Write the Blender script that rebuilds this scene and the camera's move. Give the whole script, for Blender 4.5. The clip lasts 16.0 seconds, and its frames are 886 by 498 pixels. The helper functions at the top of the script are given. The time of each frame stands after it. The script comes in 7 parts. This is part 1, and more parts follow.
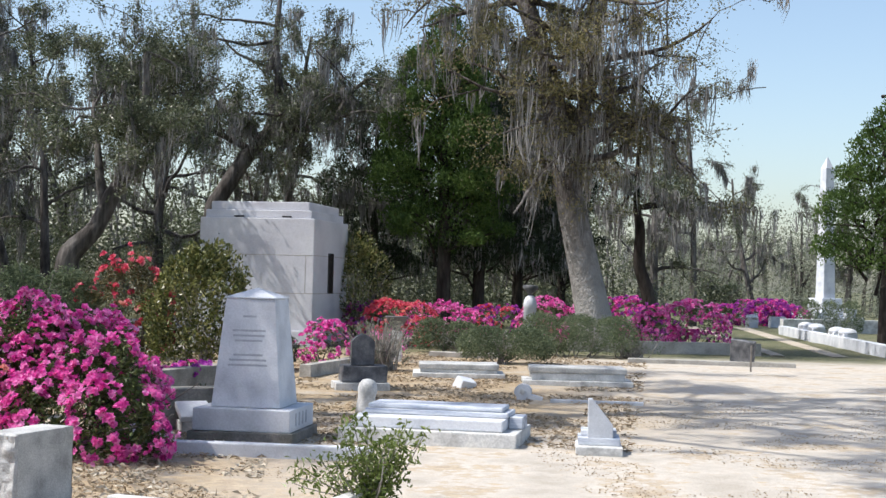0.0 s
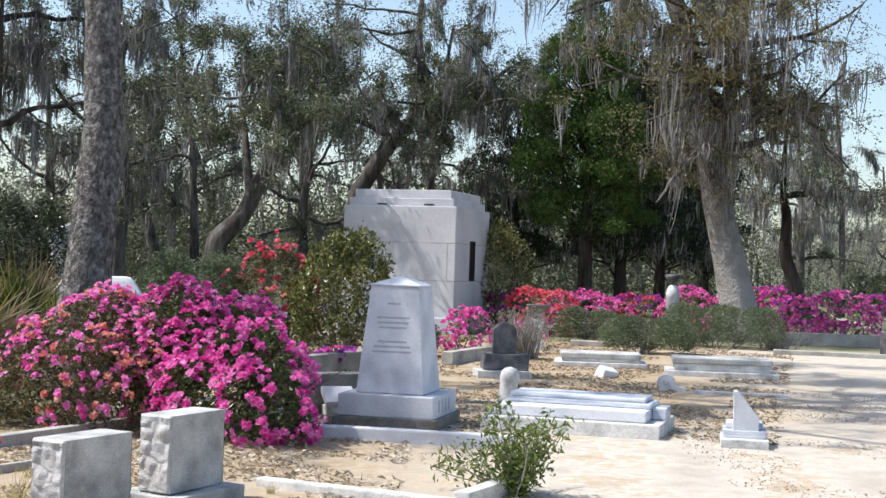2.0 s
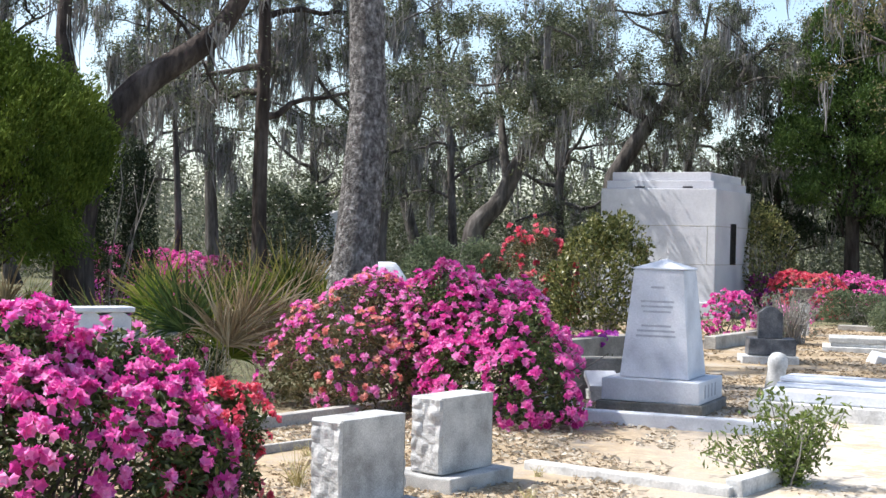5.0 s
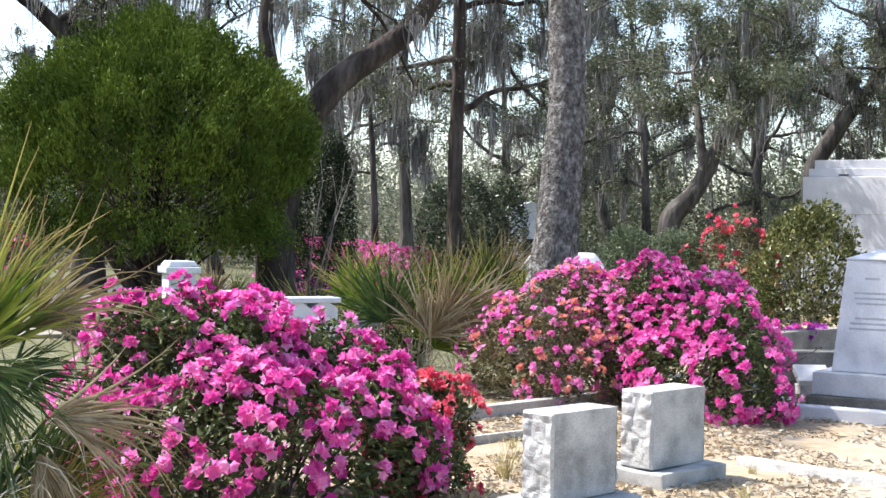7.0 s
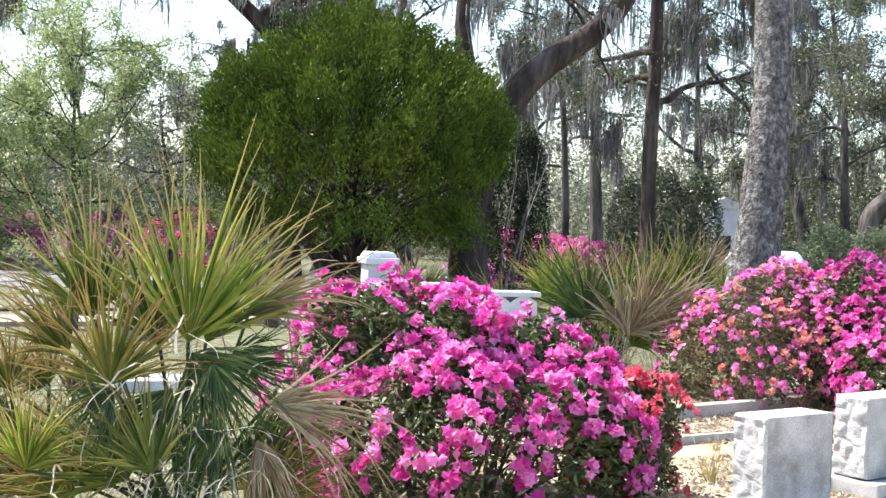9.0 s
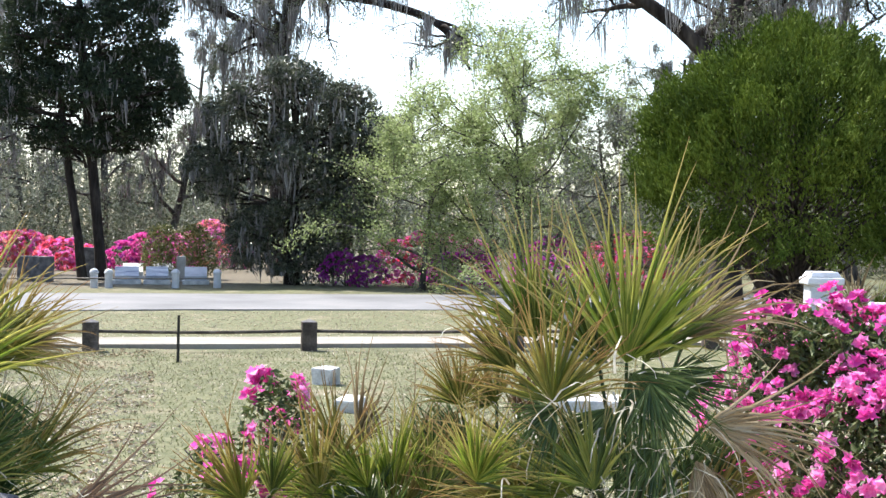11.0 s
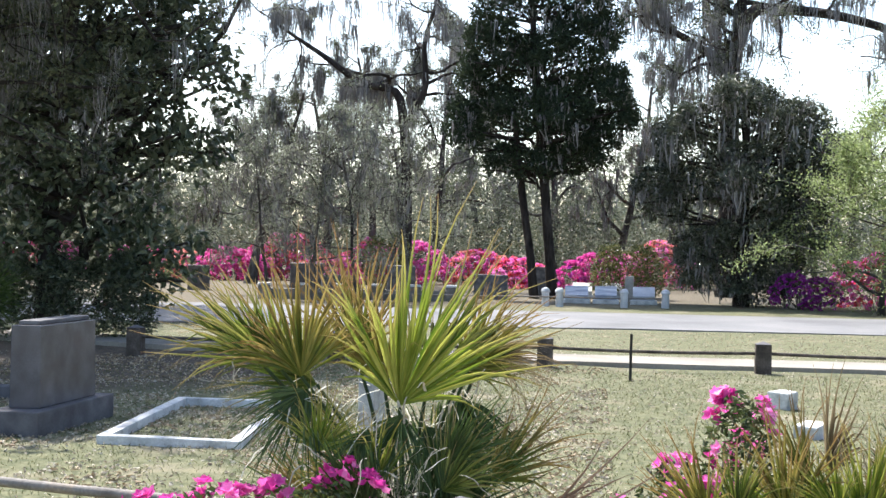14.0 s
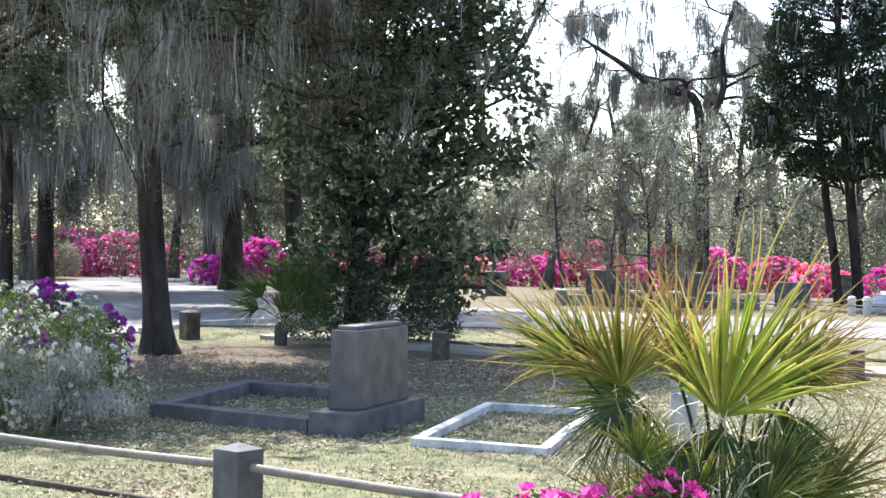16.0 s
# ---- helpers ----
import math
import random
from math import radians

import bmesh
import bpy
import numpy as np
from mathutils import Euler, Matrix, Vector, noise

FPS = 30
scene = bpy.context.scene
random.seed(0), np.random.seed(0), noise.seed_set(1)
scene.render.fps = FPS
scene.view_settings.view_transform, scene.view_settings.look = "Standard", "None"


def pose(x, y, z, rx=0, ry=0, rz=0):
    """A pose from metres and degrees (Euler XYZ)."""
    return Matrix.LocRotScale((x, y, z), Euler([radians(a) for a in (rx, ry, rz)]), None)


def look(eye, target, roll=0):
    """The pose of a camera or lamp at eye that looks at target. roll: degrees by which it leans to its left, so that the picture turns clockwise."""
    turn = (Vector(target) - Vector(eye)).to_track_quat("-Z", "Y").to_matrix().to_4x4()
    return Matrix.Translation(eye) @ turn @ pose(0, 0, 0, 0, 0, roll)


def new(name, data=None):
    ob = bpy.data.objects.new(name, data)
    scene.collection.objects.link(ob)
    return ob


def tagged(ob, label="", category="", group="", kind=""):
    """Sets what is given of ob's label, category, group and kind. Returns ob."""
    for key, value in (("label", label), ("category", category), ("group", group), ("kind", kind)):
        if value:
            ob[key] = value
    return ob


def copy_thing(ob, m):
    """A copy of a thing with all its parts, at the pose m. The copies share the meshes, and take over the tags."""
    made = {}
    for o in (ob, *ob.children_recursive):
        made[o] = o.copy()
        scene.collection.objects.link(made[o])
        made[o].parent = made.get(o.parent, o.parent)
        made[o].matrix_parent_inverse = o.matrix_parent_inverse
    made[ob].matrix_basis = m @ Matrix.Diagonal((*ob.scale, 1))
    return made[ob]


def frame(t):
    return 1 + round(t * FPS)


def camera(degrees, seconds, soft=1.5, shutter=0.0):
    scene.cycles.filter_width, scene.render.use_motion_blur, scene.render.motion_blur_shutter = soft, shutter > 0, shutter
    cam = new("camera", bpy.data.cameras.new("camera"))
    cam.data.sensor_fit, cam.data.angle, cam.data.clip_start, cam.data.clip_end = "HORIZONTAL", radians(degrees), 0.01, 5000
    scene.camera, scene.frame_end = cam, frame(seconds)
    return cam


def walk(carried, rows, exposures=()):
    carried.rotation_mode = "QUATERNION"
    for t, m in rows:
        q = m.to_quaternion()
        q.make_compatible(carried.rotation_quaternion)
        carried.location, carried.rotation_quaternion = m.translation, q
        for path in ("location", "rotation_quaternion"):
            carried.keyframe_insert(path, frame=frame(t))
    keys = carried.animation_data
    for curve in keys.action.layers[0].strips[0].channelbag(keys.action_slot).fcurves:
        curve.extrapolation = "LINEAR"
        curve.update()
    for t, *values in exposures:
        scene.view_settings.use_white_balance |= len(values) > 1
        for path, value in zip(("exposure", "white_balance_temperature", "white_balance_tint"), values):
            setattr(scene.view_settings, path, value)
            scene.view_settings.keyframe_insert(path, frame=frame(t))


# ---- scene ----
cam = camera(35.71, 16.0)
PATH = [
    (0, (0.242, 0.041, 1.603), (0.2416, 2.0402, 1.6502), 1.40),
    (0.5, (0.235, 0.030, 1.606), (0.1174, 2.0259, 1.6367), 1.25),
    (1, (0.227, 0.018, 1.610), (0.0955, 2.0138, 1.6369), 1.01),
    (1.5, (0.220, 0.007, 1.614), (0.0638, 2.0009, 1.6243), 1.22),
    (2, (0.212, 0.012, 1.612), (0.0088, 2.0019, 1.6356), 1.82),
    (2.5, (0.203, 0.018, 1.610), (-0.0314, 2.0037, 1.6237), 1.46),
    (3, (0.195, 0.023, 1.608), (-0.1268, 1.9968, 1.6082), 0.82),
    (3.2, (0.188, 0.024, 1.608), (-0.1550, 1.9939, 1.6054), 0.99),
    (5.3, (0.117, 0.031, 1.599), (-0.4894, 1.9365, 1.5899), 1.54),
    (5.5, (0.110, 0.031, 1.599), (-0.5272, 1.9270, 1.5885), 1.74),
    (6, (0.065, 0.048, 1.597), (-0.6630, 1.9108, 1.5786), 1.38),
    (6.5, (0.019, 0.065, 1.596), (-0.7603, 1.9064, 1.5754), 0.87),
    (7, (-0.027, 0.081, 1.594), (-0.8469, 1.9051, 1.5668), 1.11),
    (7.5, (-0.101, 0.068, 1.594), (-0.9657, 1.8706, 1.5557), 0.67),
    (8, (-0.175, 0.054, 1.593), (-1.0713, 1.8419, 1.5841), -0.11),
    (8.5, (-0.181, 0.067, 1.596), (-1.1345, 1.8254, 1.5758), 0.18),
    (9, (-0.187, 0.081, 1.599), (-1.2423, 1.7792, 1.5544), 2.07),
    (9.5, (-0.151, 0.053, 1.601), (-1.3410, 1.6588, 1.5352), 2.16),
    (10, (-0.114, 0.025, 1.602), (-1.4651, 1.4990, 1.5535), 1.84),
    (10.2, (-0.111, 0.023, 1.602), (-1.5079, 1.4541, 1.5647), 1.46),
    (12.3, (-0.083, 0.000, 1.603), (-1.7723, 1.0703, 1.5808), 0.57),
    (12.5, (-0.080, -0.002, 1.603), (-1.7921, 1.0319, 1.5932), 0.44),
    (13, (-0.125, -0.012, 1.594), (-1.9008, 0.9081, 1.5862), 0.25),
    (13.5, (-0.170, -0.023, 1.585), (-1.9875, 0.8127, 1.5712), 0.74),
    (14, (-0.215, -0.033, 1.576), (-2.0755, 0.7019, 1.5693), 1.02),
    (14.5, (-0.211, -0.067, 1.581), (-2.1042, 0.5764, 1.5677), 1.18),
    (15, (-0.206, -0.102, 1.586), (-2.1322, 0.4359, 1.5685), 0.72),
    (15.5, (-0.201, -0.136, 1.591), (-2.1574, 0.2803, 1.5891), 0.83),
    (16, (-0.197, -0.171, 1.596), (-2.1695, 0.1570, 1.5906), 1.01),
]
EXPOSURES = [(0.0, 0.44), (3.0, 0.66), (7.0, 1.13), (9.5, 1.49), (12.5, 1.21), (14.0, 1.30), (16.0, 1.66)]

walk(cam, [(t, look(eye, target, roll)) for t, eye, target, roll in PATH], EXPOSURES)


# ---- light ----
SUN_AZ = Vector((-0.985, -0.14, 0)).normalized()   # towards the sun, level
SUN_EL = radians(55)

world = bpy.data.worlds.new("sky")
scene.world = world
world.use_nodes = True
wn = world.node_tree.nodes
sky = wn.new("ShaderNodeTexSky")
sky.sky_type, sky.sun_disc = "NISHITA", False
sky.sun_elevation = SUN_EL
sky.sun_rotation = math.atan2(SUN_AZ.x, SUN_AZ.y)
sky.air_density, sky.dust_density, sky.ozone_density = 1.0, 1.6, 1.0
world.node_tree.links.new(sky.outputs[0], wn["Background"].inputs[0])
wn["Background"].inputs[1].default_value = 0.145

sun = new("sun", bpy.data.lights.new("sun", "SUN"))
sun.data.energy, sun.data.angle, sun.data.color = 4.3, radians(0.53), (1.0, 0.97, 0.93)
sun.matrix_world = look((0, 0, 60), Vector((0, 0, 60)) - SUN_AZ * math.cos(SUN_EL) - Vector((0, 0, math.sin(SUN_EL))))


# ---- materials ----
def surface(name, cols, scale=3.0, rough=0.8, bump=0.3, fine=40.0, fine_amount=0.25, island=0.0, thin=0.0,
            metal=0.0, stretch=(1, 1, 1), each=0.0, spec=0.4, bump_dist=0.01, tip=None, blade=0.0):
    """A noise-mottled surface: broad stains between cols, fine grain, relief; island / each: variation per piece or per object."""
    m = bpy.data.materials.new(name)
    m.use_nodes = True
    n, l = m.node_tree.nodes, m.node_tree.links
    p = n["Principled BSDF"]
    tc, mp = n.new("ShaderNodeTexCoord"), n.new("ShaderNodeMapping")
    mp.inputs["Scale"].default_value = stretch
    l.new(tc.outputs["Object"], mp.inputs["Vector"])
    info = n.new("ShaderNodeObjectInfo")
    shift = n.new("ShaderNodeVectorMath")
    shift.operation = "SCALE"
    shift.inputs[0].default_value = (17, 11, 7)
    l.new(info.outputs["Random"], shift.inputs["Scale"])
    l.new(shift.outputs[0], mp.inputs["Location"])
    big = n.new("ShaderNodeTexNoise")
    big.inputs["Scale"].default_value, big.inputs["Detail"].default_value = scale, 5
    l.new(mp.outputs[0], big.inputs["Vector"])
    ramp = n.new("ShaderNodeValToRGB")
    while len(ramp.color_ramp.elements) < len(cols):
        ramp.color_ramp.elements.new(0.5)
    for k, (e, c) in enumerate(zip(ramp.color_ramp.elements, cols)):
        e.position = 0.3 + 0.4 * k / max(1, len(cols) - 1)
        e.color = (*c, 1)
    fac = big.outputs["Fac"]
    if island or each or blade:
        src = n.new("ShaderNodeNewGeometry").outputs["Random Per Island"] if island else info.outputs["Random"]
        if blade:
            tint = n.new("ShaderNodeAttribute")
            tint.attribute_name = "tint"
            src = tint.outputs["Fac"]
        mix = n.new("ShaderNodeMix")
        mix.inputs[0].default_value = island or each or blade
        spread = n.new("ShaderNodeMapRange")
        spread.inputs["To Min"].default_value, spread.inputs["To Max"].default_value = 0.25, 0.75
        l.new(src, spread.inputs["Value"])
        l.new(fac, mix.inputs[2])
        l.new(spread.outputs[0], mix.inputs[3])
        fac = mix.outputs[0]
    l.new(fac, ramp.inputs[0])
    small = n.new("ShaderNodeTexNoise")
    small.inputs["Scale"].default_value, small.inputs["Detail"].default_value = fine, 4
    l.new(mp.outputs[0], small.inputs["Vector"])
    grain = n.new("ShaderNodeMapRange")
    grain.inputs["From Min"].default_value, grain.inputs["From Max"].default_value = 0.25, 0.75
    grain.inputs["To Min"].default_value, grain.inputs["To Max"].default_value = 1 - fine_amount, 1 + fine_amount
    l.new(small.outputs["Fac"], grain.inputs["Value"])
    mul = n.new("ShaderNodeVectorMath")
    mul.operation = "SCALE"
    l.new(ramp.outputs[0], mul.inputs[0])
    l.new(grain.outputs[0], mul.inputs["Scale"])
    l.new(mul.outputs[0], p.inputs["Base Color"])
    colour = mul.outputs[0]
    if tip:
        along, late, mx = n.new("ShaderNodeAttribute"), n.new("ShaderNodeMapRange"), n.new("ShaderNodeMix")
        along.attribute_name = "along"
        late.inputs["From Min"].default_value, late.inputs["From Max"].default_value = tip[1]
        mx.data_type = "RGBA"
        mx.inputs[7].default_value = (*tip[0], 1)
        l.new(along.outputs["Fac"], late.inputs["Value"])
        l.new(late.outputs[0], mx.inputs[0])
        l.new(colour, mx.inputs[6])
        colour = mx.outputs[2]
        l.new(colour, p.inputs["Base Color"])
    p.inputs["Roughness"].default_value, p.inputs["Metallic"].default_value = rough, metal
    p.inputs["Specular IOR Level"].default_value = spec
    if bump:
        b = n.new("ShaderNodeBump")
        b.inputs["Strength"].default_value, b.inputs["Distance"].default_value = bump, bump_dist
        l.new(small.outputs["Fac"], b.inputs["Height"])
        l.new(b.outputs[0], p.inputs["Normal"])
    if thin:
        tr, ms = n.new("ShaderNodeBsdfTranslucent"), n.new("ShaderNodeMixShader")
        ms.inputs[0].default_value = thin
        l.new(colour, tr.inputs["Color"])
        l.new(p.outputs[0], ms.inputs[1])
        l.new(tr.outputs[0], ms.inputs[2])
        l.new(ms.outputs[0], n["Material Output"].inputs[0])
    return m


MARBLE = surface("weathered_marble", [(0.44, 0.46, 0.50), (0.58, 0.60, 0.64), (0.68, 0.69, 0.71)], 2.5, 0.7, 0.25, 60, 0.10)
MARBLE_OLD = surface("stained_marble", [(0.34, 0.34, 0.33), (0.56, 0.56, 0.55), (0.70, 0.69, 0.66)], 5, 0.85, 0.4, 45, 0.2)
MARBLE_GREY = surface("grey_weathered_marble", [(0.26, 0.265, 0.26), (0.42, 0.42, 0.41), (0.60, 0.595, 0.57)], 3.2, 0.85, 0.4, 40, 0.22)
VEINED = surface("veined_blue_marble", [(0.20, 0.24, 0.33), (0.50, 0.53, 0.59), (0.72, 0.73, 0.74)], 3.0, 0.55, 0.2, 30, 0.18, stretch=(0.6, 2.6, 5))
GRANITE = surface("pale_granite", [(0.24, 0.24, 0.23), (0.41, 0.41, 0.40), (0.52, 0.52, 0.50)], 5, 0.8, 0.4, 130, 0.25)
GRANITE_ROCK = surface("rock_faced_granite", [(0.38, 0.38, 0.37), (0.46, 0.46, 0.45), (0.54, 0.535, 0.52)], 14, 0.85, 0.5, 90, 0.2)
GRANITE_DARK = surface("polished_grey_granite", [(0.055, 0.055, 0.066), (0.08, 0.08, 0.094), (0.11, 0.11, 0.125)], 5, 0.22, 0.05, 160, 0.25, spec=0.5)
GRANITE_MID = surface("grey_granite", [(0.075, 0.071, 0.075), (0.115, 0.11, 0.115), (0.17, 0.163, 0.166)], 5, 0.7, 0.3, 140, 0.25, spec=0.25)
LIMESTONE = surface("mausoleum_limestone", [(0.46, 0.46, 0.50), (0.56, 0.56, 0.59), (0.62, 0.62, 0.64)], 0.8, 0.8, 0.25, 25, 0.07)
DARK_STONE = surface("blackened_stone", [(0.06, 0.065, 0.07), (0.13, 0.13, 0.14), (0.22, 0.22, 0.22)], 7, 0.85, 0.5, 60, 0.25)
CONCRETE = surface("old_concrete", [(0.26, 0.25, 0.22), (0.38, 0.36, 0.33), (0.48, 0.46, 0.42)], 3, 0.9, 0.5, 50, 0.25)
CONCRETE_BROWN = surface("brown_stained_concrete", [(0.15, 0.135, 0.115), (0.24, 0.22, 0.19), (0.34, 0.31, 0.27)], 3, 0.9, 0.5, 50, 0.25)
CONCRETE_DARK = surface("mossy_concrete", [(0.12, 0.12, 0.10), (0.20, 0.19, 0.17), (0.30, 0.28, 0.25)], 3, 0.9, 0.5, 50, 0.25)
BRONZE = surface("dark_bronze", [(0.02, 0.02, 0.025), (0.05, 0.05, 0.055)], 8, 0.5, 0.2, 60, 0.2, metal=0.6)
IRON = surface("dark_iron", [(0.02, 0.02, 0.02), (0.05, 0.045, 0.04)], 8, 0.6, 0.2, 60, 0.2, metal=0.5)
PIPE = surface("dull_painted_pipe", [(0.13, 0.115, 0.10), (0.21, 0.19, 0.17), (0.24, 0.19, 0.14)], 6, 0.75, 0.3, 60, 0.25)
INSCRIPTION = surface("inscription_grey", [(0.34, 0.36, 0.40), (0.42, 0.44, 0.48)], 8, 0.9, 0, 60, 0.15)
ASPHALT = surface("worn_asphalt", [(0.125, 0.125, 0.13), (0.17, 0.17, 0.175), (0.22, 0.215, 0.215)], 0.5, 0.9, 0.3, 60, 0.15)
POST_BROWN = surface("brown_weathered_stone", [(0.05, 0.041, 0.035), (0.095, 0.078, 0.066), (0.16, 0.135, 0.115)], 6, 0.9, 0.6, 40, 0.3, spec=0.1)
PAVING = surface("pale_concrete_path", [(0.20, 0.178, 0.152), (0.275, 0.25, 0.215), (0.34, 0.315, 0.275)], 0.8, 0.9, 0.3, 40, 0.15)
BARK_OAK = surface("oak_bark", [(0.045, 0.040, 0.037), (0.095, 0.086, 0.08), (0.18, 0.168, 0.157)], 3, 0.95, 0.9, 14, 0.45, stretch=(1, 1, 0.22), bump_dist=0.05, spec=0.08)
BARK_PALE = surface("pale_lichened_bark", [(0.06, 0.053, 0.05), (0.15, 0.14, 0.134), (0.32, 0.305, 0.295)], 15, 0.95, 1.0, 40, 0.55, stretch=(1, 1, 0.75), bump_dist=0.06, spec=0.08)
BARK_DARK = surface("dark_bark", [(0.022, 0.018, 0.016), (0.045, 0.038, 0.034), (0.08, 0.07, 0.06)], 4, 0.95, 0.9, 14, 0.4, stretch=(1, 1, 0.25), bump_dist=0.04, spec=0.08)
LEAF_OAK = surface("oak_leaves", [(0.034, 0.045, 0.020), (0.095, 0.112, 0.055), (0.25, 0.26, 0.165)], 0.6, 0.36, 0, 20, 0.1, island=0.6, thin=0.24)
LEAF_DARK = surface("glossy_dark_leaves", [(0.026, 0.038, 0.021), (0.070, 0.092, 0.050), (0.175, 0.195, 0.12)], 0.6, 0.30, 0, 20, 0.1, island=0.7, thin=0.34, spec=0.5)
LEAF_CEDAR = surface("cedar_foliage", [(0.022, 0.048, 0.010), (0.062, 0.115, 0.020), (0.135, 0.205, 0.042)], 0.8, 0.7, 0, 20, 0.1, island=0.5, thin=0.2)
LEAF_DOME = surface("olive_cedar_sprays", [(0.030, 0.052, 0.008), (0.090, 0.135, 0.018), (0.20, 0.255, 0.042)], 1.3, 0.75, 0, 20, 0.1, island=0.4, thin=0.08, spec=0.2)
LEAF_CEDAR_DARK = surface("dark_cedar_foliage", [(0.013, 0.023, 0.012), (0.031, 0.048, 0.022), (0.062, 0.084, 0.040)], 0.8, 0.7, 0, 20, 0.1, island=0.5, thin=0.25)
LEAF_SPRING = surface("fresh_spring_leaves", [(0.16, 0.21, 0.07), (0.30, 0.37, 0.15), (0.48, 0.53, 0.29)], 0.6, 0.5, 0, 20, 0.1, island=0.6, thin=0.5)
LEAF_GREY = surface("grey_green_leaves", [(0.11, 0.13, 0.09), (0.22, 0.24, 0.17), (0.36, 0.37, 0.29)], 0.6, 0.6, 0, 20, 0.1, island=0.6, thin=0.35)
LEAF_RUST = surface("olive_gold_leaves", [(0.065, 0.068, 0.026), (0.16, 0.148, 0.062), (0.30, 0.25, 0.115)], 0.6, 0.5, 0, 20, 0.1, island=0.6, thin=0.3)
LEAF_AZALEA = surface("azalea_leaves", [(0.025, 0.04, 0.012), (0.07, 0.10, 0.03), (0.17, 0.20, 0.07)], 2, 0.42, 0, 20, 0.1, island=0.7, thin=0.3)
MOSS = surface("hanging_moss", [(0.125, 0.118, 0.112), (0.235, 0.225, 0.216), (0.40, 0.39, 0.375)], 0.5, 0.95, 0, 20, 0.1, island=0.6, thin=0.15, spec=0.1)
PALM_LEAF = surface("palmetto_blades", [(0.035, 0.062, 0.012), (0.12, 0.165, 0.026), (0.30, 0.31, 0.075)], 9, 0.45, 0, 20, 0.12, blade=0.8, thin=0.35, spec=0.3, tip=((0.34, 0.25, 0.12), (0.5, 1.0)))
PALM_PALE = surface("bleached_palmetto_strips", [(0.30, 0.28, 0.20), (0.48, 0.45, 0.35), (0.62, 0.60, 0.52)], 2.5, 0.6, 0, 20, 0.12, island=0.6, thin=0.3)
PALM_LIME = surface("young_palmetto_blades", [(0.06, 0.115, 0.012), (0.185, 0.25, 0.03), (0.40, 0.41, 0.09)], 9, 0.45, 0, 20, 0.12, blade=0.8, thin=0.42, spec=0.3, tip=((0.38, 0.29, 0.12), (0.5, 1.0)))
PALM_BRONZE = surface("bronze_tipped_palmetto_blades", [(0.05, 0.085, 0.012), (0.16, 0.185, 0.03), (0.34, 0.30, 0.08)], 9, 0.45, 0, 20, 0.12, blade=0.8, thin=0.4, spec=0.3, tip=((0.25, 0.15, 0.065), (0.30, 0.9)))
PALM_DRY = surface("dry_palmetto_blades", [(0.14, 0.10, 0.055), (0.31, 0.24, 0.14), (0.50, 0.43, 0.30)], 2.5, 0.6, 0, 20, 0.12, blade=0.65, thin=0.3)
MAGENTA = surface("magenta_petals", [(0.56, 0.03, 0.28), (0.78, 0.10, 0.45), (0.92, 0.34, 0.66)], 1.2, 0.6, 0, 30, 0.06, island=0.75, thin=0.45)
PINK = surface("pink_petals", [(0.76, 0.11, 0.46), (0.88, 0.26, 0.62), (0.94, 0.52, 0.78)], 1.2, 0.6, 0, 30, 0.06, island=0.75, thin=0.5)
CORAL = surface("coral_red_petals", [(0.60, 0.045, 0.11), (0.78, 0.13, 0.20), (0.89, 0.34, 0.40)], 1.2, 0.6, 0, 30, 0.06, island=0.7, thin=0.55)
PURPLE = surface("purple_petals", [(0.26, 0.02, 0.27), (0.40, 0.05, 0.40), (0.58, 0.14, 0.56)], 1.2, 0.6, 0, 30, 0.06, island=0.6, thin=0.5)
SALMON = surface("salmon_petals", [(0.68, 0.20, 0.17), (0.78, 0.34, 0.29), (0.82, 0.48, 0.42)], 1.2, 0.6, 0, 30, 0.06, island=0.6, thin=0.5)
WHITE_BLOOM = surface("white_petals", [(0.70, 0.70, 0.62), (0.82, 0.82, 0.76)], 1.2, 0.6, 0, 30, 0.06, island=0.6, thin=0.4)
DRY_LEAF = surface("dry_fallen_leaves", [(0.20, 0.148, 0.095), (0.35, 0.27, 0.175), (0.55, 0.46, 0.33)], 2, 0.85, 0, 20, 0.1, island=0.7, thin=0.15)
PALE_LEAF = surface("bleached_fallen_leaves", [(0.26, 0.21, 0.15), (0.46, 0.40, 0.31), (0.64, 0.58, 0.48)], 2, 0.85, 0, 20, 0.1, island=0.7, thin=0.15)
DRY_GRASS = surface("dry_lawn_blades", [(0.07, 0.09, 0.03), (0.14, 0.155, 0.06), (0.27, 0.25, 0.15)], 0.25, 0.8, 0, 20, 0.1, island=0.6, thin=0.45)


# ---- mesh builders ----
def mesh_of(name, verts, faces, mat, smooth=False):
    me = bpy.data.meshes.new(name)
    me.from_pydata([tuple(v) for v in verts] if not isinstance(verts, np.ndarray) else verts.tolist(), [],
                   faces.tolist() if isinstance(faces, np.ndarray) else faces)
    me.materials.append(mat)
    if smooth:
        me.polygons.foreach_set("use_smooth", [True] * len(me.polygons))
    me.update()
    return me


def part(name, source, mat, parent, label="", smooth=False, pos=None):
    """Links a bmesh or a mesh as one mesh object under a thing or a part."""
    if isinstance(source, bmesh.types.BMesh):
        me = bpy.data.meshes.new(name)
        source.normal_update()
        source.to_mesh(me)
        source.free()
        me.materials.append(mat)
        if smooth:
            me.polygons.foreach_set("use_smooth", [True] * len(me.polygons))
    else:
        me = source
    ob = new(name, me)
    ob.parent = parent
    if pos:
        ob.location = pos
    return tagged(ob, label)


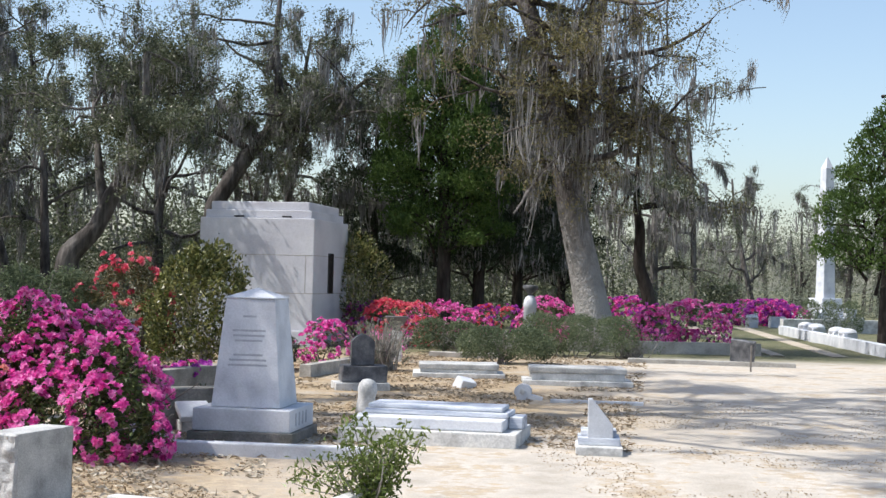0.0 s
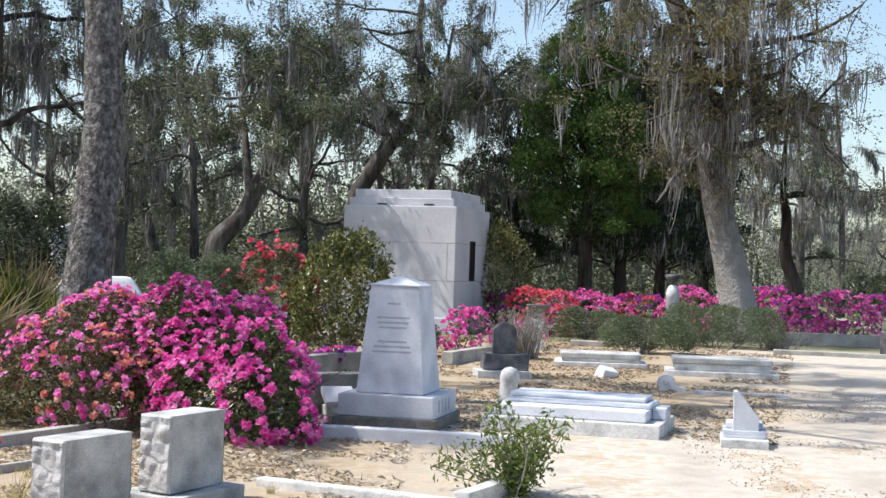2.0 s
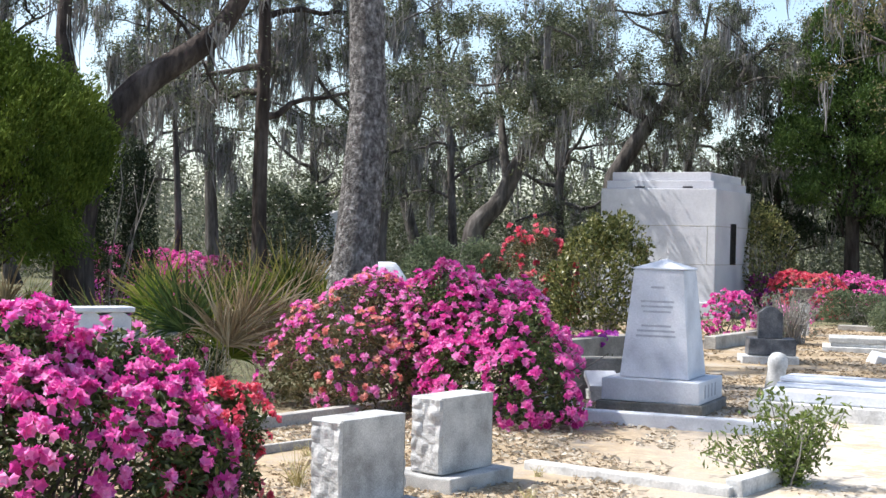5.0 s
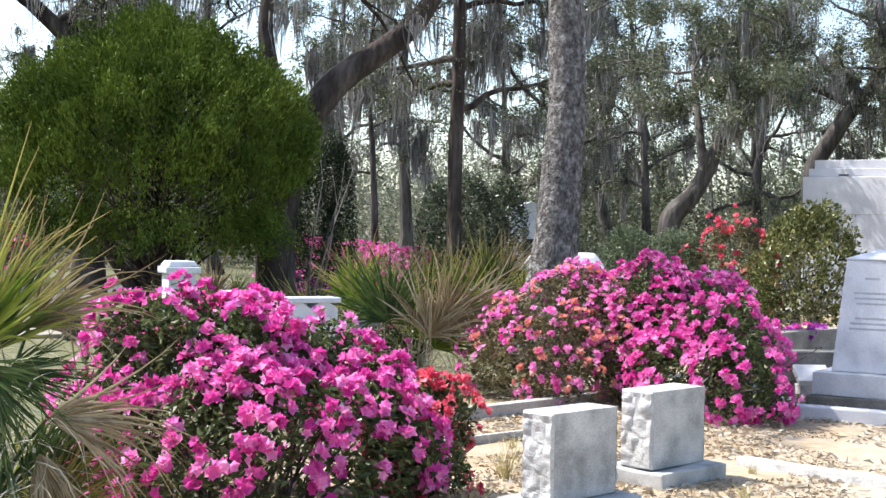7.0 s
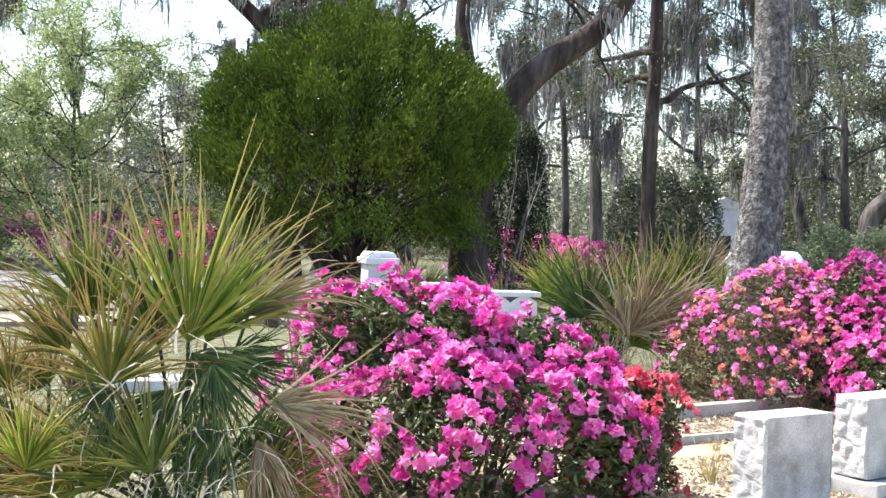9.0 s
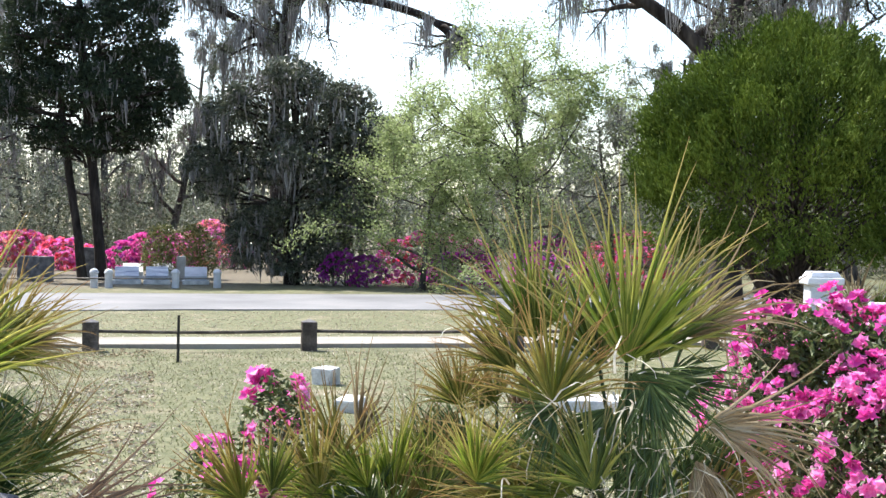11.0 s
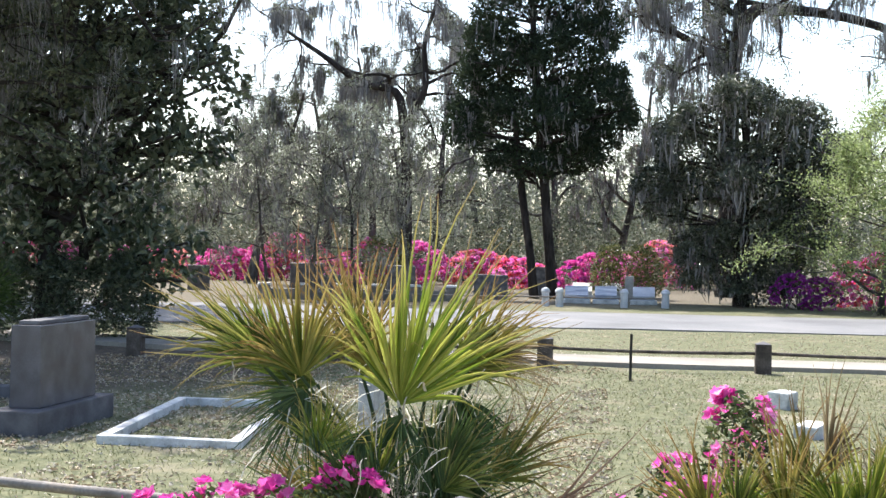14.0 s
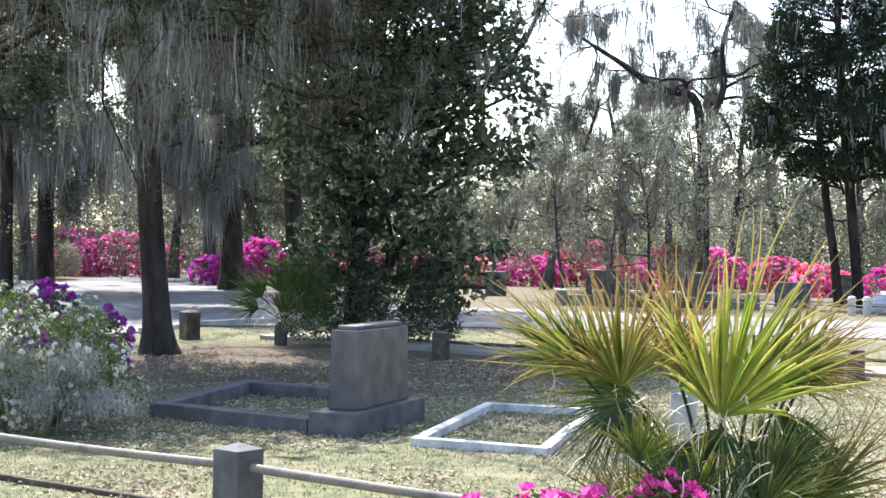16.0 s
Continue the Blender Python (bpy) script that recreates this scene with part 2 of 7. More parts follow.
def thing(name, label, category, x=0.0, y=0.0, z=0.0, turn=0.0, group="", kind=""):
    ob = new(name)
    ob.empty_display_size = 0.2
    ob.matrix_basis = pose(x, y, z, 0, 0, turn)
    return tagged(ob, label, category, group, kind)


def at(bearing, dist):
    """Ground place by bearing (degrees to the left of +y) and distance from the camera's stand."""
    return -dist * math.sin(radians(bearing)), dist * math.cos(radians(bearing))


def block(w, d, h, z0=0.0, x=0.0, y=0.0, bevel=0.012, top=1.0, top_d=None, rough=0.0, cuts=0, rng=None):
    """A bevelled block, its top scaled by top; rough: uneven worn faces."""
    bm = bmesh.new()
    bmesh.ops.create_cube(bm, size=1.0)
    for v in bm.verts:
        k = 1.0 if v.co.z < 0 else top
        kd = 1.0 if v.co.z < 0 else (top_d if top_d else top)
        v.co = Vector((v.co.x * w * k, v.co.y * d * kd, (v.co.z + 0.5) * h))
    if bevel:
        bmesh.ops.bevel(bm, geom=list(bm.edges), offset=bevel, segments=2, affect="EDGES", profile=0.6)
    if cuts:
        bmesh.ops.subdivide_edges(bm, edges=list(bm.edges), cuts=cuts, use_grid_fill=True)
    if rough:
        for v in bm.verts:
            v.co += noise.noise_vector(v.co * 5 + Vector((w * 9, d * 7, h * 3))) * rough
    bmesh.ops.translate(bm, verts=list(bm.verts), vec=(x, y, z0))
    return bm


def lathe(profile, sides=20):
    """A turned form from (radius, height) pairs."""
    bm = bmesh.new()
    rings = []
    for r, z in profile:
        rings.append([bm.verts.new((r * math.cos(2 * math.pi * k / sides), r * math.sin(2 * math.pi * k / sides), z)) for k in range(sides)])
    for a, b in zip(rings, rings[1:]):
        for k in range(sides):
            bm.faces.new((a[k], a[(k + 1) % sides], b[(k + 1) % sides], b[k]))
    bm.faces.new(rings[-1])
    bm.faces.new(rings[0][::-1])
    return bm


def tubes(branches, sides=(9, 6, 4, 3)):
    """Tapered tubes along polylines: (points, radii, level)."""
    V, F = [], []
    for pts, rad, level in branches:
        k = sides[min(level, len(sides) - 1)]
        pts = np.asarray(pts, float)
        tan = np.gradient(pts, axis=0)
        tan /= np.linalg.norm(tan, axis=1)[:, None] + 1e-9
        ref = np.array([1.0, 0.0, 0.0]) if abs(tan[0][0]) < 0.8 else np.array([0.0, 1.0, 0.0])
        base = len(V)
        for p, t, r in zip(pts, tan, rad):
            u = np.cross(t, ref)
            u /= np.linalg.norm(u) + 1e-9
            w = np.cross(t, u)
            for a in range(k):
                c, s = math.cos(2 * math.pi * a / k), math.sin(2 * math.pi * a / k)
                V.append(tuple(p + (u * c + w * s) * r))
        for i in range(len(pts) - 1):
            for a in range(k):
                b = (a + 1) % k
                F.append((base + i * k + a, base + i * k + b, base + (i + 1) * k + b, base + (i + 1) * k + a))
    return V, F


def unit(v):
    return v / (np.linalg.norm(v, axis=-1, keepdims=True) + 1e-9)


def leaves(C, rng, size=0.12, aspect=0.42, up=0.0, bend=0.15, axis=None):
    """Folded leaf blades centred on C (N x 3)."""
    N = len(C)
    a = unit(rng.normal(size=(N, 3)) * (1, 1, 0.8) + (0, 0, up)) if axis is None else unit(axis + rng.normal(size=(N, 3)) * 0.35)
    b = unit(np.cross(a, rng.normal(size=(N, 3))))
    n = np.cross(a, b)
    s = size * rng.uniform(0.6, 1.3, (N, 1))
    V = np.stack([C - a * s * 0.5, C + b * s * aspect * 0.5 + n * s * bend, C + a * s * 0.5, C - b * s * aspect * 0.5 + n * s * bend], 1).reshape(-1, 3)
    i = np.arange(N)[:, None] * 4
    return V, np.concatenate([i + [0, 1, 2], i + [0, 2, 3]], 0)


def blossoms(C, Nrm, rng, size=0.07, ring=10):
    """Open five-petalled funnel flowers: a star of ten facets each, the petals curling back at the tips."""
    N = len(C)
    n = unit(Nrm + rng.normal(size=(N, 3)) * 0.30)
    u = unit(np.cross(n, rng.normal(size=(N, 3))))
    w = np.cross(n, u)
    s = size * rng.uniform(0.75, 1.2, (N, 1))
    rows = [C - n * s * 0.38]
    for k in range(ring):
        notch = ring == 10 and k % 2
        an = 2 * math.pi * k / ring
        rows.append(C + (u * math.cos(an) + w * math.sin(an)) * s * (0.36 if notch else 0.55) * rng.uniform(0.85, 1.15, (N, 1)) + n * s * (-0.03 if notch else 0.08) * rng.uniform(0.2, 1.6, (N, 1)))
    V = np.stack(rows, 1).reshape(-1, 3)
    i = np.arange(N)[:, None] * (ring + 1)
    return V, np.concatenate([i + [0, 1 + k, 1 + (k + 1) % ring] for k in range(ring)], 0)


def moss_beards(P, rng, length=(0.3, 1.3), width=0.03, per=6):
    """Beards of hanging moss: a few ragged strips from each point, drawing together towards the tip."""
    N = len(P)
    L = length[0] + (length[1] - length[0]) * rng.uniform(0, 1, (N, 1)) ** 1.8
    wide = rng.uniform(0.05, 0.14, (N, 1))
    sway = np.c_[rng.normal(size=(N, 2)) * 0.06, np.zeros(N)]
    L, wide, sway, P = (np.repeat(a, per, 0) for a in (L, wide, sway, P))
    M = len(P)
    off = np.c_[rng.normal(size=(M, 2)), rng.normal(size=M) * 0.3] * wide
    side = unit(np.c_[rng.normal(size=(M, 2)), np.zeros(M)])
    ln = L * rng.uniform(0.35, 1.0, (M, 1))
    rows = []
    for f, spread, wk in ((0.0, 1.0, 0.7), (0.38, 1.05, 1.2), (0.72, 0.7, 0.75), (1.0, 0.35, 0.08)):
        c = P + off * spread + sway * L * f ** 2 - np.array([0, 0, 1.0]) * ln * f + np.c_[rng.normal(size=(M, 2)) * 0.016 * min(1, f * 3), np.zeros(M)]
        w = width * wk * rng.uniform(0.5, 1.4, (M, 1))
        rows += [c - side * w, c + side * w]
    V = np.stack(rows, 1).reshape(-1, 3)
    i = np.arange(M)[:, None] * 8
    return V, np.concatenate([i + [2 * k, 2 * k + 1, 2 * k + 3, 2 * k + 2] for k in range(3)], 0)


def grow(rng, start, direction, length, r0, r1, n=7, wiggle=0.18, up=0.0):
    """A wandering polyline with tapering radii."""
    d = np.array(direction, float)
    d /= np.linalg.norm(d)
    p = np.array(start, float)
    pts, rad = [p.copy()], [r0]
    for k in range(1, n):
        d = d + rng.normal(size=3) * wiggle + (0, 0, up / n)
        d /= np.linalg.norm(d)
        p = p + d * length / (n - 1)
        pts.append(p.copy())
        rad.append(r0 + (r1 - r0) * (k / (n - 1)) ** 0.8)
    return np.array(pts), np.array(rad)


def limbs_of(rng, height, r0, first=0.35, limbs=8, reach=4.0, rise=0.5, lean=(0, 0), sub=4, twigs=4, wiggle=0.2, trunk_wiggle=0.05, flare=1.5):
    """Trunk, limbs, branches and twigs: (points, radii, level)."""
    pts, rad = grow(rng, (0, 0, -0.15), (lean[0], lean[1], 1), height, r0, r0 * 0.25, 12, trunk_wiggle)
    rad[0] *= flare
    rad[1] *= 1 + (flare - 1) * 0.15
    out = [(pts, rad, 0)]
    turn = rng.uniform(0, 6.28)
    for k in range(limbs):
        f = first + (1 - first) * (k + 0.5) / limbs
        i = min(10, int(f * 11))
        p = pts[i] + (pts[i + 1] - pts[i]) * (f * 11 - i)
        turn += 2.4 + rng.normal() * 0.4
        ln = reach * (1.1 - 0.55 * f) * rng.uniform(0.75, 1.25)
        r = max(0.03, rad[i] * 0.55)
        lp, lr = grow(rng, p, (math.cos(turn), math.sin(turn), rise * rng.uniform(0.4, 1.5)), ln, r, r * 0.3, 8, wiggle, 0.2)
        out.append((lp, lr, 1))
        for j in range(sub):
            q = int(rng.integers(2, 8))
            d = lp[min(7, q)] - lp[q - 1] + rng.normal(size=3) * ln * 0.13
            bl = ln * rng.uniform(0.3, 0.6)
            bp, br = grow(rng, lp[q], d, bl, max(0.015, lr[q] * 0.6), 0.012, 6, wiggle * 1.3, 0.1)
            out.append((bp, br, 2))
            for _ in range(twigs):
                q2 = int(rng.integers(1, 6))
                tp, tr = grow(rng, bp[q2], bp[q2] - bp[q2 - 1] + rng.normal(size=3) * bl * 0.2, bl * rng.uniform(0.3, 0.6), 0.012, 0.005, 4, 0.25)
                out.append((tp, tr, 3))
    return out


def points_on(rng, branches, level, per):
    out = []
    for pts, _, lv in branches:
        if lv in level:
            f = rng.uniform(0, len(pts) - 1.001, per)
            i = f.astype(int)
            out.append(pts[i] + (pts[i + 1] - pts[i]) * (f - i)[:, None])
    return np.concatenate(out) if out else np.zeros((0, 3))


# ---- ground, road and path ----
ROAD_DIR = Vector((0.49, 0.872, 0))          # along the road and the post rail
ROAD_OUT = Vector((-0.872, 0.49, 0))         # away from the camera across it


def road_point(along, out, z=0.0):
    v = ROAD_DIR * along + ROAD_OUT * out
    return v.x, v.y, z


def ground_material():
    m = bpy.data.materials.new("sandy_ground")
    m.use_nodes = True
    n, l = m.node_tree.nodes, m.node_tree.links
    p = n["Principled BSDF"]
    tc = n.new("ShaderNodeTexCoord")
    sep = n.new("ShaderNodeSeparateXYZ")
    l.new(tc.outputs["Object"], sep.inputs[0])

    def tex(scale, detail=5, rough=0.6):
        t = n.new("ShaderNodeTexNoise")
        t.inputs["Scale"].default_value, t.inputs["Detail"].default_value, t.inputs["Roughness"].default_value = scale, detail, rough
        l.new(tc.outputs["Object"], t.inputs["Vector"])
        return t.outputs["Fac"]

    def span(v, a, b, to0=0.0, to1=1.0):
        r = n.new("ShaderNodeMapRange")
        r.inputs["From Min"].default_value, r.inputs["From Max"].default_value = a, b
        r.inputs["To Min"].default_value, r.inputs["To Max"].default_value = to0, to1
        l.new(v, r.inputs["Value"])
        return r.outputs[0]

    def maths(op, a, b):
        r = n.new("ShaderNodeMath")
        r.operation = op
        for k, v in enumerate((a, b)):
            if isinstance(v, (int, float)):
                r.inputs[k].default_value = v
            else:
                l.new(v, r.inputs[k])
        return r.outputs[0]

    def mix(f, a, b):
        r = n.new("ShaderNodeMix")
        r.data_type = "RGBA"
        l.new(f, r.inputs[0])
        for k, v in ((6, a), (7, b)):
            if isinstance(v, tuple):
                r.inputs[k].default_value = (*v, 1)
            else:
                l.new(v, r.inputs[k])
        return r.outputs[2]

    broad, mid, fine, grit = tex(0.22), tex(1.3), tex(9, 6), tex(70, 3)
    sand = mix(span(mid, 0.35, 0.65), (0.40, 0.355, 0.295), (0.62, 0.572, 0.505))
    straw = mix(span(fine, 0.35, 0.65), (0.22, 0.155, 0.085), (0.46, 0.355, 0.225))
    soil = mix(span(fine, 0.35, 0.65), (0.06, 0.05, 0.035), (0.17, 0.13, 0.085))
    lawn = mix(span(fine, 0.38, 0.62), (0.065, 0.075, 0.028), (0.155, 0.15, 0.075))
    lawn = mix(span(mid, 0.52, 0.75), lawn, (0.23, 0.195, 0.13))
    # how far into the lawn: west of a wandering line; and the strip of grass north of the sand
    edge = maths("ADD", sep.outputs[0], maths("MULTIPLY", maths("SUBTRACT", broad, 0.5), 3.0))
    west = span(maths("ADD", edge, maths("MULTIPLY", maths("SUBTRACT", mid, 0.5), 1.5)), -4.2, -5.4)
    north = span(maths("ADD", sep.outputs[1], maths("MULTIPLY", maths("SUBTRACT", mid, 0.5), 4.0)), 29.5, 32.0)
    # straw lies among the graves: north of y = 14, thick round y = 20, west of x = 4
    graves = maths("MULTIPLY", span(sep.outputs[1], 13, 17), span(sep.outputs[0], 4.5, 1.5))
    litter = maths("MULTIPLY", span(maths("ADD", mid, maths("MULTIPLY", fine, 0.6)), 0.80, 0.92), 0.75)
    thick = maths("MULTIPLY", graves, span(maths("ADD", mid, maths("MULTIPLY", fine, 0.5)), 0.52, 0.76))
    # and round the headstones on the near side of the azaleas
    near = maths("MULTIPLY", span(sep.outputs[0], 0.2, -1.8), span(sep.outputs[1], 15, 12))
    thick = maths("MAXIMUM", thick, maths("MULTIPLY", near, span(maths("ADD", mid, maths("MULTIPLY", fine, 0.6)), 0.56, 0.80, 0.15, 0.95)))
    col = mix(maths("MAXIMUM", litter, thick), sand, straw)
    col = mix(maths("MAXIMUM", west, north), col, lawn)
    # bare brown soil and fallen leaves, darkened by painted shade of the magnolia and the dark tree
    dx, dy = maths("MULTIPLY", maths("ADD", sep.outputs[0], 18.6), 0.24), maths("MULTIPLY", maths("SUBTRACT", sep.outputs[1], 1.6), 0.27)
    shaded_bed = maths("ADD", maths("ADD", maths("MULTIPLY", dx, dx), maths("MULTIPLY", dy, dy)), maths("MULTIPLY", maths("SUBTRACT", mid, 0.5), 1.4))
    col = mix(span(shaded_bed, 1.15, 0.55), col, mix(span(fine, 0.35, 0.65), (0.045, 0.032, 0.022), (0.13, 0.095, 0.062)))
    far = maths("MULTIPLY", span(sep.outputs[0], -31, -35), 0.85)
    col = mix(far, col, soil)
    grain = span(grit, 0.25, 0.75, 0.82, 1.16)
    sc = n.new("ShaderNodeVectorMath")
    sc.operation = "SCALE"
    l.new(col, sc.inputs[0])
    l.new(grain, sc.inputs["Scale"])
    l.new(sc.outputs[0], p.inputs["Base Color"])
    p.inputs["Roughness"].default_value = 0.95
    b = n.new("ShaderNodeBump")
    b.inputs["Strength"].default_value, b.inputs["Distance"].default_value = 0.6, 0.03
    l.new(maths("ADD", fine, maths("MULTIPLY", grit, 0.3)), b.inputs["Height"])
    l.new(b.outputs[0], p.inputs["Normal"])
    return m


def ground_height(x, y):
    r = math.hypot(x, y)
    return 0.0 if r > 70 else 0.03 * noise.noise(Vector((x * 0.5, y * 0.5, 3))) - 0.012


def build_ground():
    radii = [0.0] + [0.6 * 1.045 ** k for k in range(180)]
    sect = 150
    V, F = [(0, 0, 0)], []
    for r in radii[1:]:
        for k in range(sect):
            a = 2 * math.pi * k / sect
            x, y = r * math.cos(a), r * math.sin(a)
            V.append((x, y, ground_height(x, y)))
    for k in range(sect):
        F.append((0, 1 + k, 1 + (k + 1) % sect))
    for i in range(len(radii) - 2):
        a, b = 1 + i * sect, 1 + (i + 1) * sect
        for k in range(sect):
            j = (k + 1) % sect
            F.append((a + k, b + k, b + j, a + j))
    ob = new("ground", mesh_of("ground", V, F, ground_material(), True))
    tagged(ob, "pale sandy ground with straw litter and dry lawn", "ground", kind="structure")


build_ground()


def strip(name, mat, edges, thick, label, category):
    """A slab between two polylines of equal length, standing thick above the ground."""
    bm = bmesh.new()
    tops = [[bm.verts.new((x, y, thick)) for x, y in side] for side in edges]
    lows = [[bm.verts.new((x, y, -0.06)) for x, y in side] for side in edges]
    n = len(edges[0])
    for i in range(n - 1):
        bm.faces.new((tops[0][i], tops[0][i + 1], tops[1][i + 1], tops[1][i]))
        for s in (0, 1):
            bm.faces.new((lows[s][i], lows[s][i + 1], tops[s][i + 1], tops[s][i]))
    bmesh.ops.recalc_face_normals(bm, faces=list(bm.faces))
    me = bpy.data.meshes.new(name)
    bm.to_mesh(me)
    bm.free()
    me.materials.append(mat)
    return tagged(new(name, me), label, category, kind="structure")


# the road runs past, forks to the west, and narrows into an avenue
near_edge = [road_point(a, 27.0)[:2] for a in (60, 30, 10, 0)] + [(-27.2, 3.2), (-26.6, 0.9), (-26.4, -0.6), (-24.2, -1.6), (-21.5, -4.0), (-17.0, -12.0), (-10.0, -30.0)]
far_edge = [road_point(a, 33.2)[:2] for a in (60, 30, 10, 2)] + [(-36.0, 4.8), (-38.5, 3.4), (-41.0, 2.0), (-42.0, -8.0), (-38.0, -12.0), (-30.0, -22.0), (-22.0, -36.0)]
strip("road", ASPHALT, (near_edge, far_edge), 0.012, "pale worn asphalt road in dappled shade", "road")
strip("road_avenue", ASPHALT, ([(-40.9, 1.9), (-55, 0.3), (-90, -3.0), (-140, -7.0)], [(-41.9, -7.6), (-60, -4.6), (-90, -7.0), (-140, -11.0)]), 0.010, "pale asphalt avenue between azaleas", "road")
strip("pavement", PAVING, ([road_point(a, 18.55)[:2] for a in (40, 20, 5, -4)] + [(-23.2, 0.6)], [road_point(a, 19.75)[:2] for a in (40, 20, 5, -4)] + [(-24.6, 1.4)]), 0.05, "pale concrete path beside the lawn", "pavement")


# ---- stones ----
def mausoleum():
    t = thing("mausoleum", "large pale limestone mausoleum with stepped flat roof", "mausoleum", -2.80, 32.4, -0.04, -11.0)
    w, d, h = 2.84, 3.05, 2.70
    body = part("body", block(w, d, h, 0.35, -w / 2, d / 2, 0.02), LIMESTONE, t)
    part("plinth", block(w + 0.16, d + 0.16, 0.4, 0, -w / 2, d / 2, 0.02), LIMESTONE, t)
    part("cornice", block(w - 0.20, d - 0.20, 0.19, 0.35 + h + 0.003, -w / 2, d / 2, 0.02), LIMESTONE, t)
    part("attic", block(w - 0.40, d - 0.40, 0.20, 0.54 + h + 0.006, -w / 2, d / 2, 0.02), LIMESTONE, t)
    for x in (-1.9, -0.72):
        part("vent", block(0.24, 0.03, 0.035, 0.36 + h + 0.01, x, 0.095, 0.004), BRONZE, t, "dark bronze vent slit")
    for z in (0.35 + 0.92, 0.35 + 1.82):
        part("joint", block(w + 0.006, d + 0.006, 0.016, z, -w / 2, d / 2, 0.002), CONCRETE, t, "grey mortar joint between stone courses")
    part("joint", block(0.014, 0.02, 0.9, 1.28, -0.20, 0.006, 0.002), CONCRETE, t, "upright mortar joint")
    win = part("window", block(0.03, 0.40, 0.98, 1.28, 0.005, 1.45, 0.006), BRONZE, t, "narrow dark bronze window grille")
    for k in range(4):
        part("bar", block(0.03, 0.02, 0.98, 1.28, 0.03, 1.30 + 0.1 * k, 0.004), IRON, win)
    return t


mausoleum()


def bars_of_text(parent, rows, x0, y, z0, slope, mat=INSCRIPTION):
    """Unreadable cut lettering as short bars on a leaning face: rows of (half width, height from the foot)."""
    for half, z in rows:
        part("inscription", block(2 * half, 0.006, 0.020, z, x0, y + (z - z0) * slope, 0), mat, parent, "worn grey cut lettering")


def tapered_monument():
    x, y = -1.62, 13.95
    t = thing("obelisk_monument", "tapered pale marble monument with low pyramid cap", "gravestone", x, y, 0, -8)
    part("footing", block(1.06, 1.06, 0.13, -0.04, 0, 0, 0.01, rough=0.01, cuts=2), CONCRETE_DARK, t, "rough concrete footing")
    part("base", block(0.98, 0.98, 0.22, 0.092, 0, 0, 0.012), MARBLE, t)
    part("shaft", block(0.70, 0.70, 1.07, 0.316, 0, 0, 0.01, 0.72), MARBLE, t)
    bm = bmesh.new()
    r = 0.262
    vs = [bm.verts.new(v) for v in ((-r, -r, 1.388), (r, -r, 1.388), (r, r, 1.388), (-r, r, 1.388), (-r, -r, 1.40), (r, -r, 1.40), (r, r, 1.40), (-r, r, 1.40), (0, 0, 1.495))]
    for f in ((0, 1, 5, 4), (1, 2, 6, 5), (2, 3, 7, 6), (3, 0, 4, 7), (4, 5, 8), (5, 6, 8), (6, 7, 8), (7, 4, 8), (3, 2, 1, 0)):
        bm.faces.new([vs[k] for k in f])
    part("cap", bm, MARBLE, t)
    bars_of_text(t, ((0.07, 1.20), (0.17, 1.06), (0.16, 1.01), (0.14, 0.96), (0.15, 0.82), (0.19, 0.77), (0.2, 0.72)), 0, -0.347, 0.316, 0.0915)
    for k in range(4):
        part("carved_letter", block(0.012, 0.05, 0.13, 0.14, 0.487, -0.25 + 0.14 * k, 0.004), INSCRIPTION, t, "raised worn letter")
    return t


tapered_monument()


def coping(name, x0, y0, x1, y1, w, h, mat, label, category="kerb", group="", bevel=0.015):
    """A kerb length lying from one point to the other."""
    ln = math.hypot(x1 - x0, y1 - y0)
    t = thing(name, label, category, (x0 + x1) / 2, (y0 + y1) / 2, 0, math.degrees(math.atan2(y1 - y0, x1 - x0)), group)
    part("stone", block(ln, w, h + 0.05, -0.05, 0, 0, bevel, rough=0.008, cuts=2), mat, t)
    return t


coping("marble_kerb", -2.25, 12.62, -0.35, 12.42, 0.15, 0.10, MARBLE, "white marble grave kerb lying on sand")
coping("retaining_kerb", -3.3, 14.2, -1.9, 17.9, 0.2, 0.55, CONCRETE_BROWN, "dark weathered concrete plot wall behind the monument", "plot wall")
coping("retaining_kerb", -1.95, 22.4, -0.95, 26.5, 0.20, 0.20, CONCRETE, "weathered concrete plot kerb running back to the mausoleum", "plot wall")


def box_tomb():
    """Stepped ledger tomb of veined marble."""
    t = thing("ledger_tomb", "low stepped marble tomb with blue-veined ledger slab", "tomb", 0.22, 14.05, 0, -11)
    part("base", block(1.78, 1.10, 0.17, -0.03, 0, 0, 0.012), MARBLE_OLD, t)
    part("body", block(1.52, 0.86, 0.11, 0.143, -0.02, -0.02, 0.015), MARBLE, t)
    part("ledger", block(1.46, 0.56, 0.05, 0.256, 0.02, 0.10, 0.012), VEINED, t, "blue-veined marble ledger slab")
    part("upper_ledger", block(1.38, 0.50, 0.045, 0.309, 0.0, 0.12, 0.015), VEINED, t, "blue-veined marble upper slab")
    part("end_block", block(0.14, 0.34, 0.12, 0.143, 0.815, 0.12, 0.012), VEINED, t, "blue-grey marble end block")
    return t


box_tomb()


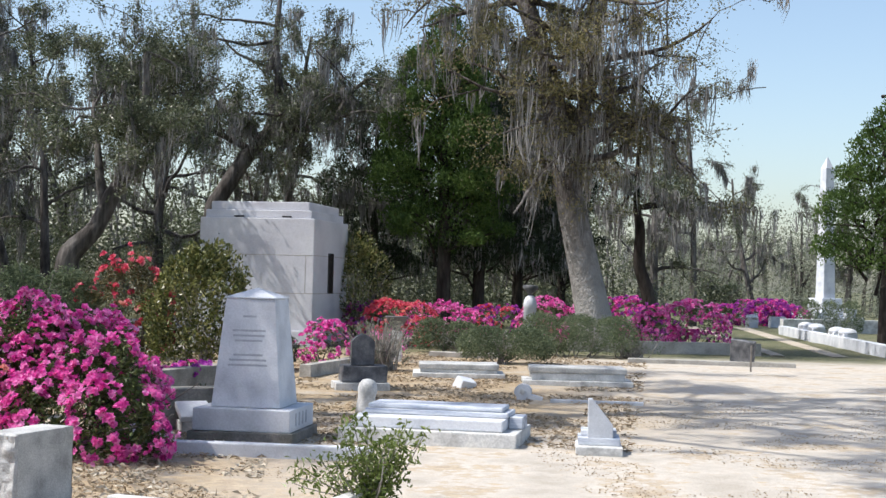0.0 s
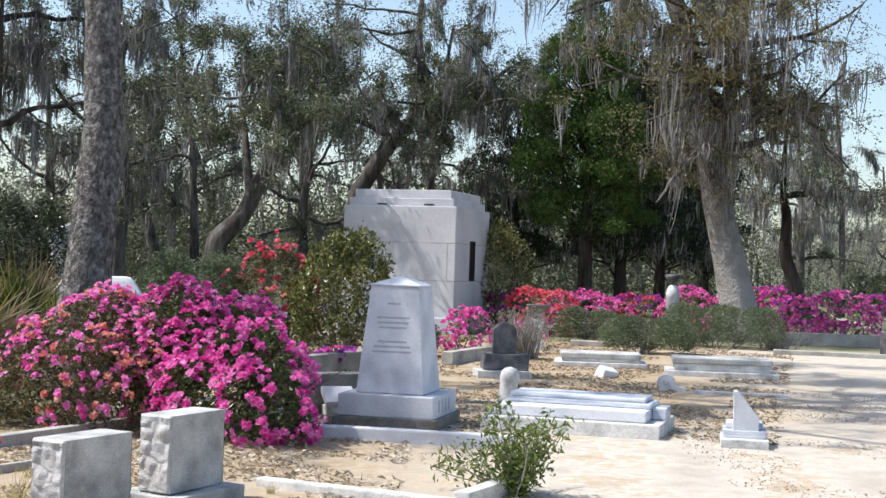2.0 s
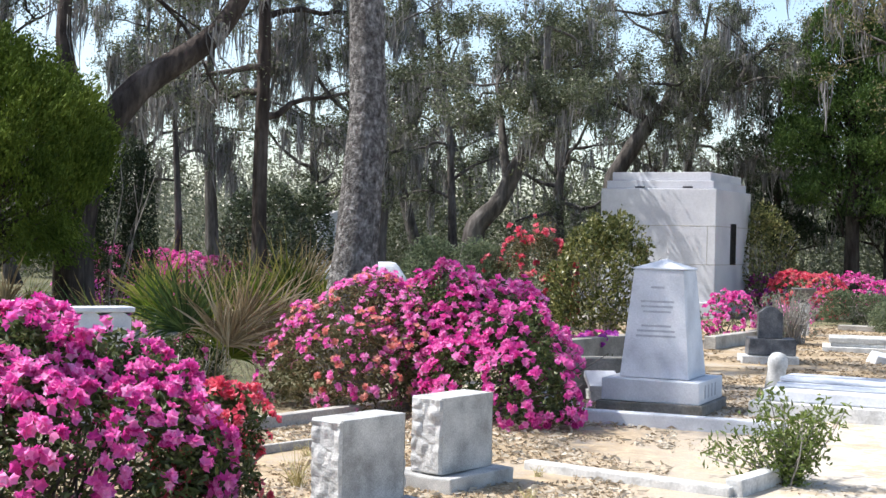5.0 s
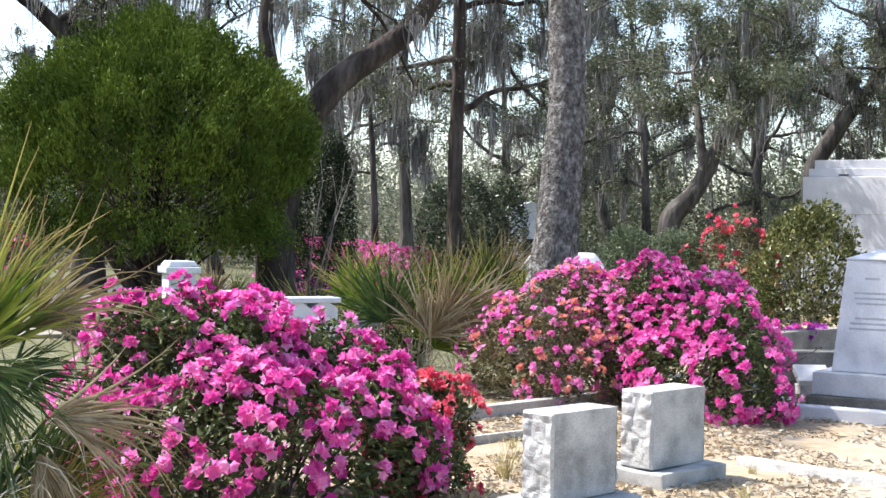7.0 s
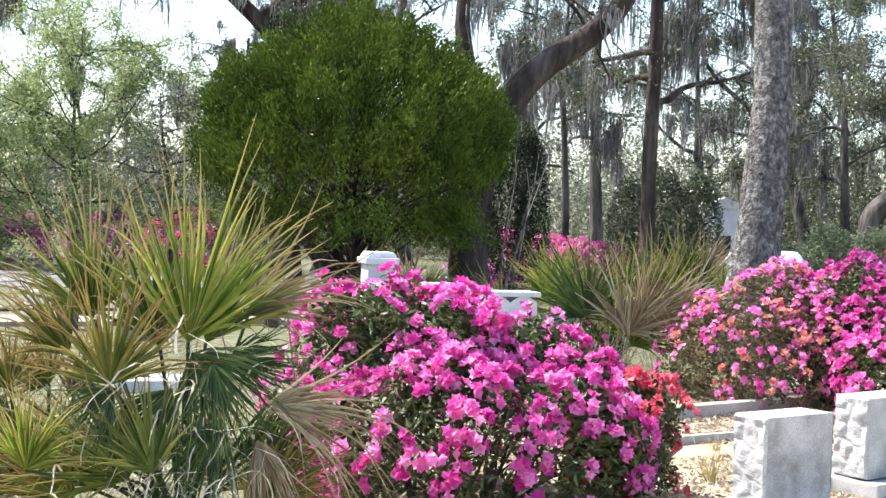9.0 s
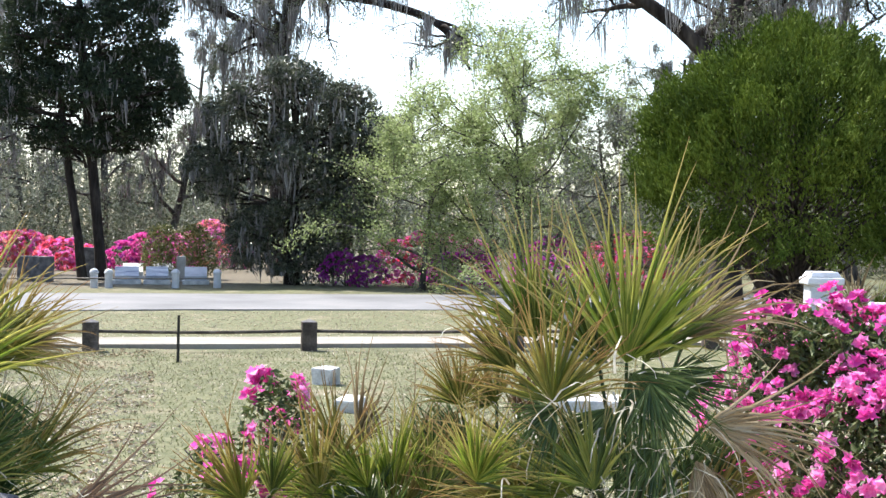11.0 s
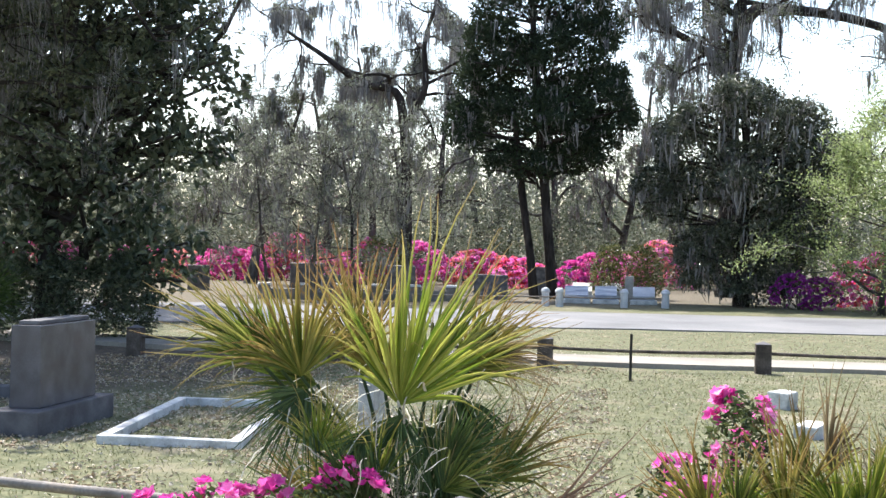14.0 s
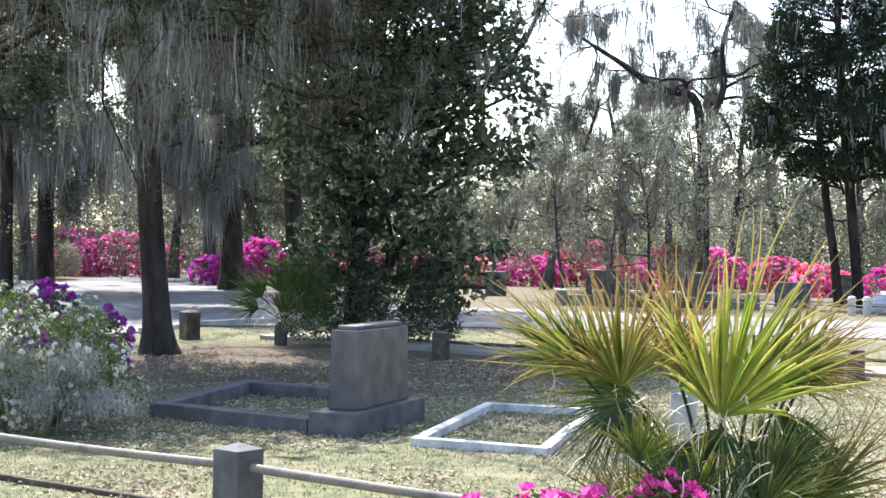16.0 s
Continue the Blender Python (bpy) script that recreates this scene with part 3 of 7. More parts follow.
def wedge_stone():
    t = thing("wedge_marker", "white veined marble wedge marker on stepped base", "gravestone", 1.78, 13.3, 0, -5)
    part("base", block(0.44, 0.62, 0.11, -0.03, 0, 0, 0.008), MARBLE_OLD, t)
    part("step", block(0.40, 0.44, 0.07, 0.082, 0, 0.05, 0.008), VEINED, t, "blue-veined marble step")
    part("step", block(0.34, 0.30, 0.06, 0.154, 0, 0.10, 0.008), VEINED, t, "blue-veined marble step")
    bm = bmesh.new()
    prof = [(-0.11, 0.083), (0.13, 0.083), (0.13, 0.27), (-0.07, 0.52), (-0.11, 0.52)]
    fr = [bm.verts.new((x, -0.16, z)) for x, z in prof]
    bk = [bm.verts.new((x, -0.04, z)) for x, z in prof]
    bm.faces.new(fr)
    bm.faces.new(bk[::-1])
    for k in range(5):
        j = (k + 1) % 5
        bm.faces.new((fr[j], fr[k], bk[k], bk[j]))
    bmesh.ops.recalc_face_normals(bm, faces=list(bm.faces))
    bmesh.ops.bevel(bm, geom=list(bm.edges), offset=0.006, segments=1, affect="EDGES")
    part("wedge", bm, MARBLE, t, "pale marble leaning wedge")
    return t


wedge_stone()


def dark_headstone():
    t = thing("dark_headstone", "small blackened headstone with rounded rough top", "gravestone", -0.91, 20.3, 0, 12)
    part("footing", block(0.80, 0.55, 0.13, -0.03, -0.02, 0, 0.01), MARBLE_OLD, t, "pale stone footing")
    part("base", block(0.66, 0.42, 0.24, 0.103, 0.02, 0.02, 0.015, rough=0.02, cuts=3), DARK_STONE, t)
    bm = bmesh.new()
    n = 14
    prof = [(-0.17, 0.345)] + [(-0.17 + 0.34 * k / n, 0.70 + 0.10 * math.sin(math.pi * k / n)) for k in range(n + 1)] + [(0.17, 0.345)]
    fr = [bm.verts.new((x, -0.09, z)) for x, z in prof]
    bk = [bm.verts.new((x, 0.09, z)) for x, z in prof]
    bm.faces.new(fr)
    bm.faces.new(bk[::-1])
    for k in range(len(prof)):
        j = (k + 1) % len(prof)
        bm.faces.new((fr[j], fr[k], bk[k], bk[j]))
    bmesh.ops.recalc_face_normals(bm, faces=list(bm.faces))
    bmesh.ops.bevel(bm, geom=[e for e in bm.edges if abs(e.verts[0].co.y - e.verts[1].co.y) < 1e-4], offset=0.012, segments=2, affect="EDGES")
    part("tablet", bm, DARK_STONE, t)


dark_headstone()


def flat_ledger(x, y, turn, w, d, label, rise=0.16):
    t = thing("flat_ledger", label, "tomb", x, y, 0, turn, "flat ledgers")
    part("base", block(w + 0.2, d + 0.16, 0.09, -0.02, 0, 0, 0.012), MARBLE_OLD, t)
    for s in (-1, 1):
        part("side_stone", block(w * 0.96, 0.1, rise, 0.073, 0, s * (d / 2 - 0.07), 0.01), MARBLE_OLD, t)
    part("end_stone", block(0.12, d - 0.30, rise, 0.073, w * 0.42, 0, 0.01), MARBLE_OLD, t)
    part("slab", block(w, d, 0.09, 0.076 + rise, 0, 0, 0.02, rough=0.006, cuts=2), MARBLE_GREY, t)


flat_ledger(0.55, 23.6, 0.5, 1.35, 0.85, "low weathered marble ledger tomb among straw", 0.055)
flat_ledger(2.45, 22.4, -1.5, 1.55, 0.80, "broad pale marble ledger on low supports", 0.11)


def scroll_stone(x, y, turn, s):
    t = thing("scroll_fragment", "broken pale marble scroll lying on straw", "stone fragment", x, y, 0, turn)
    bm = bmesh.new()
    prof = [(0.15 * math.cos(a) * s, 0.13 * s + 0.13 * math.sin(a) * s) for a in np.linspace(math.pi * 1.25, -0.35, 14)] + [(0.34 * s, 0.03), (0.34 * s, -0.02), (-0.1 * s, -0.02)]
    fr = [bm.verts.new((px, -0.09 * s, pz)) for px, pz in prof]
    bk = [bm.verts.new((px, 0.09 * s, pz)) for px, pz in prof]
    bm.faces.new(fr)
    bm.faces.new(bk[::-1])
    for k in range(len(prof)):
        j = (k + 1) % len(prof)
        bm.faces.new((fr[j], fr[k], bk[k], bk[j]))
    bmesh.ops.recalc_face_normals(bm, faces=list(bm.faces))
    part("scroll", bm, MARBLE, t)
    part("eye", lathe([(0.05 * s, 0), (0.05 * s, 0.015), (0.03 * s, 0.02)], 12), MARBLE_OLD, t, pos=(0, -0.09 * s, 0.13 * s)).rotation_euler = (math.pi / 2, 0, 0)


scroll_stone(1.40, 19.2, -8, 0.8)


def chunk(x, y, w, d, h, turn, tilt, mat, label, name="stone_fragment", category="stone fragment"):
    t = thing(name, label, category, x, y, 0.0, turn)
    ob = part("stone", block(w, d, h, -h * 0.25, 0, 0, 0.02, rough=0.02, cuts=2), mat, t)
    ob.rotation_euler = (radians(tilt), radians(tilt * 0.5), 0)


chunk(0.60, 20.9, 0.26, 0.2, 0.2, 35, 22, MARBLE, "broken block of white marble on straw")
chunk(-2.55, 13.3, 0.42, 0.5, 0.16, 20, 18, MARBLE, "leaning white marble tablet fragment beside the kerb", "fallen_tablet", "gravestone")
stump = thing("stone_fragment", "small rounded marble stump behind the tomb", "stone fragment", -0.62, 15.9, 0, 20)
part("stone", lathe([(0.12, -0.04), (0.11, 0.12), (0.10, 0.27), (0.115, 0.33), (0.105, 0.40), (0.07, 0.45), (0.02, 0.465)], 16), MARBLE_OLD, stump, smooth=True).rotation_euler = (0.05, 0.08, 0)
chunk(-0.32, 15.7, 0.2, 0.2, 0.16, 50, 12, MARBLE, "small broken marble piece behind the tomb")
coping("thin_kerb", 1.75, 18.85, 3.0, 18.7, 0.12, 0.035, MARBLE, "thin white marble edging flush with sand", bevel=0.006)


def rock_faced_marker(x, y, turn, w, d, h):
    """Headstone with sawn face and top, rock-faced sides."""
    t = thing("rock_faced_headstone", "grey granite headstone, sawn top and rock-faced ends", "gravestone", x, y, 0, turn, "paired headstones")
    part("base", block(w + 0.16, d + 0.26, 0.11, -0.02, 0.0, 0, 0.012, rough=0.012, cuts=3), GRANITE, t)
    part("tablet", block(w, d, h, 0.093, 0, 0, 0.006), GRANITE, t)
    for s in (-1, 1):
        bm = bmesh.new()
        nx, nz = 20, 36
        grid = [[None] * (nz + 1) for _ in range(nx + 1)]
        for i in range(nx + 1):
            for k in range(nz + 1):
                edge = min(i, nx - i) == 0 or min(k, nz - k) == 0
                v = Vector((i / nx * d - d / 2, k / nz * h, 0))
                chip = noise.voronoi(v * 11 + Vector((x, y, s * 3)))[0]
                off = 0.002 if edge else 0.016 + 0.026 * (chip[1] - chip[0]) + 0.014 * noise.noise(v * 6 + Vector((s, x, y))) + 0.004 * noise.noise(v * 30)
                grid[i][k] = bm.verts.new((s * (w / 2 + off), v.x, 0.093 + v.y))
        for i in range(nx):
            for k in range(nz):
                bm.faces.new((grid[i][k], grid[i + 1][k], grid[i + 1][k + 1], grid[i][k + 1]))
        bmesh.ops.recalc_face_normals(bm, faces=list(bm.faces))
        part("rock_face", bm, GRANITE_ROCK, t, "rough rock-faced granite end")


rock_faced_marker(-2.56, 7.55, 69, 0.55, 0.23, 0.50)
rock_faced_marker(-2.38, 8.90, 70, 0.57, 0.25, 0.50)
coping("plot_kerb", -5.2, 9.2, -3.9, 12.6, 0.12, 0.10, CONCRETE, "low concrete plot kerb under azaleas")
coping("thin_edging", -4.3, 9.0, -3.5, 10.9, 0.06, 0.05, CONCRETE, "thin pale concrete edging in straw")
coping("plot_kerb", -2.05, 9.75, -0.55, 9.20, 0.12, 0.05, MARBLE_OLD, "narrow pale stone plot kerb in sand")
coping("plot_kerb", -0.55, 9.20, -0.30, 9.9, 0.12, 0.10, MARBLE_OLD, "short pale stone kerb end in sand")


def urn_column(x, y):
    t = thing("urn_column", "white marble column with dark urn on top", "gravestone", x, y, 0, 0)
    part("base", block(0.42, 0.42, 0.22, -0.02, 0, 0, 0.015), MARBLE_OLD, t)
    part("column", lathe([(0.16, 0.2), (0.165, 0.98), (0.175, 1.0), (0.175, 1.08), (0.155, 1.17), (0.11, 1.26), (0.05, 1.30)], 18), MARBLE, t, smooth=True)
    part("urn", lathe([(0.05, 1.30), (0.06, 1.34), (0.13, 1.40), (0.19, 1.48), (0.20, 1.55), (0.12, 1.57)], 16), DARK_STONE, t, "dark weathered urn", smooth=True)


urn_column(*at(-4.05, 35.6))
planter = thing("garden_urn", "grey stone garden urn on pedestal", "urn", *at(1.35, 27.5))
part("pedestal", block(0.22, 0.22, 0.62, -0.02, 0, 0, 0.01), MARBLE_OLD, planter)
part("bowl", lathe([(0.07, 0.6), (0.06, 0.66), (0.16, 0.74), (0.21, 0.84), (0.24, 0.87), (0.24, 0.89), (0.18, 0.88)], 18), GRANITE_MID, planter, smooth=True)


# ---- lawn side: rails, monument, borders ----
def rail_post(x, y, turn, w, h, mat, label, group):
    t = thing("rail_post", label, "post", x, y, 0, turn, group)
    part("shaft", block(w, w, h + 0.05, -0.05, 0, 0, 0.012), mat, t)
    bm = bmesh.new()
    r = w / 2 - 0.004
    vs = [bm.verts.new(v) for v in ((-r, -r, h), (r, -r, h), (r, r, h), (-r, r, h), (0, 0, h + w * 0.18))]
    for f in ((0, 1, 4), (1, 2, 4), (2, 3, 4), (3, 0, 4)):
        bm.faces.new([vs[k] for k in f])
    part("cap", bm, GRANITE_MID, t, "low pyramid cap")


def pipe_rail(x0, y0, x1, y1, z, r, label, sag=0.02, metal=PIPE):
    t = thing("pipe_rail", label, "rail", x0, y0, 0)
    n = 6
    pts = [(dx * (x1 - x0), dx * (y1 - y0), z - sag * math.sin(math.pi * dx)) for dx in (k / n for k in range(n + 1))]
    V, F = tubes([(pts, [r] * (n + 1), 0)])
    part("pipe", mesh_of("pipe", V, F, metal, True), metal, t)
    part("flange", lathe([(r * 2, -0.01), (r * 2, 0.01), (r * 1.2, 0.02)], 10), PIPE, t, pos=(0, 0, z)).rotation_euler = (math.pi / 2, 0, math.atan2(y1 - y0, x1 - x0) - math.pi / 2)


posts = [(-15.09 + ROAD_DIR.x * 2.79 * k, 10.28 + ROAD_DIR.y * 2.79 * k) for k in (4, 3, 2, 1, 0, -1, -2, -3)]
for x, y in posts:
    rail_post(x, y, 60.7, 0.20, 0.37, POST_BROWN, "dark brown weathered stone rail post beside path", "rail posts")
for (ax, ay), (bx, by) in zip(posts, posts[1:]):
    pipe_rail(ax, ay, bx, by, 0.25, 0.022, "dark iron pipe rail between posts", metal=POST_BROWN)
rail_post(-7.86, -0.02, 42, 0.20, 0.455, GRANITE_MID, "grey granite post with pyramid cap", "near rail posts")
rail_post(-9.95, -2.33, 42, 0.20, 0.455, GRANITE_MID, "grey granite post with pyramid cap", "near rail posts")
rail_post(-5.78, 2.27, 42, 0.20, 0.44, GRANITE_MID, "grey granite post with pyramid cap beside palmetto", "near rail posts")
pipe_rail(-7.86, -0.02, -9.95, -2.33, 0.36, 0.026, "galvanised pipe rail on granite posts")
pipe_rail(-5.78, 2.27, -7.86, -0.02, 0.36, 0.026, "galvanised pipe rail on granite posts")
coping("plot_kerb", -11.2, -3.2, -8.45, -0.12, 0.05, 0.02, POST_BROWN, "thin weathered edging board in leaf litter")
rail_post(-23.3, -0.55, 30, 0.26, 0.42, POST_BROWN, "stubby dark granite post at the road edge", "rail posts")
coping("iron_stake", -14.62, 8.08, -14.6, 8.08, 0.03, 0.55, IRON, "thin dark iron stake in lawn", "stake", bevel=0.003)


def slab_monument():
    t = thing("granite_monument", "dark polished granite headstone on wide base", "gravestone", -12.23, 1.20, 0, 149)
    # long side lies along its own x
    part("base", block(1.50, 0.44, 0.21, -0.02, 0, 0, 0.012), GRANITE_MID, t, "rough grey granite base")
    part("tablet", block(1.08, 0.27, 0.67, 0.192, 0.0, 0, 0.008, 0.985, 0.95), GRANITE_DARK, t)
    part("top", block(0.96, 0.18, 0.035, 0.864, 0, 0, 0.01), GRANITE_MID, t, "pale raised granite top")
    return t


slab_monument()


def border(pts, w, h, mat, label, name="grave_border"):
    t = thing(name, label, "grave border", 0, 0, 0)
    for (ax, ay), (bx, by) in zip(pts, pts[1:]):
        ln = math.hypot(bx - ax, by - ay)
        ob = part("kerb_stone", block(ln + w * 0.9, w, h + 0.04, -0.04, 0, 0, 0.01, rough=0.006, cuts=1), mat, t)
        ob.matrix_basis = pose((ax + bx) / 2, (ay + by) / 2, 0, 0, 0, math.degrees(math.atan2(by - ay, bx - ax)))


border([(-11.9, 0.62), (-13.0, -0.62), (-15.05, 0.20), (-13.9, 1.5)], 0.17, 0.115, GRANITE_MID, "grey granite kerb framing a grass plot behind the headstone")
border([(-10.5, 2.36), (-11.06, 1.46), (-13.45, 2.52), (-12.9, 3.42), (-10.52, 2.37)], 0.10, 0.06, MARBLE_OLD, "pale stone kerb framing a small grass plot")
chunk(-11.8, 8.25, 0.24, 0.2, 0.22, 20, 4, MARBLE_OLD, "small white marble foot marker in lawn", "foot_marker", "gravestone")
chunk(-10.0, 7.25, 0.24, 0.2, 0.13, 25, 5, MARBLE_OLD, "low pale stone marker beside palmetto", "foot_marker", "gravestone")


LEAF_BRONZE = surface("bronze_azalea_leaves", [(0.05, 0.05, 0.02), (0.13, 0.12, 0.05), (0.26, 0.22, 0.12)], 2, 0.5, 0, 20, 0.1, island=0.7, thin=0.35)
# ---- azaleas ----
def bush_surface(rng, lobes, count, inner=0.0, lump=0.0):
    """Points and normals on a lumpy crown made of ellipsoid lobes (x, y, z, rx, ry, rz)."""
    lobes = np.array(lobes, float)
    pick = rng.choice(len(lobes), count, p=(lobes[:, 3] * lobes[:, 5]) / (lobes[:, 3] * lobes[:, 5]).sum())
    n = unit(rng.normal(size=(count, 3)))
    n[:, 2] = np.where(n[:, 2] < -0.75, -n[:, 2], n[:, 2])
    L = lobes[pick]
    P = L[:, :3] + n * L[:, 3:] * (1 - inner * rng.uniform(0, 1, (count, 1)) + rng.normal(size=(count, 1)) * 0.035)
    keep = np.ones(count, bool)
    for k, lb in enumerate(lobes):
        q = ((P - lb[:3]) / lb[3:])
        keep &= (pick == k) | ((q * q).sum(1) > 0.80)
    if lump:
        wob = np.array([noise.noise(Vector(p) * 2.3) + 0.6 * noise.noise(Vector(p) * 5.5) for p in P])
        P = P + n * (wob * lump)[:, None] * L[:, 3:]
    keep &= P[:, 2] > 0.04
    return P[keep], unit(n / L[:, 3:])[keep]


def azalea(x, y, lobes, blooms, seed, label, flowers=2000, size=0.075, leaf=3500, leaf_size=0.06, turn=0.0, group="", name="azalea_bush", leaf_mat=None, cover=0.72, category="azalea", petals=10, lump=0.28, d_inner=True):
    """A bush of stems, leaves and clustered blossoms. blooms: (material, share) pairs."""
    rng = np.random.default_rng(seed)
    t = thing(name, label, category, x, y, 0, turn, group)
    big = max(lb[5] + lb[2] for lb in lobes)
    stems = []
    for lb in lobes:
        for _ in range(5):
            d = np.array([lb[0], lb[1], lb[2]]) + rng.normal(size=3) * np.array(lb[3:]) * 0.35
            d[2] = abs(d[2]) + 0.1
            p, r = grow(rng, (lb[0] * 0.5, lb[1] * 0.5, -0.05), d - np.array([lb[0] * 0.5, lb[1] * 0.5, 0]), np.linalg.norm(d) * 0.9, 0.014, 0.004, 6, 0.13)
            stems.append((p, r, 2))
    V, F = tubes(stems)
    tagged(part("branchwork", mesh_of("branchwork", V, F, BARK_OAK), BARK_OAK, t), kind="stuff")
    P1, _ = bush_surface(rng, lobes, leaf, 0.30, lump)
    P2, _ = bush_surface(rng, lobes, leaf // 2 if d_inner else 2, 0.75, lump)
    V, F = leaves(np.concatenate([P1 * 0.96, P2]), rng, leaf_size, 0.42)
    tagged(part("leaves", mesh_of("leaves", V, F, leaf_mat or LEAF_AZALEA), LEAF_AZALEA, t), kind="stuff")
    S, SN = bush_surface(rng, lobes, int(flowers / 4.6), 0.12, lump)
    # patches of the bush bloom more thickly than others
    dens = np.array([noise.noise(Vector(p) * 2.6 + Vector((seed, 0, 0))) for p in S])
    ok = dens > np.quantile(dens, 1 - cover) if cover < 1 else np.ones(len(S), bool)
    S, SN = S[ok], SN[ok]
    where = rng.uniform(size=len(S))
    lo = 0.0
    for mat, share in blooms:
        sel = (where >= lo) & (where < lo + share)
        lo += share
        if sel.sum() == 0:
            continue
        # a truss: three to six flowers that face outwards from one shoot's end
        rep = rng.integers(3, 7, sel.sum())
        fan = unit(rng.normal(size=(rep.sum(), 3)))
        face = unit(np.repeat(SN[sel] + (0, 0, 0.35), rep, 0))
        fan = unit(fan + face * 0.9)
        C = np.repeat(S[sel] + SN[sel] * size * 0.3, rep, 0) + fan * size * 0.62
        V, F = blossoms(C, fan * 0.8 + face * 0.5, rng, size, petals)
        tagged(part("blossoms", mesh_of("blossoms", V, F, mat), mat, t, mat.name.replace("_", " ")), kind="stuff")
    return t


# the large bush in front of the lichened trunk
azalea(*at(16.6, 13.2), [(0.28, 0.1, 0.52, 0.66, 0.7, 0.78), (0.85, -0.45, 0.40, 0.58, 0.7, 0.66), (0.75, 0.6, 0.6, 0.7, 0.6, 0.55), (0.95, -0.95, 0.26, 0.52, 0.55, 0.48), (0.5, -0.7, 0.3, 0.5, 0.5, 0.5)],
       [(MAGENTA, 0.72), (PINK, 0.28)], 11, "broad azalea bush in full magenta bloom", 9600, 0.062, 22000, 0.056, 16, cover=0.72)
azalea(*at(16.7, 13.25), [(-0.95, 0.1, 0.38, 0.60, 0.7, 0.62), (-0.40, 0.3, 0.50, 0.64, 0.7, 0.80), (-0.55, -0.35, 0.34, 0.62, 0.5, 0.55), (-0.05, -0.25, 0.38, 0.5, 0.5, 0.58)],
       [(PINK, 0.62), (SALMON, 0.30), (MAGENTA, 0.08)], 17, "azalea with fading pink and salmon flowers among bronze leaves", 5600, 0.054, 16000, 0.055, 16, cover=0.76, leaf_mat=LEAF_BRONZE)
# the bush before the two headstones' row
azalea(*at(31.8, 8.0), [(-0.50, 0.1, 0.45, 0.55, 0.65, 0.72), (-0.08, 0.15, 0.49, 0.55, 0.65, 0.68), (0.28, 0.1, 0.46, 0.45, 0.5, 0.60), (0.58, 0.0, 0.34, 0.50, 0.6, 0.55), (-0.1, -0.35, 0.34, 0.7, 0.55, 0.55), (0.35, -0.3, 0.22, 0.6, 0.5, 0.42)],
       [(MAGENTA, 0.62), (PINK, 0.38)], 12, "rounded azalea bush thick with magenta-pink flowers", 10600, 0.064, 26000, 0.062, 33, cover=0.76)
azalea(*at(24.9, 8.3), [(0, 0, 0.22, 0.34, 0.3, 0.36), (0.1, 0.1, 0.45, 0.24, 0.22, 0.30)], [(CORAL, 1.0)], 13, "small coral-red azalea beside the magenta one", 1700, 0.052, 2600, 0.05, 24)
# by the palmettos on the lawn side
azalea(*at(76.5, 6.0), [(-0.25, 0, 0.12, 0.42, 0.4, 0.42), (0.2, 0, 0.15, 0.38, 0.35, 0.44), (0.5, 0, 0.1, 0.3, 0.3, 0.34)], [(MAGENTA, 1.0)], 14, "low magenta azalea under the palmetto", 1300, 0.06, 2200, 0.05, 76)
azalea(*at(57.2, 7.4), [(0, 0, 0.45, 0.20, 0.2, 0.42), (-0.3, 0, 0.15, 0.3, 0.25, 0.32)], [(MAGENTA, 0.6), (PINK, 0.4)], 15, "slender azalea with bright pink flower clusters", 330, 0.062, 1300, 0.05, 57, cover=0.8)
azalea(*at(26.4, 14.2), [(0, 0, 0.2, 0.55, 0.4, 0.42)], [(MAGENTA, 1.0)], 16, "sparse azalea with few magenta flowers in shade", 160, 0.075, 1500, 0.055, 26, cover=0.5)


LEAF_FAR = surface("sunlit_azalea_leaves", [(0.04, 0.055, 0.02), (0.09, 0.11, 0.04), (0.17, 0.19, 0.08)], 2, 0.5, 0, 20, 0.1, island=0.6, thin=0.35)


azalea(*at(12.0, 24.6), [(-0.3, 0, 0.9, 0.42, 0.4, 1.0), (0.35, 0, 0.7, 0.40, 0.4, 0.95), (0.05, 0, 1.25, 0.4, 0.4, 0.75), (-0.7, 0, 0.7, 0.3, 0.3, 0.7)], [(CORAL, 0.8), (SALMON, 0.2)], 33,
       "tall loose coral-red azalea behind the pink one", 1500, 0.085, 5000, 0.07, 12, "azaleas among the graves", leaf_mat=LEAF_BRONZE, cover=0.55, lump=0.5)


def far_row(items, group):
    """Azaleas farther off: (bearing, distance, width, height, blooms, seed, label)."""
    for b, d, w, h, blooms, seed, label in items:
        rng = random.Random(seed)
        w, h = w * 0.96, h * (0.84 if d > 41 else 0.92)
        if 58 < b < 87:
            d, w, h = d * 1.2, w * 1.1, h * 1.15 * rng.uniform(0.74, 1.0)
        k = max(2, round(w / 0.8))
        lobes = []
        for i in range(k):
            f = (i + 0.5) / k * 2 - 1
            top = h * (1 - 0.42 * f * f) * rng.uniform(0.82, 1.05)
            lobes.append((f * w * 0.40, rng.uniform(-0.35, 0.35), top * 0.45, w / k * rng.uniform(0.65, 0.95), 0.75, top * 0.55))
        lobes.append((rng.uniform(-0.2, 0.2) * w, 0.0, h * 0.42, w * 0.36, 0.7, h * 0.5))
        azalea(*at(b, d), lobes, blooms, seed, label, int((1050 if d > 41 else 1150) * w * h), 0.072 + max(0.0, d - 36) * 0.0030 if d < 52 else 0.12, int(520 * w * h), 0.09, b, group, petals=5, leaf_mat=LEAF_FAR, cover=0.86, lump=0.16, d_inner=False)


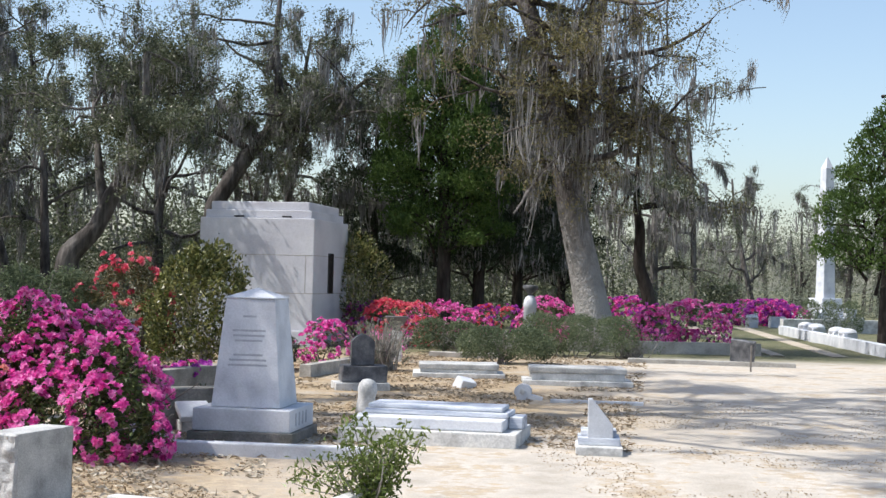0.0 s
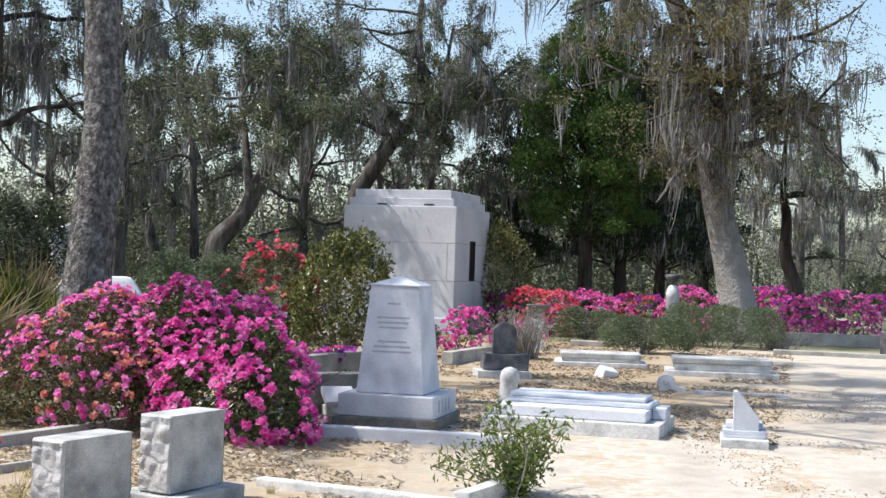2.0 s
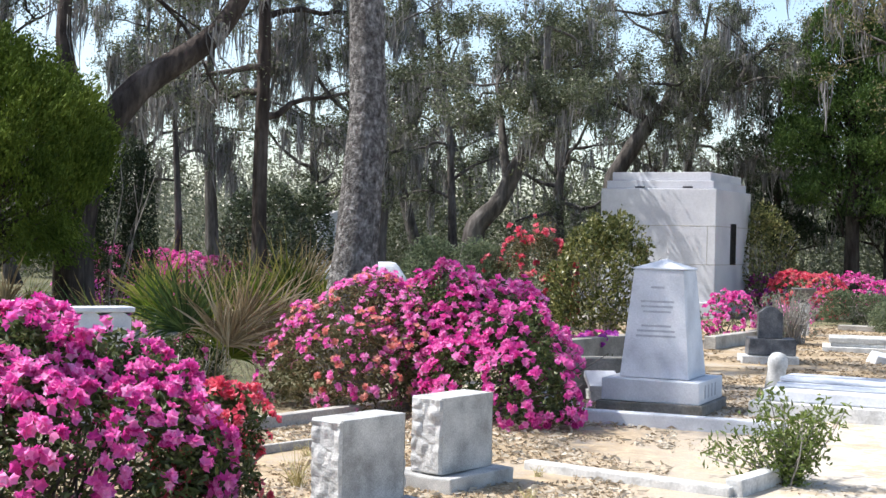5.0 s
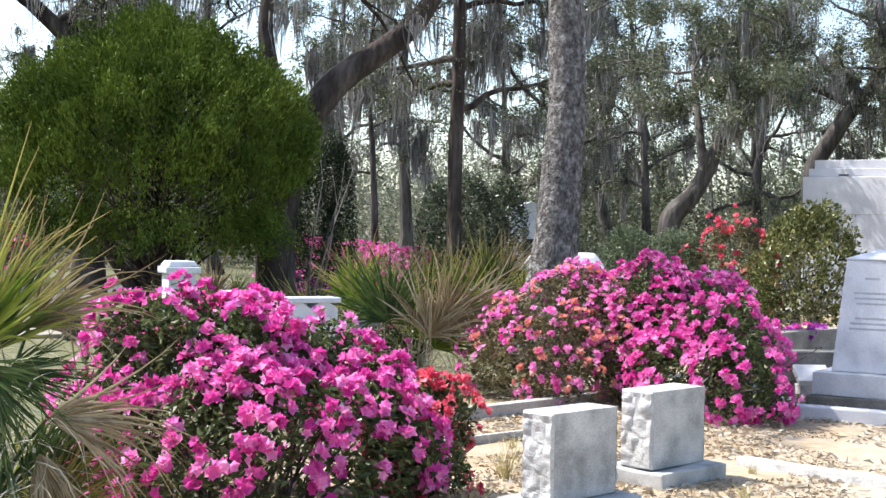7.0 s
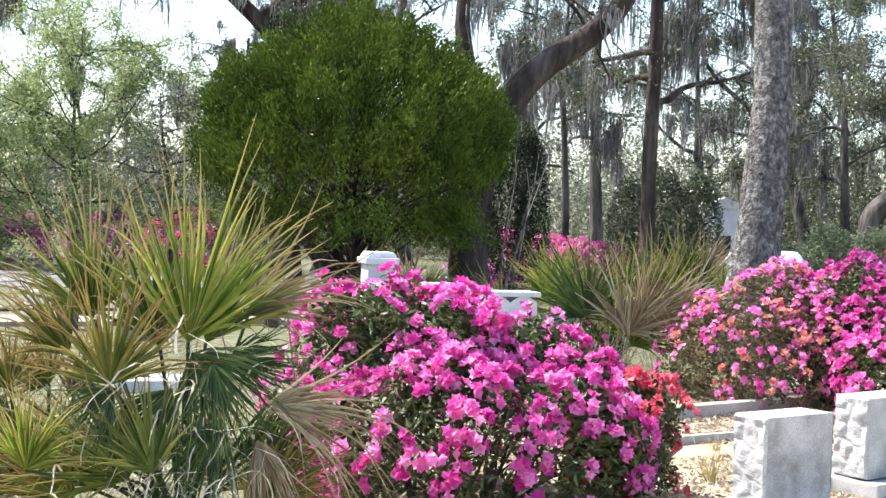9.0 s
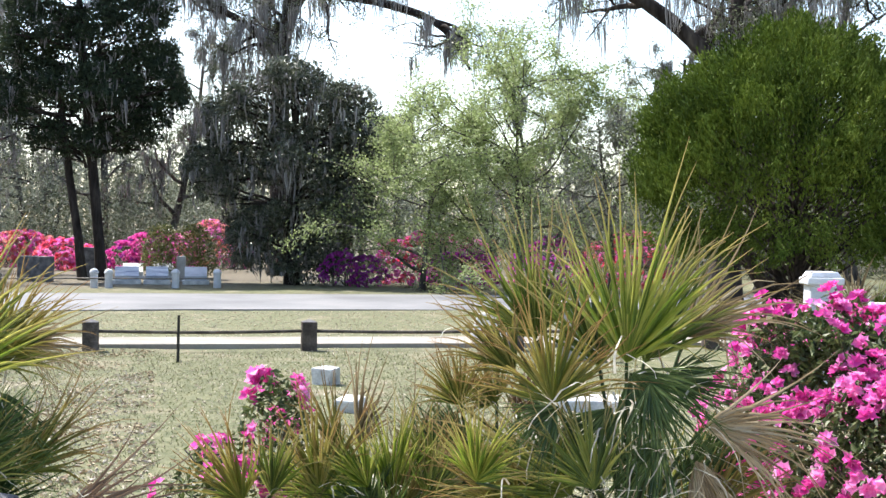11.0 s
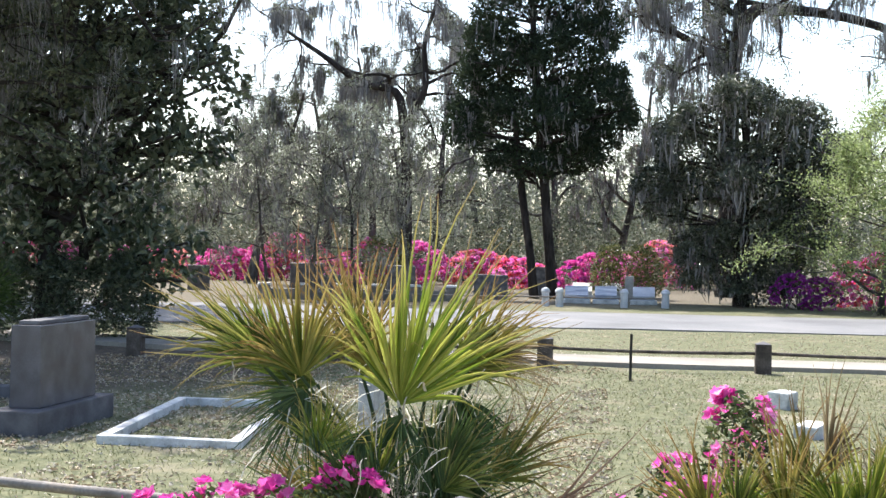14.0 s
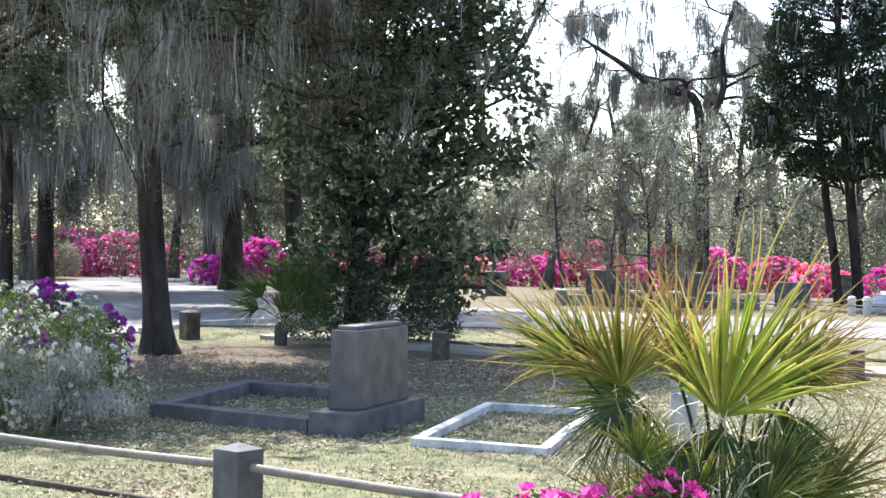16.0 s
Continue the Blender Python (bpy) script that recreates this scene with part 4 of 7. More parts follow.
far_row([
    (3.2, 35.5, 1.6, 1.2, [(PURPLE, 0.7), (MAGENTA, 0.3)], 21, "purple azalea in shade beside mausoleum"),
    (1.3, 33.5, 1.9, 1.25, [(CORAL, 0.85), (SALMON, 0.15)], 22, "coral-red azalea behind the ledgers"),
    (-0.6, 37.5, 2.4, 1.2, [(MAGENTA, 0.7), (PINK, 0.3)], 23, "magenta azalea under cedars"),
    (-2.6, 39.0, 1.6, 1.1, [(PURPLE, 0.5), (CORAL, 0.5)], 24, "dim reddish azalea in deep shade"),
    (-5.3, 37.2, 2.0, 1.4, [(PINK, 0.6), (MAGENTA, 0.4)], 25, "pink azalea beside the marble column"),
    (-4.5, 36.0, 0.9, 0.65, [(SALMON, 0.6), (PINK, 0.4)], 26, "salmon azalea before the oak"),
    (-8.3, 39.5, 1.9, 1.5, [(PURPLE, 0.5), (MAGENTA, 0.5)], 27, "purple azalea behind the oak trunk"),
    (-10.2, 37.2, 2.6, 1.45, [(PINK, 0.6), (MAGENTA, 0.4)], 28, "broad pink azalea at the lane's edge"),
    (-12.8, 62.0, 3.2, 1.4, [(PURPLE, 0.6), (MAGENTA, 0.4)], 29, "far purple azalea by the lane"),
    (-14.1, 64.0, 2.2, 1.3, [(PURPLE, 0.6), (MAGENTA, 0.4)], 30, "far purple azalea by the lane"),
    (4.3, 25.2, 0.85, 1.05, [(MAGENTA, 0.8), (PINK, 0.2)], 31, "magenta azalea against the mausoleum"),
    (1.95, 28.5, 0.8, 0.55, [(PINK, 1.0)], 32, "low pink azalea among grey twigs"),
    (9.9, 16.5, 0.9, 0.65, [(PURPLE, 0.8), (MAGENTA, 0.2)], 34, "loose purple azalea behind the monument"),
], "azaleas among the graves")
far_row([
    (29.0, 33.0, 3.6, 1.5, [(MAGENTA, 0.6), (PINK, 0.4)], 41, "magenta azalea under mossy oaks"),
    (25.5, 33.0, 2.8, 1.4, [(PINK, 0.6), (MAGENTA, 0.4)], 42, "pink azalea under mossy oaks"),
    (30.2, 27.0, 2.2, 0.7, [(PURPLE, 1.0)], 43, "low purple azalea in shade"),
    (45.6, 38.5, 2.2, 1.7, [(PURPLE, 0.8), (MAGENTA, 0.2)], 44, "deep purple azalea across the road"),
    (42.6, 40.0, 2.8, 1.9, [(PINK, 0.5), (CORAL, 0.5)], 45, "pink and coral azalea across the road"),
    (50.5, 40.0, 3.6, 1.7, [(CORAL, 0.2), (PINK, 0.7), (SALMON, 0.1)], 46, "pink and coral azalea across the road"),
    (53.9, 38.6, 1.7, 1.1, [(PURPLE, 0.95), (MAGENTA, 0.05)], 47, "deep purple azalea in tree shade"),
    (49.2, 38.0, 1.8, 1.2, [(PURPLE, 0.9), (MAGENTA, 0.1)], 48, "deep purple azalea in tree shade"),
    (62.0, 44.0, 3.2, 1.9, [(MAGENTA, 0.85), (PURPLE, 0.15)], 49, "magenta azalea behind the grave plot"),
    (65.3, 42.5, 2.2, 1.3, [(CORAL, 0.35), (PINK, 0.65)], 50, "pink and coral azalea behind grave plot"),
    (67.0, 46.0, 2.8, 1.8, [(PINK, 0.45), (CORAL, 0.25), (SALMON, 0.3)], 51, "pink azalea under dark cedar"),
    (59.6, 45.0, 2.6, 1.8, [(SALMON, 0.5), (PINK, 0.5)], 52, "fading salmon azalea beside magnolia"),
    (69.6, 45.0, 2.2, 1.8, [(PINK, 0.8), (MAGENTA, 0.2)], 53, "bright pink azalea across the road"),
    (71.6, 45.0, 2.6, 1.7, [(PINK, 0.6), (CORAL, 0.4)], 54, "coral azalea across the road"),
    (73.3, 43.0, 2.0, 1.4, [(SALMON, 0.5), (PINK, 0.5)], 55, "fading salmon azalea across the road"),
    (75.0, 48.0, 3.4, 2.0, [(PINK, 0.5), (CORAL, 0.3), (SALMON, 0.2)], 56, "pink and coral azalea across the road"),
    (77.3, 47.0, 3.2, 1.75, [(MAGENTA, 0.6), (PINK, 0.4)], 57, "rounded magenta azalea across the road"),
    (79.6, 47.0, 2.4, 1.4, [(SALMON, 0.8), (PINK, 0.2)], 58, "low salmon azalea across the road"),
    (80.8, 52.0, 3.0, 1.7, [(PINK, 0.6), (MAGENTA, 0.4)], 59, "pink azalea across the road"),
    (84.6, 50.0, 3.0, 2.0, [(CORAL, 0.25), (PINK, 0.75)], 60, "coral azalea behind dark shrub"),
    (88.0, 52.0, 4.2, 2.1, [(MAGENTA, 0.7), (PURPLE, 0.3)], 61, "magenta azalea at the avenue"),
    (89.8, 51.0, 2.2, 1.4, [(PURPLE, 0.7), (MAGENTA, 0.3)], 62, "purple azalea at the avenue's corner"),
    (94.0, 62.0, 6.0, 2.3, [(PINK, 0.75), (MAGENTA, 0.25)], 63, "large pink azalea bank by the avenue"),
    (95.0, 68.0, 6.0, 2.6, [(MAGENTA, 0.8), (PURPLE, 0.2)], 64, "magenta azalea bank by the avenue"),
    (91.0, 78.0, 4.0, 2.0, [(PINK, 0.8), (MAGENTA, 0.2)], 65, "far pink azaleas along the avenue"),
], "azaleas across the road")


PALM_GREEN = surface("green_palmetto_blades", [(0.018, 0.040, 0.012), (0.055, 0.095, 0.024), (0.15, 0.20, 0.06)], 9, 0.42, 0, 20, 0.12, blade=0.5, thin=0.3, spec=0.35)
PALM_BROWN = surface("dead_brown_palmetto_blades", [(0.07, 0.045, 0.03), (0.16, 0.105, 0.07), (0.28, 0.20, 0.14)], 2.5, 0.7, 0, 20, 0.12, blade=0.6, thin=0.15)
# ---- palmettos ----
def frond(parent, hub, axis, normal, radius, rng, mat, spread=100, blades=62, droop=0.25, foot=None, name="frond"):
    """A fan of folded blades about a hub, joined near it and drooping towards the sides, with its stalk from foot."""
    hub, axis, normal = (np.array(v, float) for v in (hub, axis, normal))
    axis /= np.linalg.norm(axis)
    normal = normal - axis * (normal @ axis)
    normal /= np.linalg.norm(normal)
    side = np.cross(axis, normal)
    V, F, AL, TI = [hub], [], [0.0], [0.5]
    curl = rng.normal() * 0.12
    for k in range(blades):
        f = (k + 0.5) / blades * 2 - 1
        an = radians(spread) * (0.78 * f + 0.22 * f ** 3) + rng.normal() * 0.05
        d = axis * math.cos(an) + side * math.sin(an) + normal * (0.16 * abs(f) + curl * f + rng.normal() * 0.035)
        d /= np.linalg.norm(d)
        ln = radius * (1.0 - 0.24 * abs(f) ** 1.5) * rng.choice([rng.uniform(0.5, 0.9), rng.uniform(0.85, 1.22)], p=[0.4, 0.6])
        wv = np.cross(d, normal)
        wv /= np.linalg.norm(wv)
        base = len(V)
        tint = rng.uniform()
        segs = 6
        fall = droop * rng.uniform(0.0, 1.0) ** 1.5 * 2.6 * (0.7 + 2.4 * max(0.0, abs(f) - 0.45))
        kink = rng.uniform() < 0.20
        swing = rng.normal() * 0.09
        for s in range(1, segs + 1):
            u = s / segs
            c = hub + d * ln * u + wv * swing * ln * u ** 3 + np.array([0, 0, -1.0]) * ln * fall * u ** 3 * (2.6 if kink and u > 0.6 else 1.0)
            w = 0.0062 * (0.2 + 0.8 * max(radius, 0.35) / 0.62) * (0.35 + 1.25 * min(1, u * 2.2)) * (1.0 if u <= 0.45 else 0.62 * (1 - ((u - 0.45) / 0.55) * 0.88))
            fold = normal * w * 0.6
            V += [c - wv * w + fold, c, c + wv * w + fold]
            AL += [u, u, u]
            TI += [tint] * 3
        F += [(0, base + 1, base), (0, base + 2, base + 1)]
        for s in range(segs - 1):
            a = base + s * 3
            F += [(a, a + 1, a + 4, a + 3), (a + 1, a + 2, a + 5, a + 4)]
    me = mesh_of(name, V, F, mat)
    me.attributes.new("along", "FLOAT", "POINT").data.foreach_set("value", AL)
    me.attributes.new("tint", "FLOAT", "POINT").data.foreach_set("value", TI)
    f_ob = part(name, me, mat, parent, mat.name.replace("_", " "))
    if foot is not None:
        foot = np.array(foot, float)
        mid = (foot + hub) / 2 + np.array([0, 0, 0.06])
        Vs, Fs = tubes([([foot, (foot + mid) / 2 + (0, 0, 0.03), mid, (mid + hub) / 2 + (0, 0, 0.02), hub], [0.014, 0.012, 0.010, 0.009, 0.008], 2)])
        part("stalk", mesh_of("stalk", Vs, Fs, PALM_GREEN, True), PALM_GREEN, f_ob)
    return f_ob


def palmetto(bearing, dist, fronds, seed, label, group="palmettos", extra=6, size=0.6, crown_z=0.15, droop=0.12):
    """fronds: (across, height, nearer, angle from upright to the right, half spread, radius, material)."""
    rng = np.random.default_rng(seed)
    x, y = at(bearing, dist)
    t = thing("palmetto", label, "palmetto", x, y, 0, bearing, group)
    V, F = tubes([([(0, 0, -0.05), (0.01, 0, crown_z * 0.5 + 0.05), (0, 0.01, crown_z + 0.12)], [0.10, 0.11, 0.07], 0)])
    part("stump", mesh_of("stump", V, F, BARK_OAK), BARK_OAK, t)
    todo = list(fronds)
    for k in range(extra):
        a = rng.uniform(0, 6.28)
        rr = size * rng.uniform(0.4, 0.8)
        todo.append((math.cos(a) * rr, crown_z + rng.uniform(0.15, 0.65) * size, -math.sin(a) * rr, math.degrees(math.cos(a)) * 0.9, rng.uniform(40, 70), size * rng.uniform(0.6, 0.95), ((PALM_LEAF, PALM_GREEN, PALM_LIME, PALM_GREEN, PALM_BRONZE, PALM_GREEN, PALM_BRONZE, PALM_LEAF) if dist < 10 else (PALM_LIME, PALM_LEAF, PALM_GREEN, PALM_LEAF, PALM_DRY, PALM_LIME, PALM_DRY, PALM_LIME))[int(rng.integers(8))]))
    for ac, z, nearer, ang, spread, rad, mat in todo:
        an = radians(ang)
        down = abs(ang) > 100
        axis = (math.sin(an), -0.45 if down else rng.normal() * 0.12 - 0.08, math.cos(an))
        dry = mat is PALM_DRY or mat is PALM_BROWN
        frond(t, (ac, -nearer, z), axis, (rng.normal() * 0.22, -1.0, 0.25 + rng.normal() * 0.15), rad * 1.16, rng, mat, spread=spread, blades=max(22, int(spread * 1.05)), foot=(0, 0, crown_z), droop=max(0.50, droop) if dry else droop + 0.05 * abs(math.sin(an)))
    # bleached loose strips arching out of the crown and hanging down
    V, F = [], []
    hubs = [(f[0], -f[2], f[1]) for f in todo]
    for _ in range(int(15 * len(todo))):
        h = np.array(hubs[int(rng.integers(len(hubs)))]) * rng.uniform(0.35, 1.0) + rng.normal(size=3) * (0.10, 0.10, 0.06)
        h[2] = max(h[2], crown_z)
        p, r = grow(rng, h, (rng.normal(), rng.normal(), 0.5), size * rng.uniform(0.25, 0.7), 0.007, 0.002, 9, 0.20, -2.2)
        sd = unit(np.array([rng.normal(), rng.normal(), 0.0]))
        i0 = len(V)
        for q, w in zip(p, r):
            V += [tuple(q - sd * w), tuple(q + sd * w)]
        F += [(i0 + 2 * k, i0 + 2 * k + 1, i0 + 2 * k + 3, i0 + 2 * k + 2) for k in range(len(p) - 1)]
    tagged(part("dry_thatch", mesh_of("dry_thatch", V, F, PALM_PALE), PALM_PALE, t, "bleached hanging leaf strips"), kind="stuff")
    return t


palmetto(43.0, 6.3, [(0.00, 1.02, 0.05, 10, 52, 0.76, PALM_LIME), (-0.32, 0.85, 0.2, 0, 72, 0.52, PALM_BRONZE), (-0.42, 1.10, -0.25, -16, 60, 0.58, PALM_LEAF), (0.27, 1.12, -0.25, 49, 40, 0.57, PALM_DRY),
                     (0.33, 0.76, 0.2, 82, 38, 0.54, PALM_DRY), (-0.64, 0.51, 0.3, 16, 60, 0.36, PALM_LIME), (-0.76, 0.79, -0.1, -4, 70, 0.28, PALM_BRONZE), (0.02, 0.98, 0.1, 140, 60, 0.43, PALM_GREEN),
                     (-0.07, 0.83, 0.15, -144, 45, 0.33, PALM_GREEN), (0.17, 0.93, -0.05, 89, 50, 0.36, PALM_GREEN), (0.10, 0.95, 0.2, 168, 40, 0.30, PALM_GREEN), (0.30, 0.62, 0.2, 152, 40, 0.34, PALM_DRY), (-0.30, 0.84, 0.25, -130, 50, 0.26, PALM_GREEN), (0.24, 0.5, 0.1, 30, 45, 0.34, PALM_GREEN), (0.08, 1.0, -0.15, 28, 40, 0.66, PALM_LEAF), (-0.12, 0.98, -0.1, -14, 42, 0.62, PALM_LEAF), (-0.5, 0.95, 0.0, -38, 45, 0.46, PALM_BRONZE), (0.15, 0.7, 0.15, -150, 40, 0.4, PALM_GREEN)],
         71, "tall fan palmetto with yellow-green and dry straw fronds", extra=11, crown_z=0.12)
palmetto(53.0, 7.0, [(-0.30, 0.26, 0.1, 3, 34, 0.62, PALM_BRONZE), (0.06, 0.28, 0.1, 4, 42, 0.50, PALM_LIME), (-0.12, 0.48, -0.2, 19, 28, 0.54, PALM_DRY), (0.28, 0.27, 0, -12, 40, 0.48, PALM_LEAF),
                     (-0.20, 0.42, -0.1, -20, 25, 0.42, PALM_BRONZE), (0.17, 0.39, -0.3, 22, 40, 0.45, PALM_DRY), (-0.06, 0.34, 0.2, -25, 45, 0.33, PALM_LIME), (0.42, 0.30, -0.1, 15, 45, 0.42, PALM_LIME)],
         72, "low palmetto clump with bronze-tipped fronds", extra=12, size=0.42, crown_z=0.05)
palmetto(48.2, 7.2, [(0.0, 0.70, -0.1, -38, 70, 0.32, PALM_BRONZE), (0.12, 0.66, 0.0, 10, 50, 0.34, PALM_BROWN), (-0.15, 0.5, 0.1, -50, 50, 0.34, PALM_GREEN)], 80, "half-dead palmetto with bronze fronds", extra=8, size=0.45, crown_z=0.1)
palmetto(58.6, 6.9, [(0.0, 0.29, 0.2, -25, 42, 0.47, PALM_BRONZE), (0.14, 0.30, 0.1, 8, 34, 0.42, PALM_LEAF)], 82, "low bronze palmetto beside the pink azalea", extra=1, size=0.34, crown_z=0.02)
palmetto(70.8, 6.6, [(-0.03, 0.84, 0.15, 12, 58, 0.78, PALM_LIME), (-0.48, 0.96, 0.1, -3, 62, 0.53, PALM_BRONZE), (-0.70, 1.02, -0.1, -46, 48, 0.50, PALM_LEAF), (-0.39, 0.65, 0.3, 10, 70, 0.27, PALM_LIME), (0.26, 0.95, -0.15, 48, 45, 0.42, PALM_LEAF),
                     (-0.02, 0.80, 0.15, -161, 50, 0.35, PALM_GREEN), (0.10, 0.74, 0.1, 158, 50, 0.40, PALM_GREEN), (0.25, 0.86, 0, 158, 45, 0.43, PALM_GREEN), (-0.23, 1.00, -0.3, -8, 45, 0.55, PALM_BRONZE), (-0.45, 0.91, 0.2, -141, 55, 0.36, PALM_GREEN),
                     (0.37, 1.00, -0.25, 67, 35, 0.40, PALM_DRY), (-0.17, 0.74, 0.25, -154, 45, 0.34, PALM_GREEN), (-0.42, 0.9, -0.15, -75, 40, 0.45, PALM_LEAF), (0.2, 0.6, 0.2, 40, 40, 0.38, PALM_GREEN), (0.1, 0.9, -0.05, 32, 42, 0.62, PALM_LEAF), (-0.1, 0.9, -0.1, -20, 40, 0.56, PALM_BRONZE), (-0.58, 0.98, 0.0, -24, 45, 0.5, PALM_LEAF), (0.3, 0.98, -0.1, 24, 40, 0.5, PALM_BRONZE)],
         73, "large fan palmetto with sunlit yellow-green fronds", extra=11, crown_z=0.12)
palmetto(65.9, 6.1, [(0.0, 0.40, 0.25, 62, 26, 0.55, PALM_BROWN), (0.0, 0.34, 0.25, 74, 24, 0.46, PALM_BROWN)], 74, "small dry palmetto frond clump", extra=0, size=0.36, crown_z=0.03)
palmetto(25.3, 14.2, [(0, 0.6, 0.2, -10, 60, 0.7, PALM_LEAF), (-0.4, 0.7, 0.0, -30, 60, 0.7, PALM_LIME), (0.4, 0.7, 0.1, 15, 60, 0.7, PALM_LIME)], 75, "palmetto clump with drooping dry fronds", extra=10, size=0.92, crown_z=0.2, droop=0.26)
palmetto(27.8, 16.0, [(0, 0.7, 0.2, -10, 60, 0.7, PALM_LIME)], 76, "palmetto with straw-coloured fronds", extra=8, size=0.85, crown_z=0.2, droop=0.24)
palmetto(22.4, 17.5, [(0, 0.9, 0.2, -10, 60, 0.75, PALM_LEAF), (0.2, 0.9, 0.2, 20, 60, 0.75, PALM_DRY)], 77, "palmetto behind the lichened trunk", extra=10, size=0.9, crown_z=0.4, droop=0.24)
palmetto(33.6, 19.0, [(0, 0.6, 0.2, 0, 60, 0.7, PALM_DRY)], 78, "half-dry palmetto beside gravestones", extra=5, size=0.65, crown_z=0.2)
palmetto(87.7, 22.1, [(0, 0.8, 0.1, 0, 60, 0.62, PALM_GREEN), (-0.3, 0.72, 0.1, -40, 60, 0.6, PALM_GREEN), (0.3, 0.72, 0.1, 40, 60, 0.6, PALM_GREEN), (0.15, 0.8, 0.1, 15, 60, 0.6, PALM_GREEN), (-0.35, 0.55, 0.1, -75, 60, 0.5, PALM_GREEN), (0.35, 0.55, 0.1, 75, 60, 0.5, PALM_GREEN), (0, 0.5, 0.3, 20, 60, 0.5, PALM_GREEN)], 79, "young palmetto with a short stem on the lawn", extra=0, size=0.55, crown_z=0.3)


BARK_BROWN = surface("brown_bark", [(0.030, 0.024, 0.022), (0.065, 0.053, 0.048), (0.13, 0.11, 0.10)], 3, 0.95, 0.9, 14, 0.45, stretch=(1, 1, 0.22), bump_dist=0.05, spec=0.08)
def pale_foot(m, colour, low, high):
    """Paler colour on the foot of a trunk, with a ragged edge, thinning out above."""
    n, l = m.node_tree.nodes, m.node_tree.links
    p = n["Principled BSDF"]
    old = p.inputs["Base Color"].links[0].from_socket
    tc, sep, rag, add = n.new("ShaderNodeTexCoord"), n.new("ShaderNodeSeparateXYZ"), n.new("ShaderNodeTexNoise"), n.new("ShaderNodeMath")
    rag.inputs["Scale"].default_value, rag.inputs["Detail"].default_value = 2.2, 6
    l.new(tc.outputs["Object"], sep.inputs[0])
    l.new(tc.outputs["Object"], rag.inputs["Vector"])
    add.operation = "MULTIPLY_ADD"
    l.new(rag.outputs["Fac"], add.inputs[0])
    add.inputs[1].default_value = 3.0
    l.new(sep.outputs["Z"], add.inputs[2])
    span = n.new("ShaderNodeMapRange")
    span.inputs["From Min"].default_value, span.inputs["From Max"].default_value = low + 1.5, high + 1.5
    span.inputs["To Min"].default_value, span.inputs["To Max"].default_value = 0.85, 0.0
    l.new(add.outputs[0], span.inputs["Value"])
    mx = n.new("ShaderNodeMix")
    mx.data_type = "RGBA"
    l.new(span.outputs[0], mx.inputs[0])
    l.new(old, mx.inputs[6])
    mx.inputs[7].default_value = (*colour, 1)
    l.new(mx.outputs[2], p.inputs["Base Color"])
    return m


LEAF_GREYDARK = surface("dull_evergreen_leaves", [(0.025, 0.034, 0.020), (0.065, 0.078, 0.046), (0.17, 0.18, 0.125)], 0.6, 0.36, 0, 20, 0.1, island=0.7, thin=0.2)
LEAF_SUNNY = surface("sunlit_oak_leaves", [(0.045, 0.055, 0.026), (0.10, 0.115, 0.055), (0.21, 0.225, 0.12)], 0.6, 0.45, 0, 20, 0.1, island=0.6, thin=0.38)
BARK_FOOT = pale_foot(surface("bark_pale_at_the_foot", [(0.05, 0.042, 0.038), (0.10, 0.088, 0.08), (0.19, 0.175, 0.165)], 6, 0.95, 1.0, 24, 0.45, stretch=(1, 1, 0.5), bump_dist=0.06, spec=0.08), (0.38, 0.365, 0.345), 1.0, 4.0)
# ---- trees ----
def clothe(t, rng, br, leaf, leaf_size, leaf_mat, moss, moss_len, moss_w):
    """Small leaves in tight clumps on the twigs, and beards of moss on the branches, thick in places and absent in others."""
    n3 = sum(1 for b in br if b[2] >= 2)
    if leaf and n3:
        k = 9
        C = points_on(rng, br, (2, 3), max(1, round(leaf * 1.7 / k / n3)))
        fat = rng.uniform(0.10, 0.26, (len(C), 1))
        C = np.repeat(C, k, 0) + rng.normal(size=(len(C) * k, 3)) * np.repeat(fat, k, 0) * (1, 1, 0.7)
        V, F = leaves(C, rng, leaf_size * 0.70, 0.5)
        tagged(part("crown", mesh_of("crown", V, F, leaf_mat), leaf_mat, t), kind="stuff")
    if moss and n3:
        hang = [b for b in br if b[2] in (1, 2, 3) and rng.uniform() < (0.7 if b[2] < 3 else 0.3)]
        P = points_on(rng, hang, (1, 2, 3), max(1, round(moss / 11 / len(hang))))
        thick = np.array([noise.noise(Vector(p) * 0.7) for p in P])
        P = P[thick > -0.12]
        V, F = moss_beards(P, rng, moss_len, moss_w, 8 if moss_w > 0.008 else 15)
        tagged(part("moss", mesh_of("moss", V, F, MOSS), MOSS, t, "grey hanging moss"), kind="stuff")


def oak(name, seed, label, height=12, r0=0.3, first=0.35, limbs=8, reach=4.5, rise=0.4, lean=(0, 0), leaf_mat=LEAF_OAK, bark=BARK_OAK, leaf=7000, leaf_size=0.12,
        moss=2600, moss_len=(0.4, 1.4), sub=4, twigs=4, wiggle=0.22, trunk_wiggle=0.05, moss_w=0.016, category="oak tree"):
    rng = np.random.default_rng(seed)
    t = thing(name, label, category)
    br = limbs_of(rng, height, r0, first, limbs, reach, rise, lean, sub, twigs, wiggle, trunk_wiggle)
    V, F = tubes(br)
    part("trunk", mesh_of("trunk", V, F, bark, True), bark, t)
    clothe(t, rng, br, leaf, leaf_size, leaf_mat, moss, moss_len, moss_w)
    return t


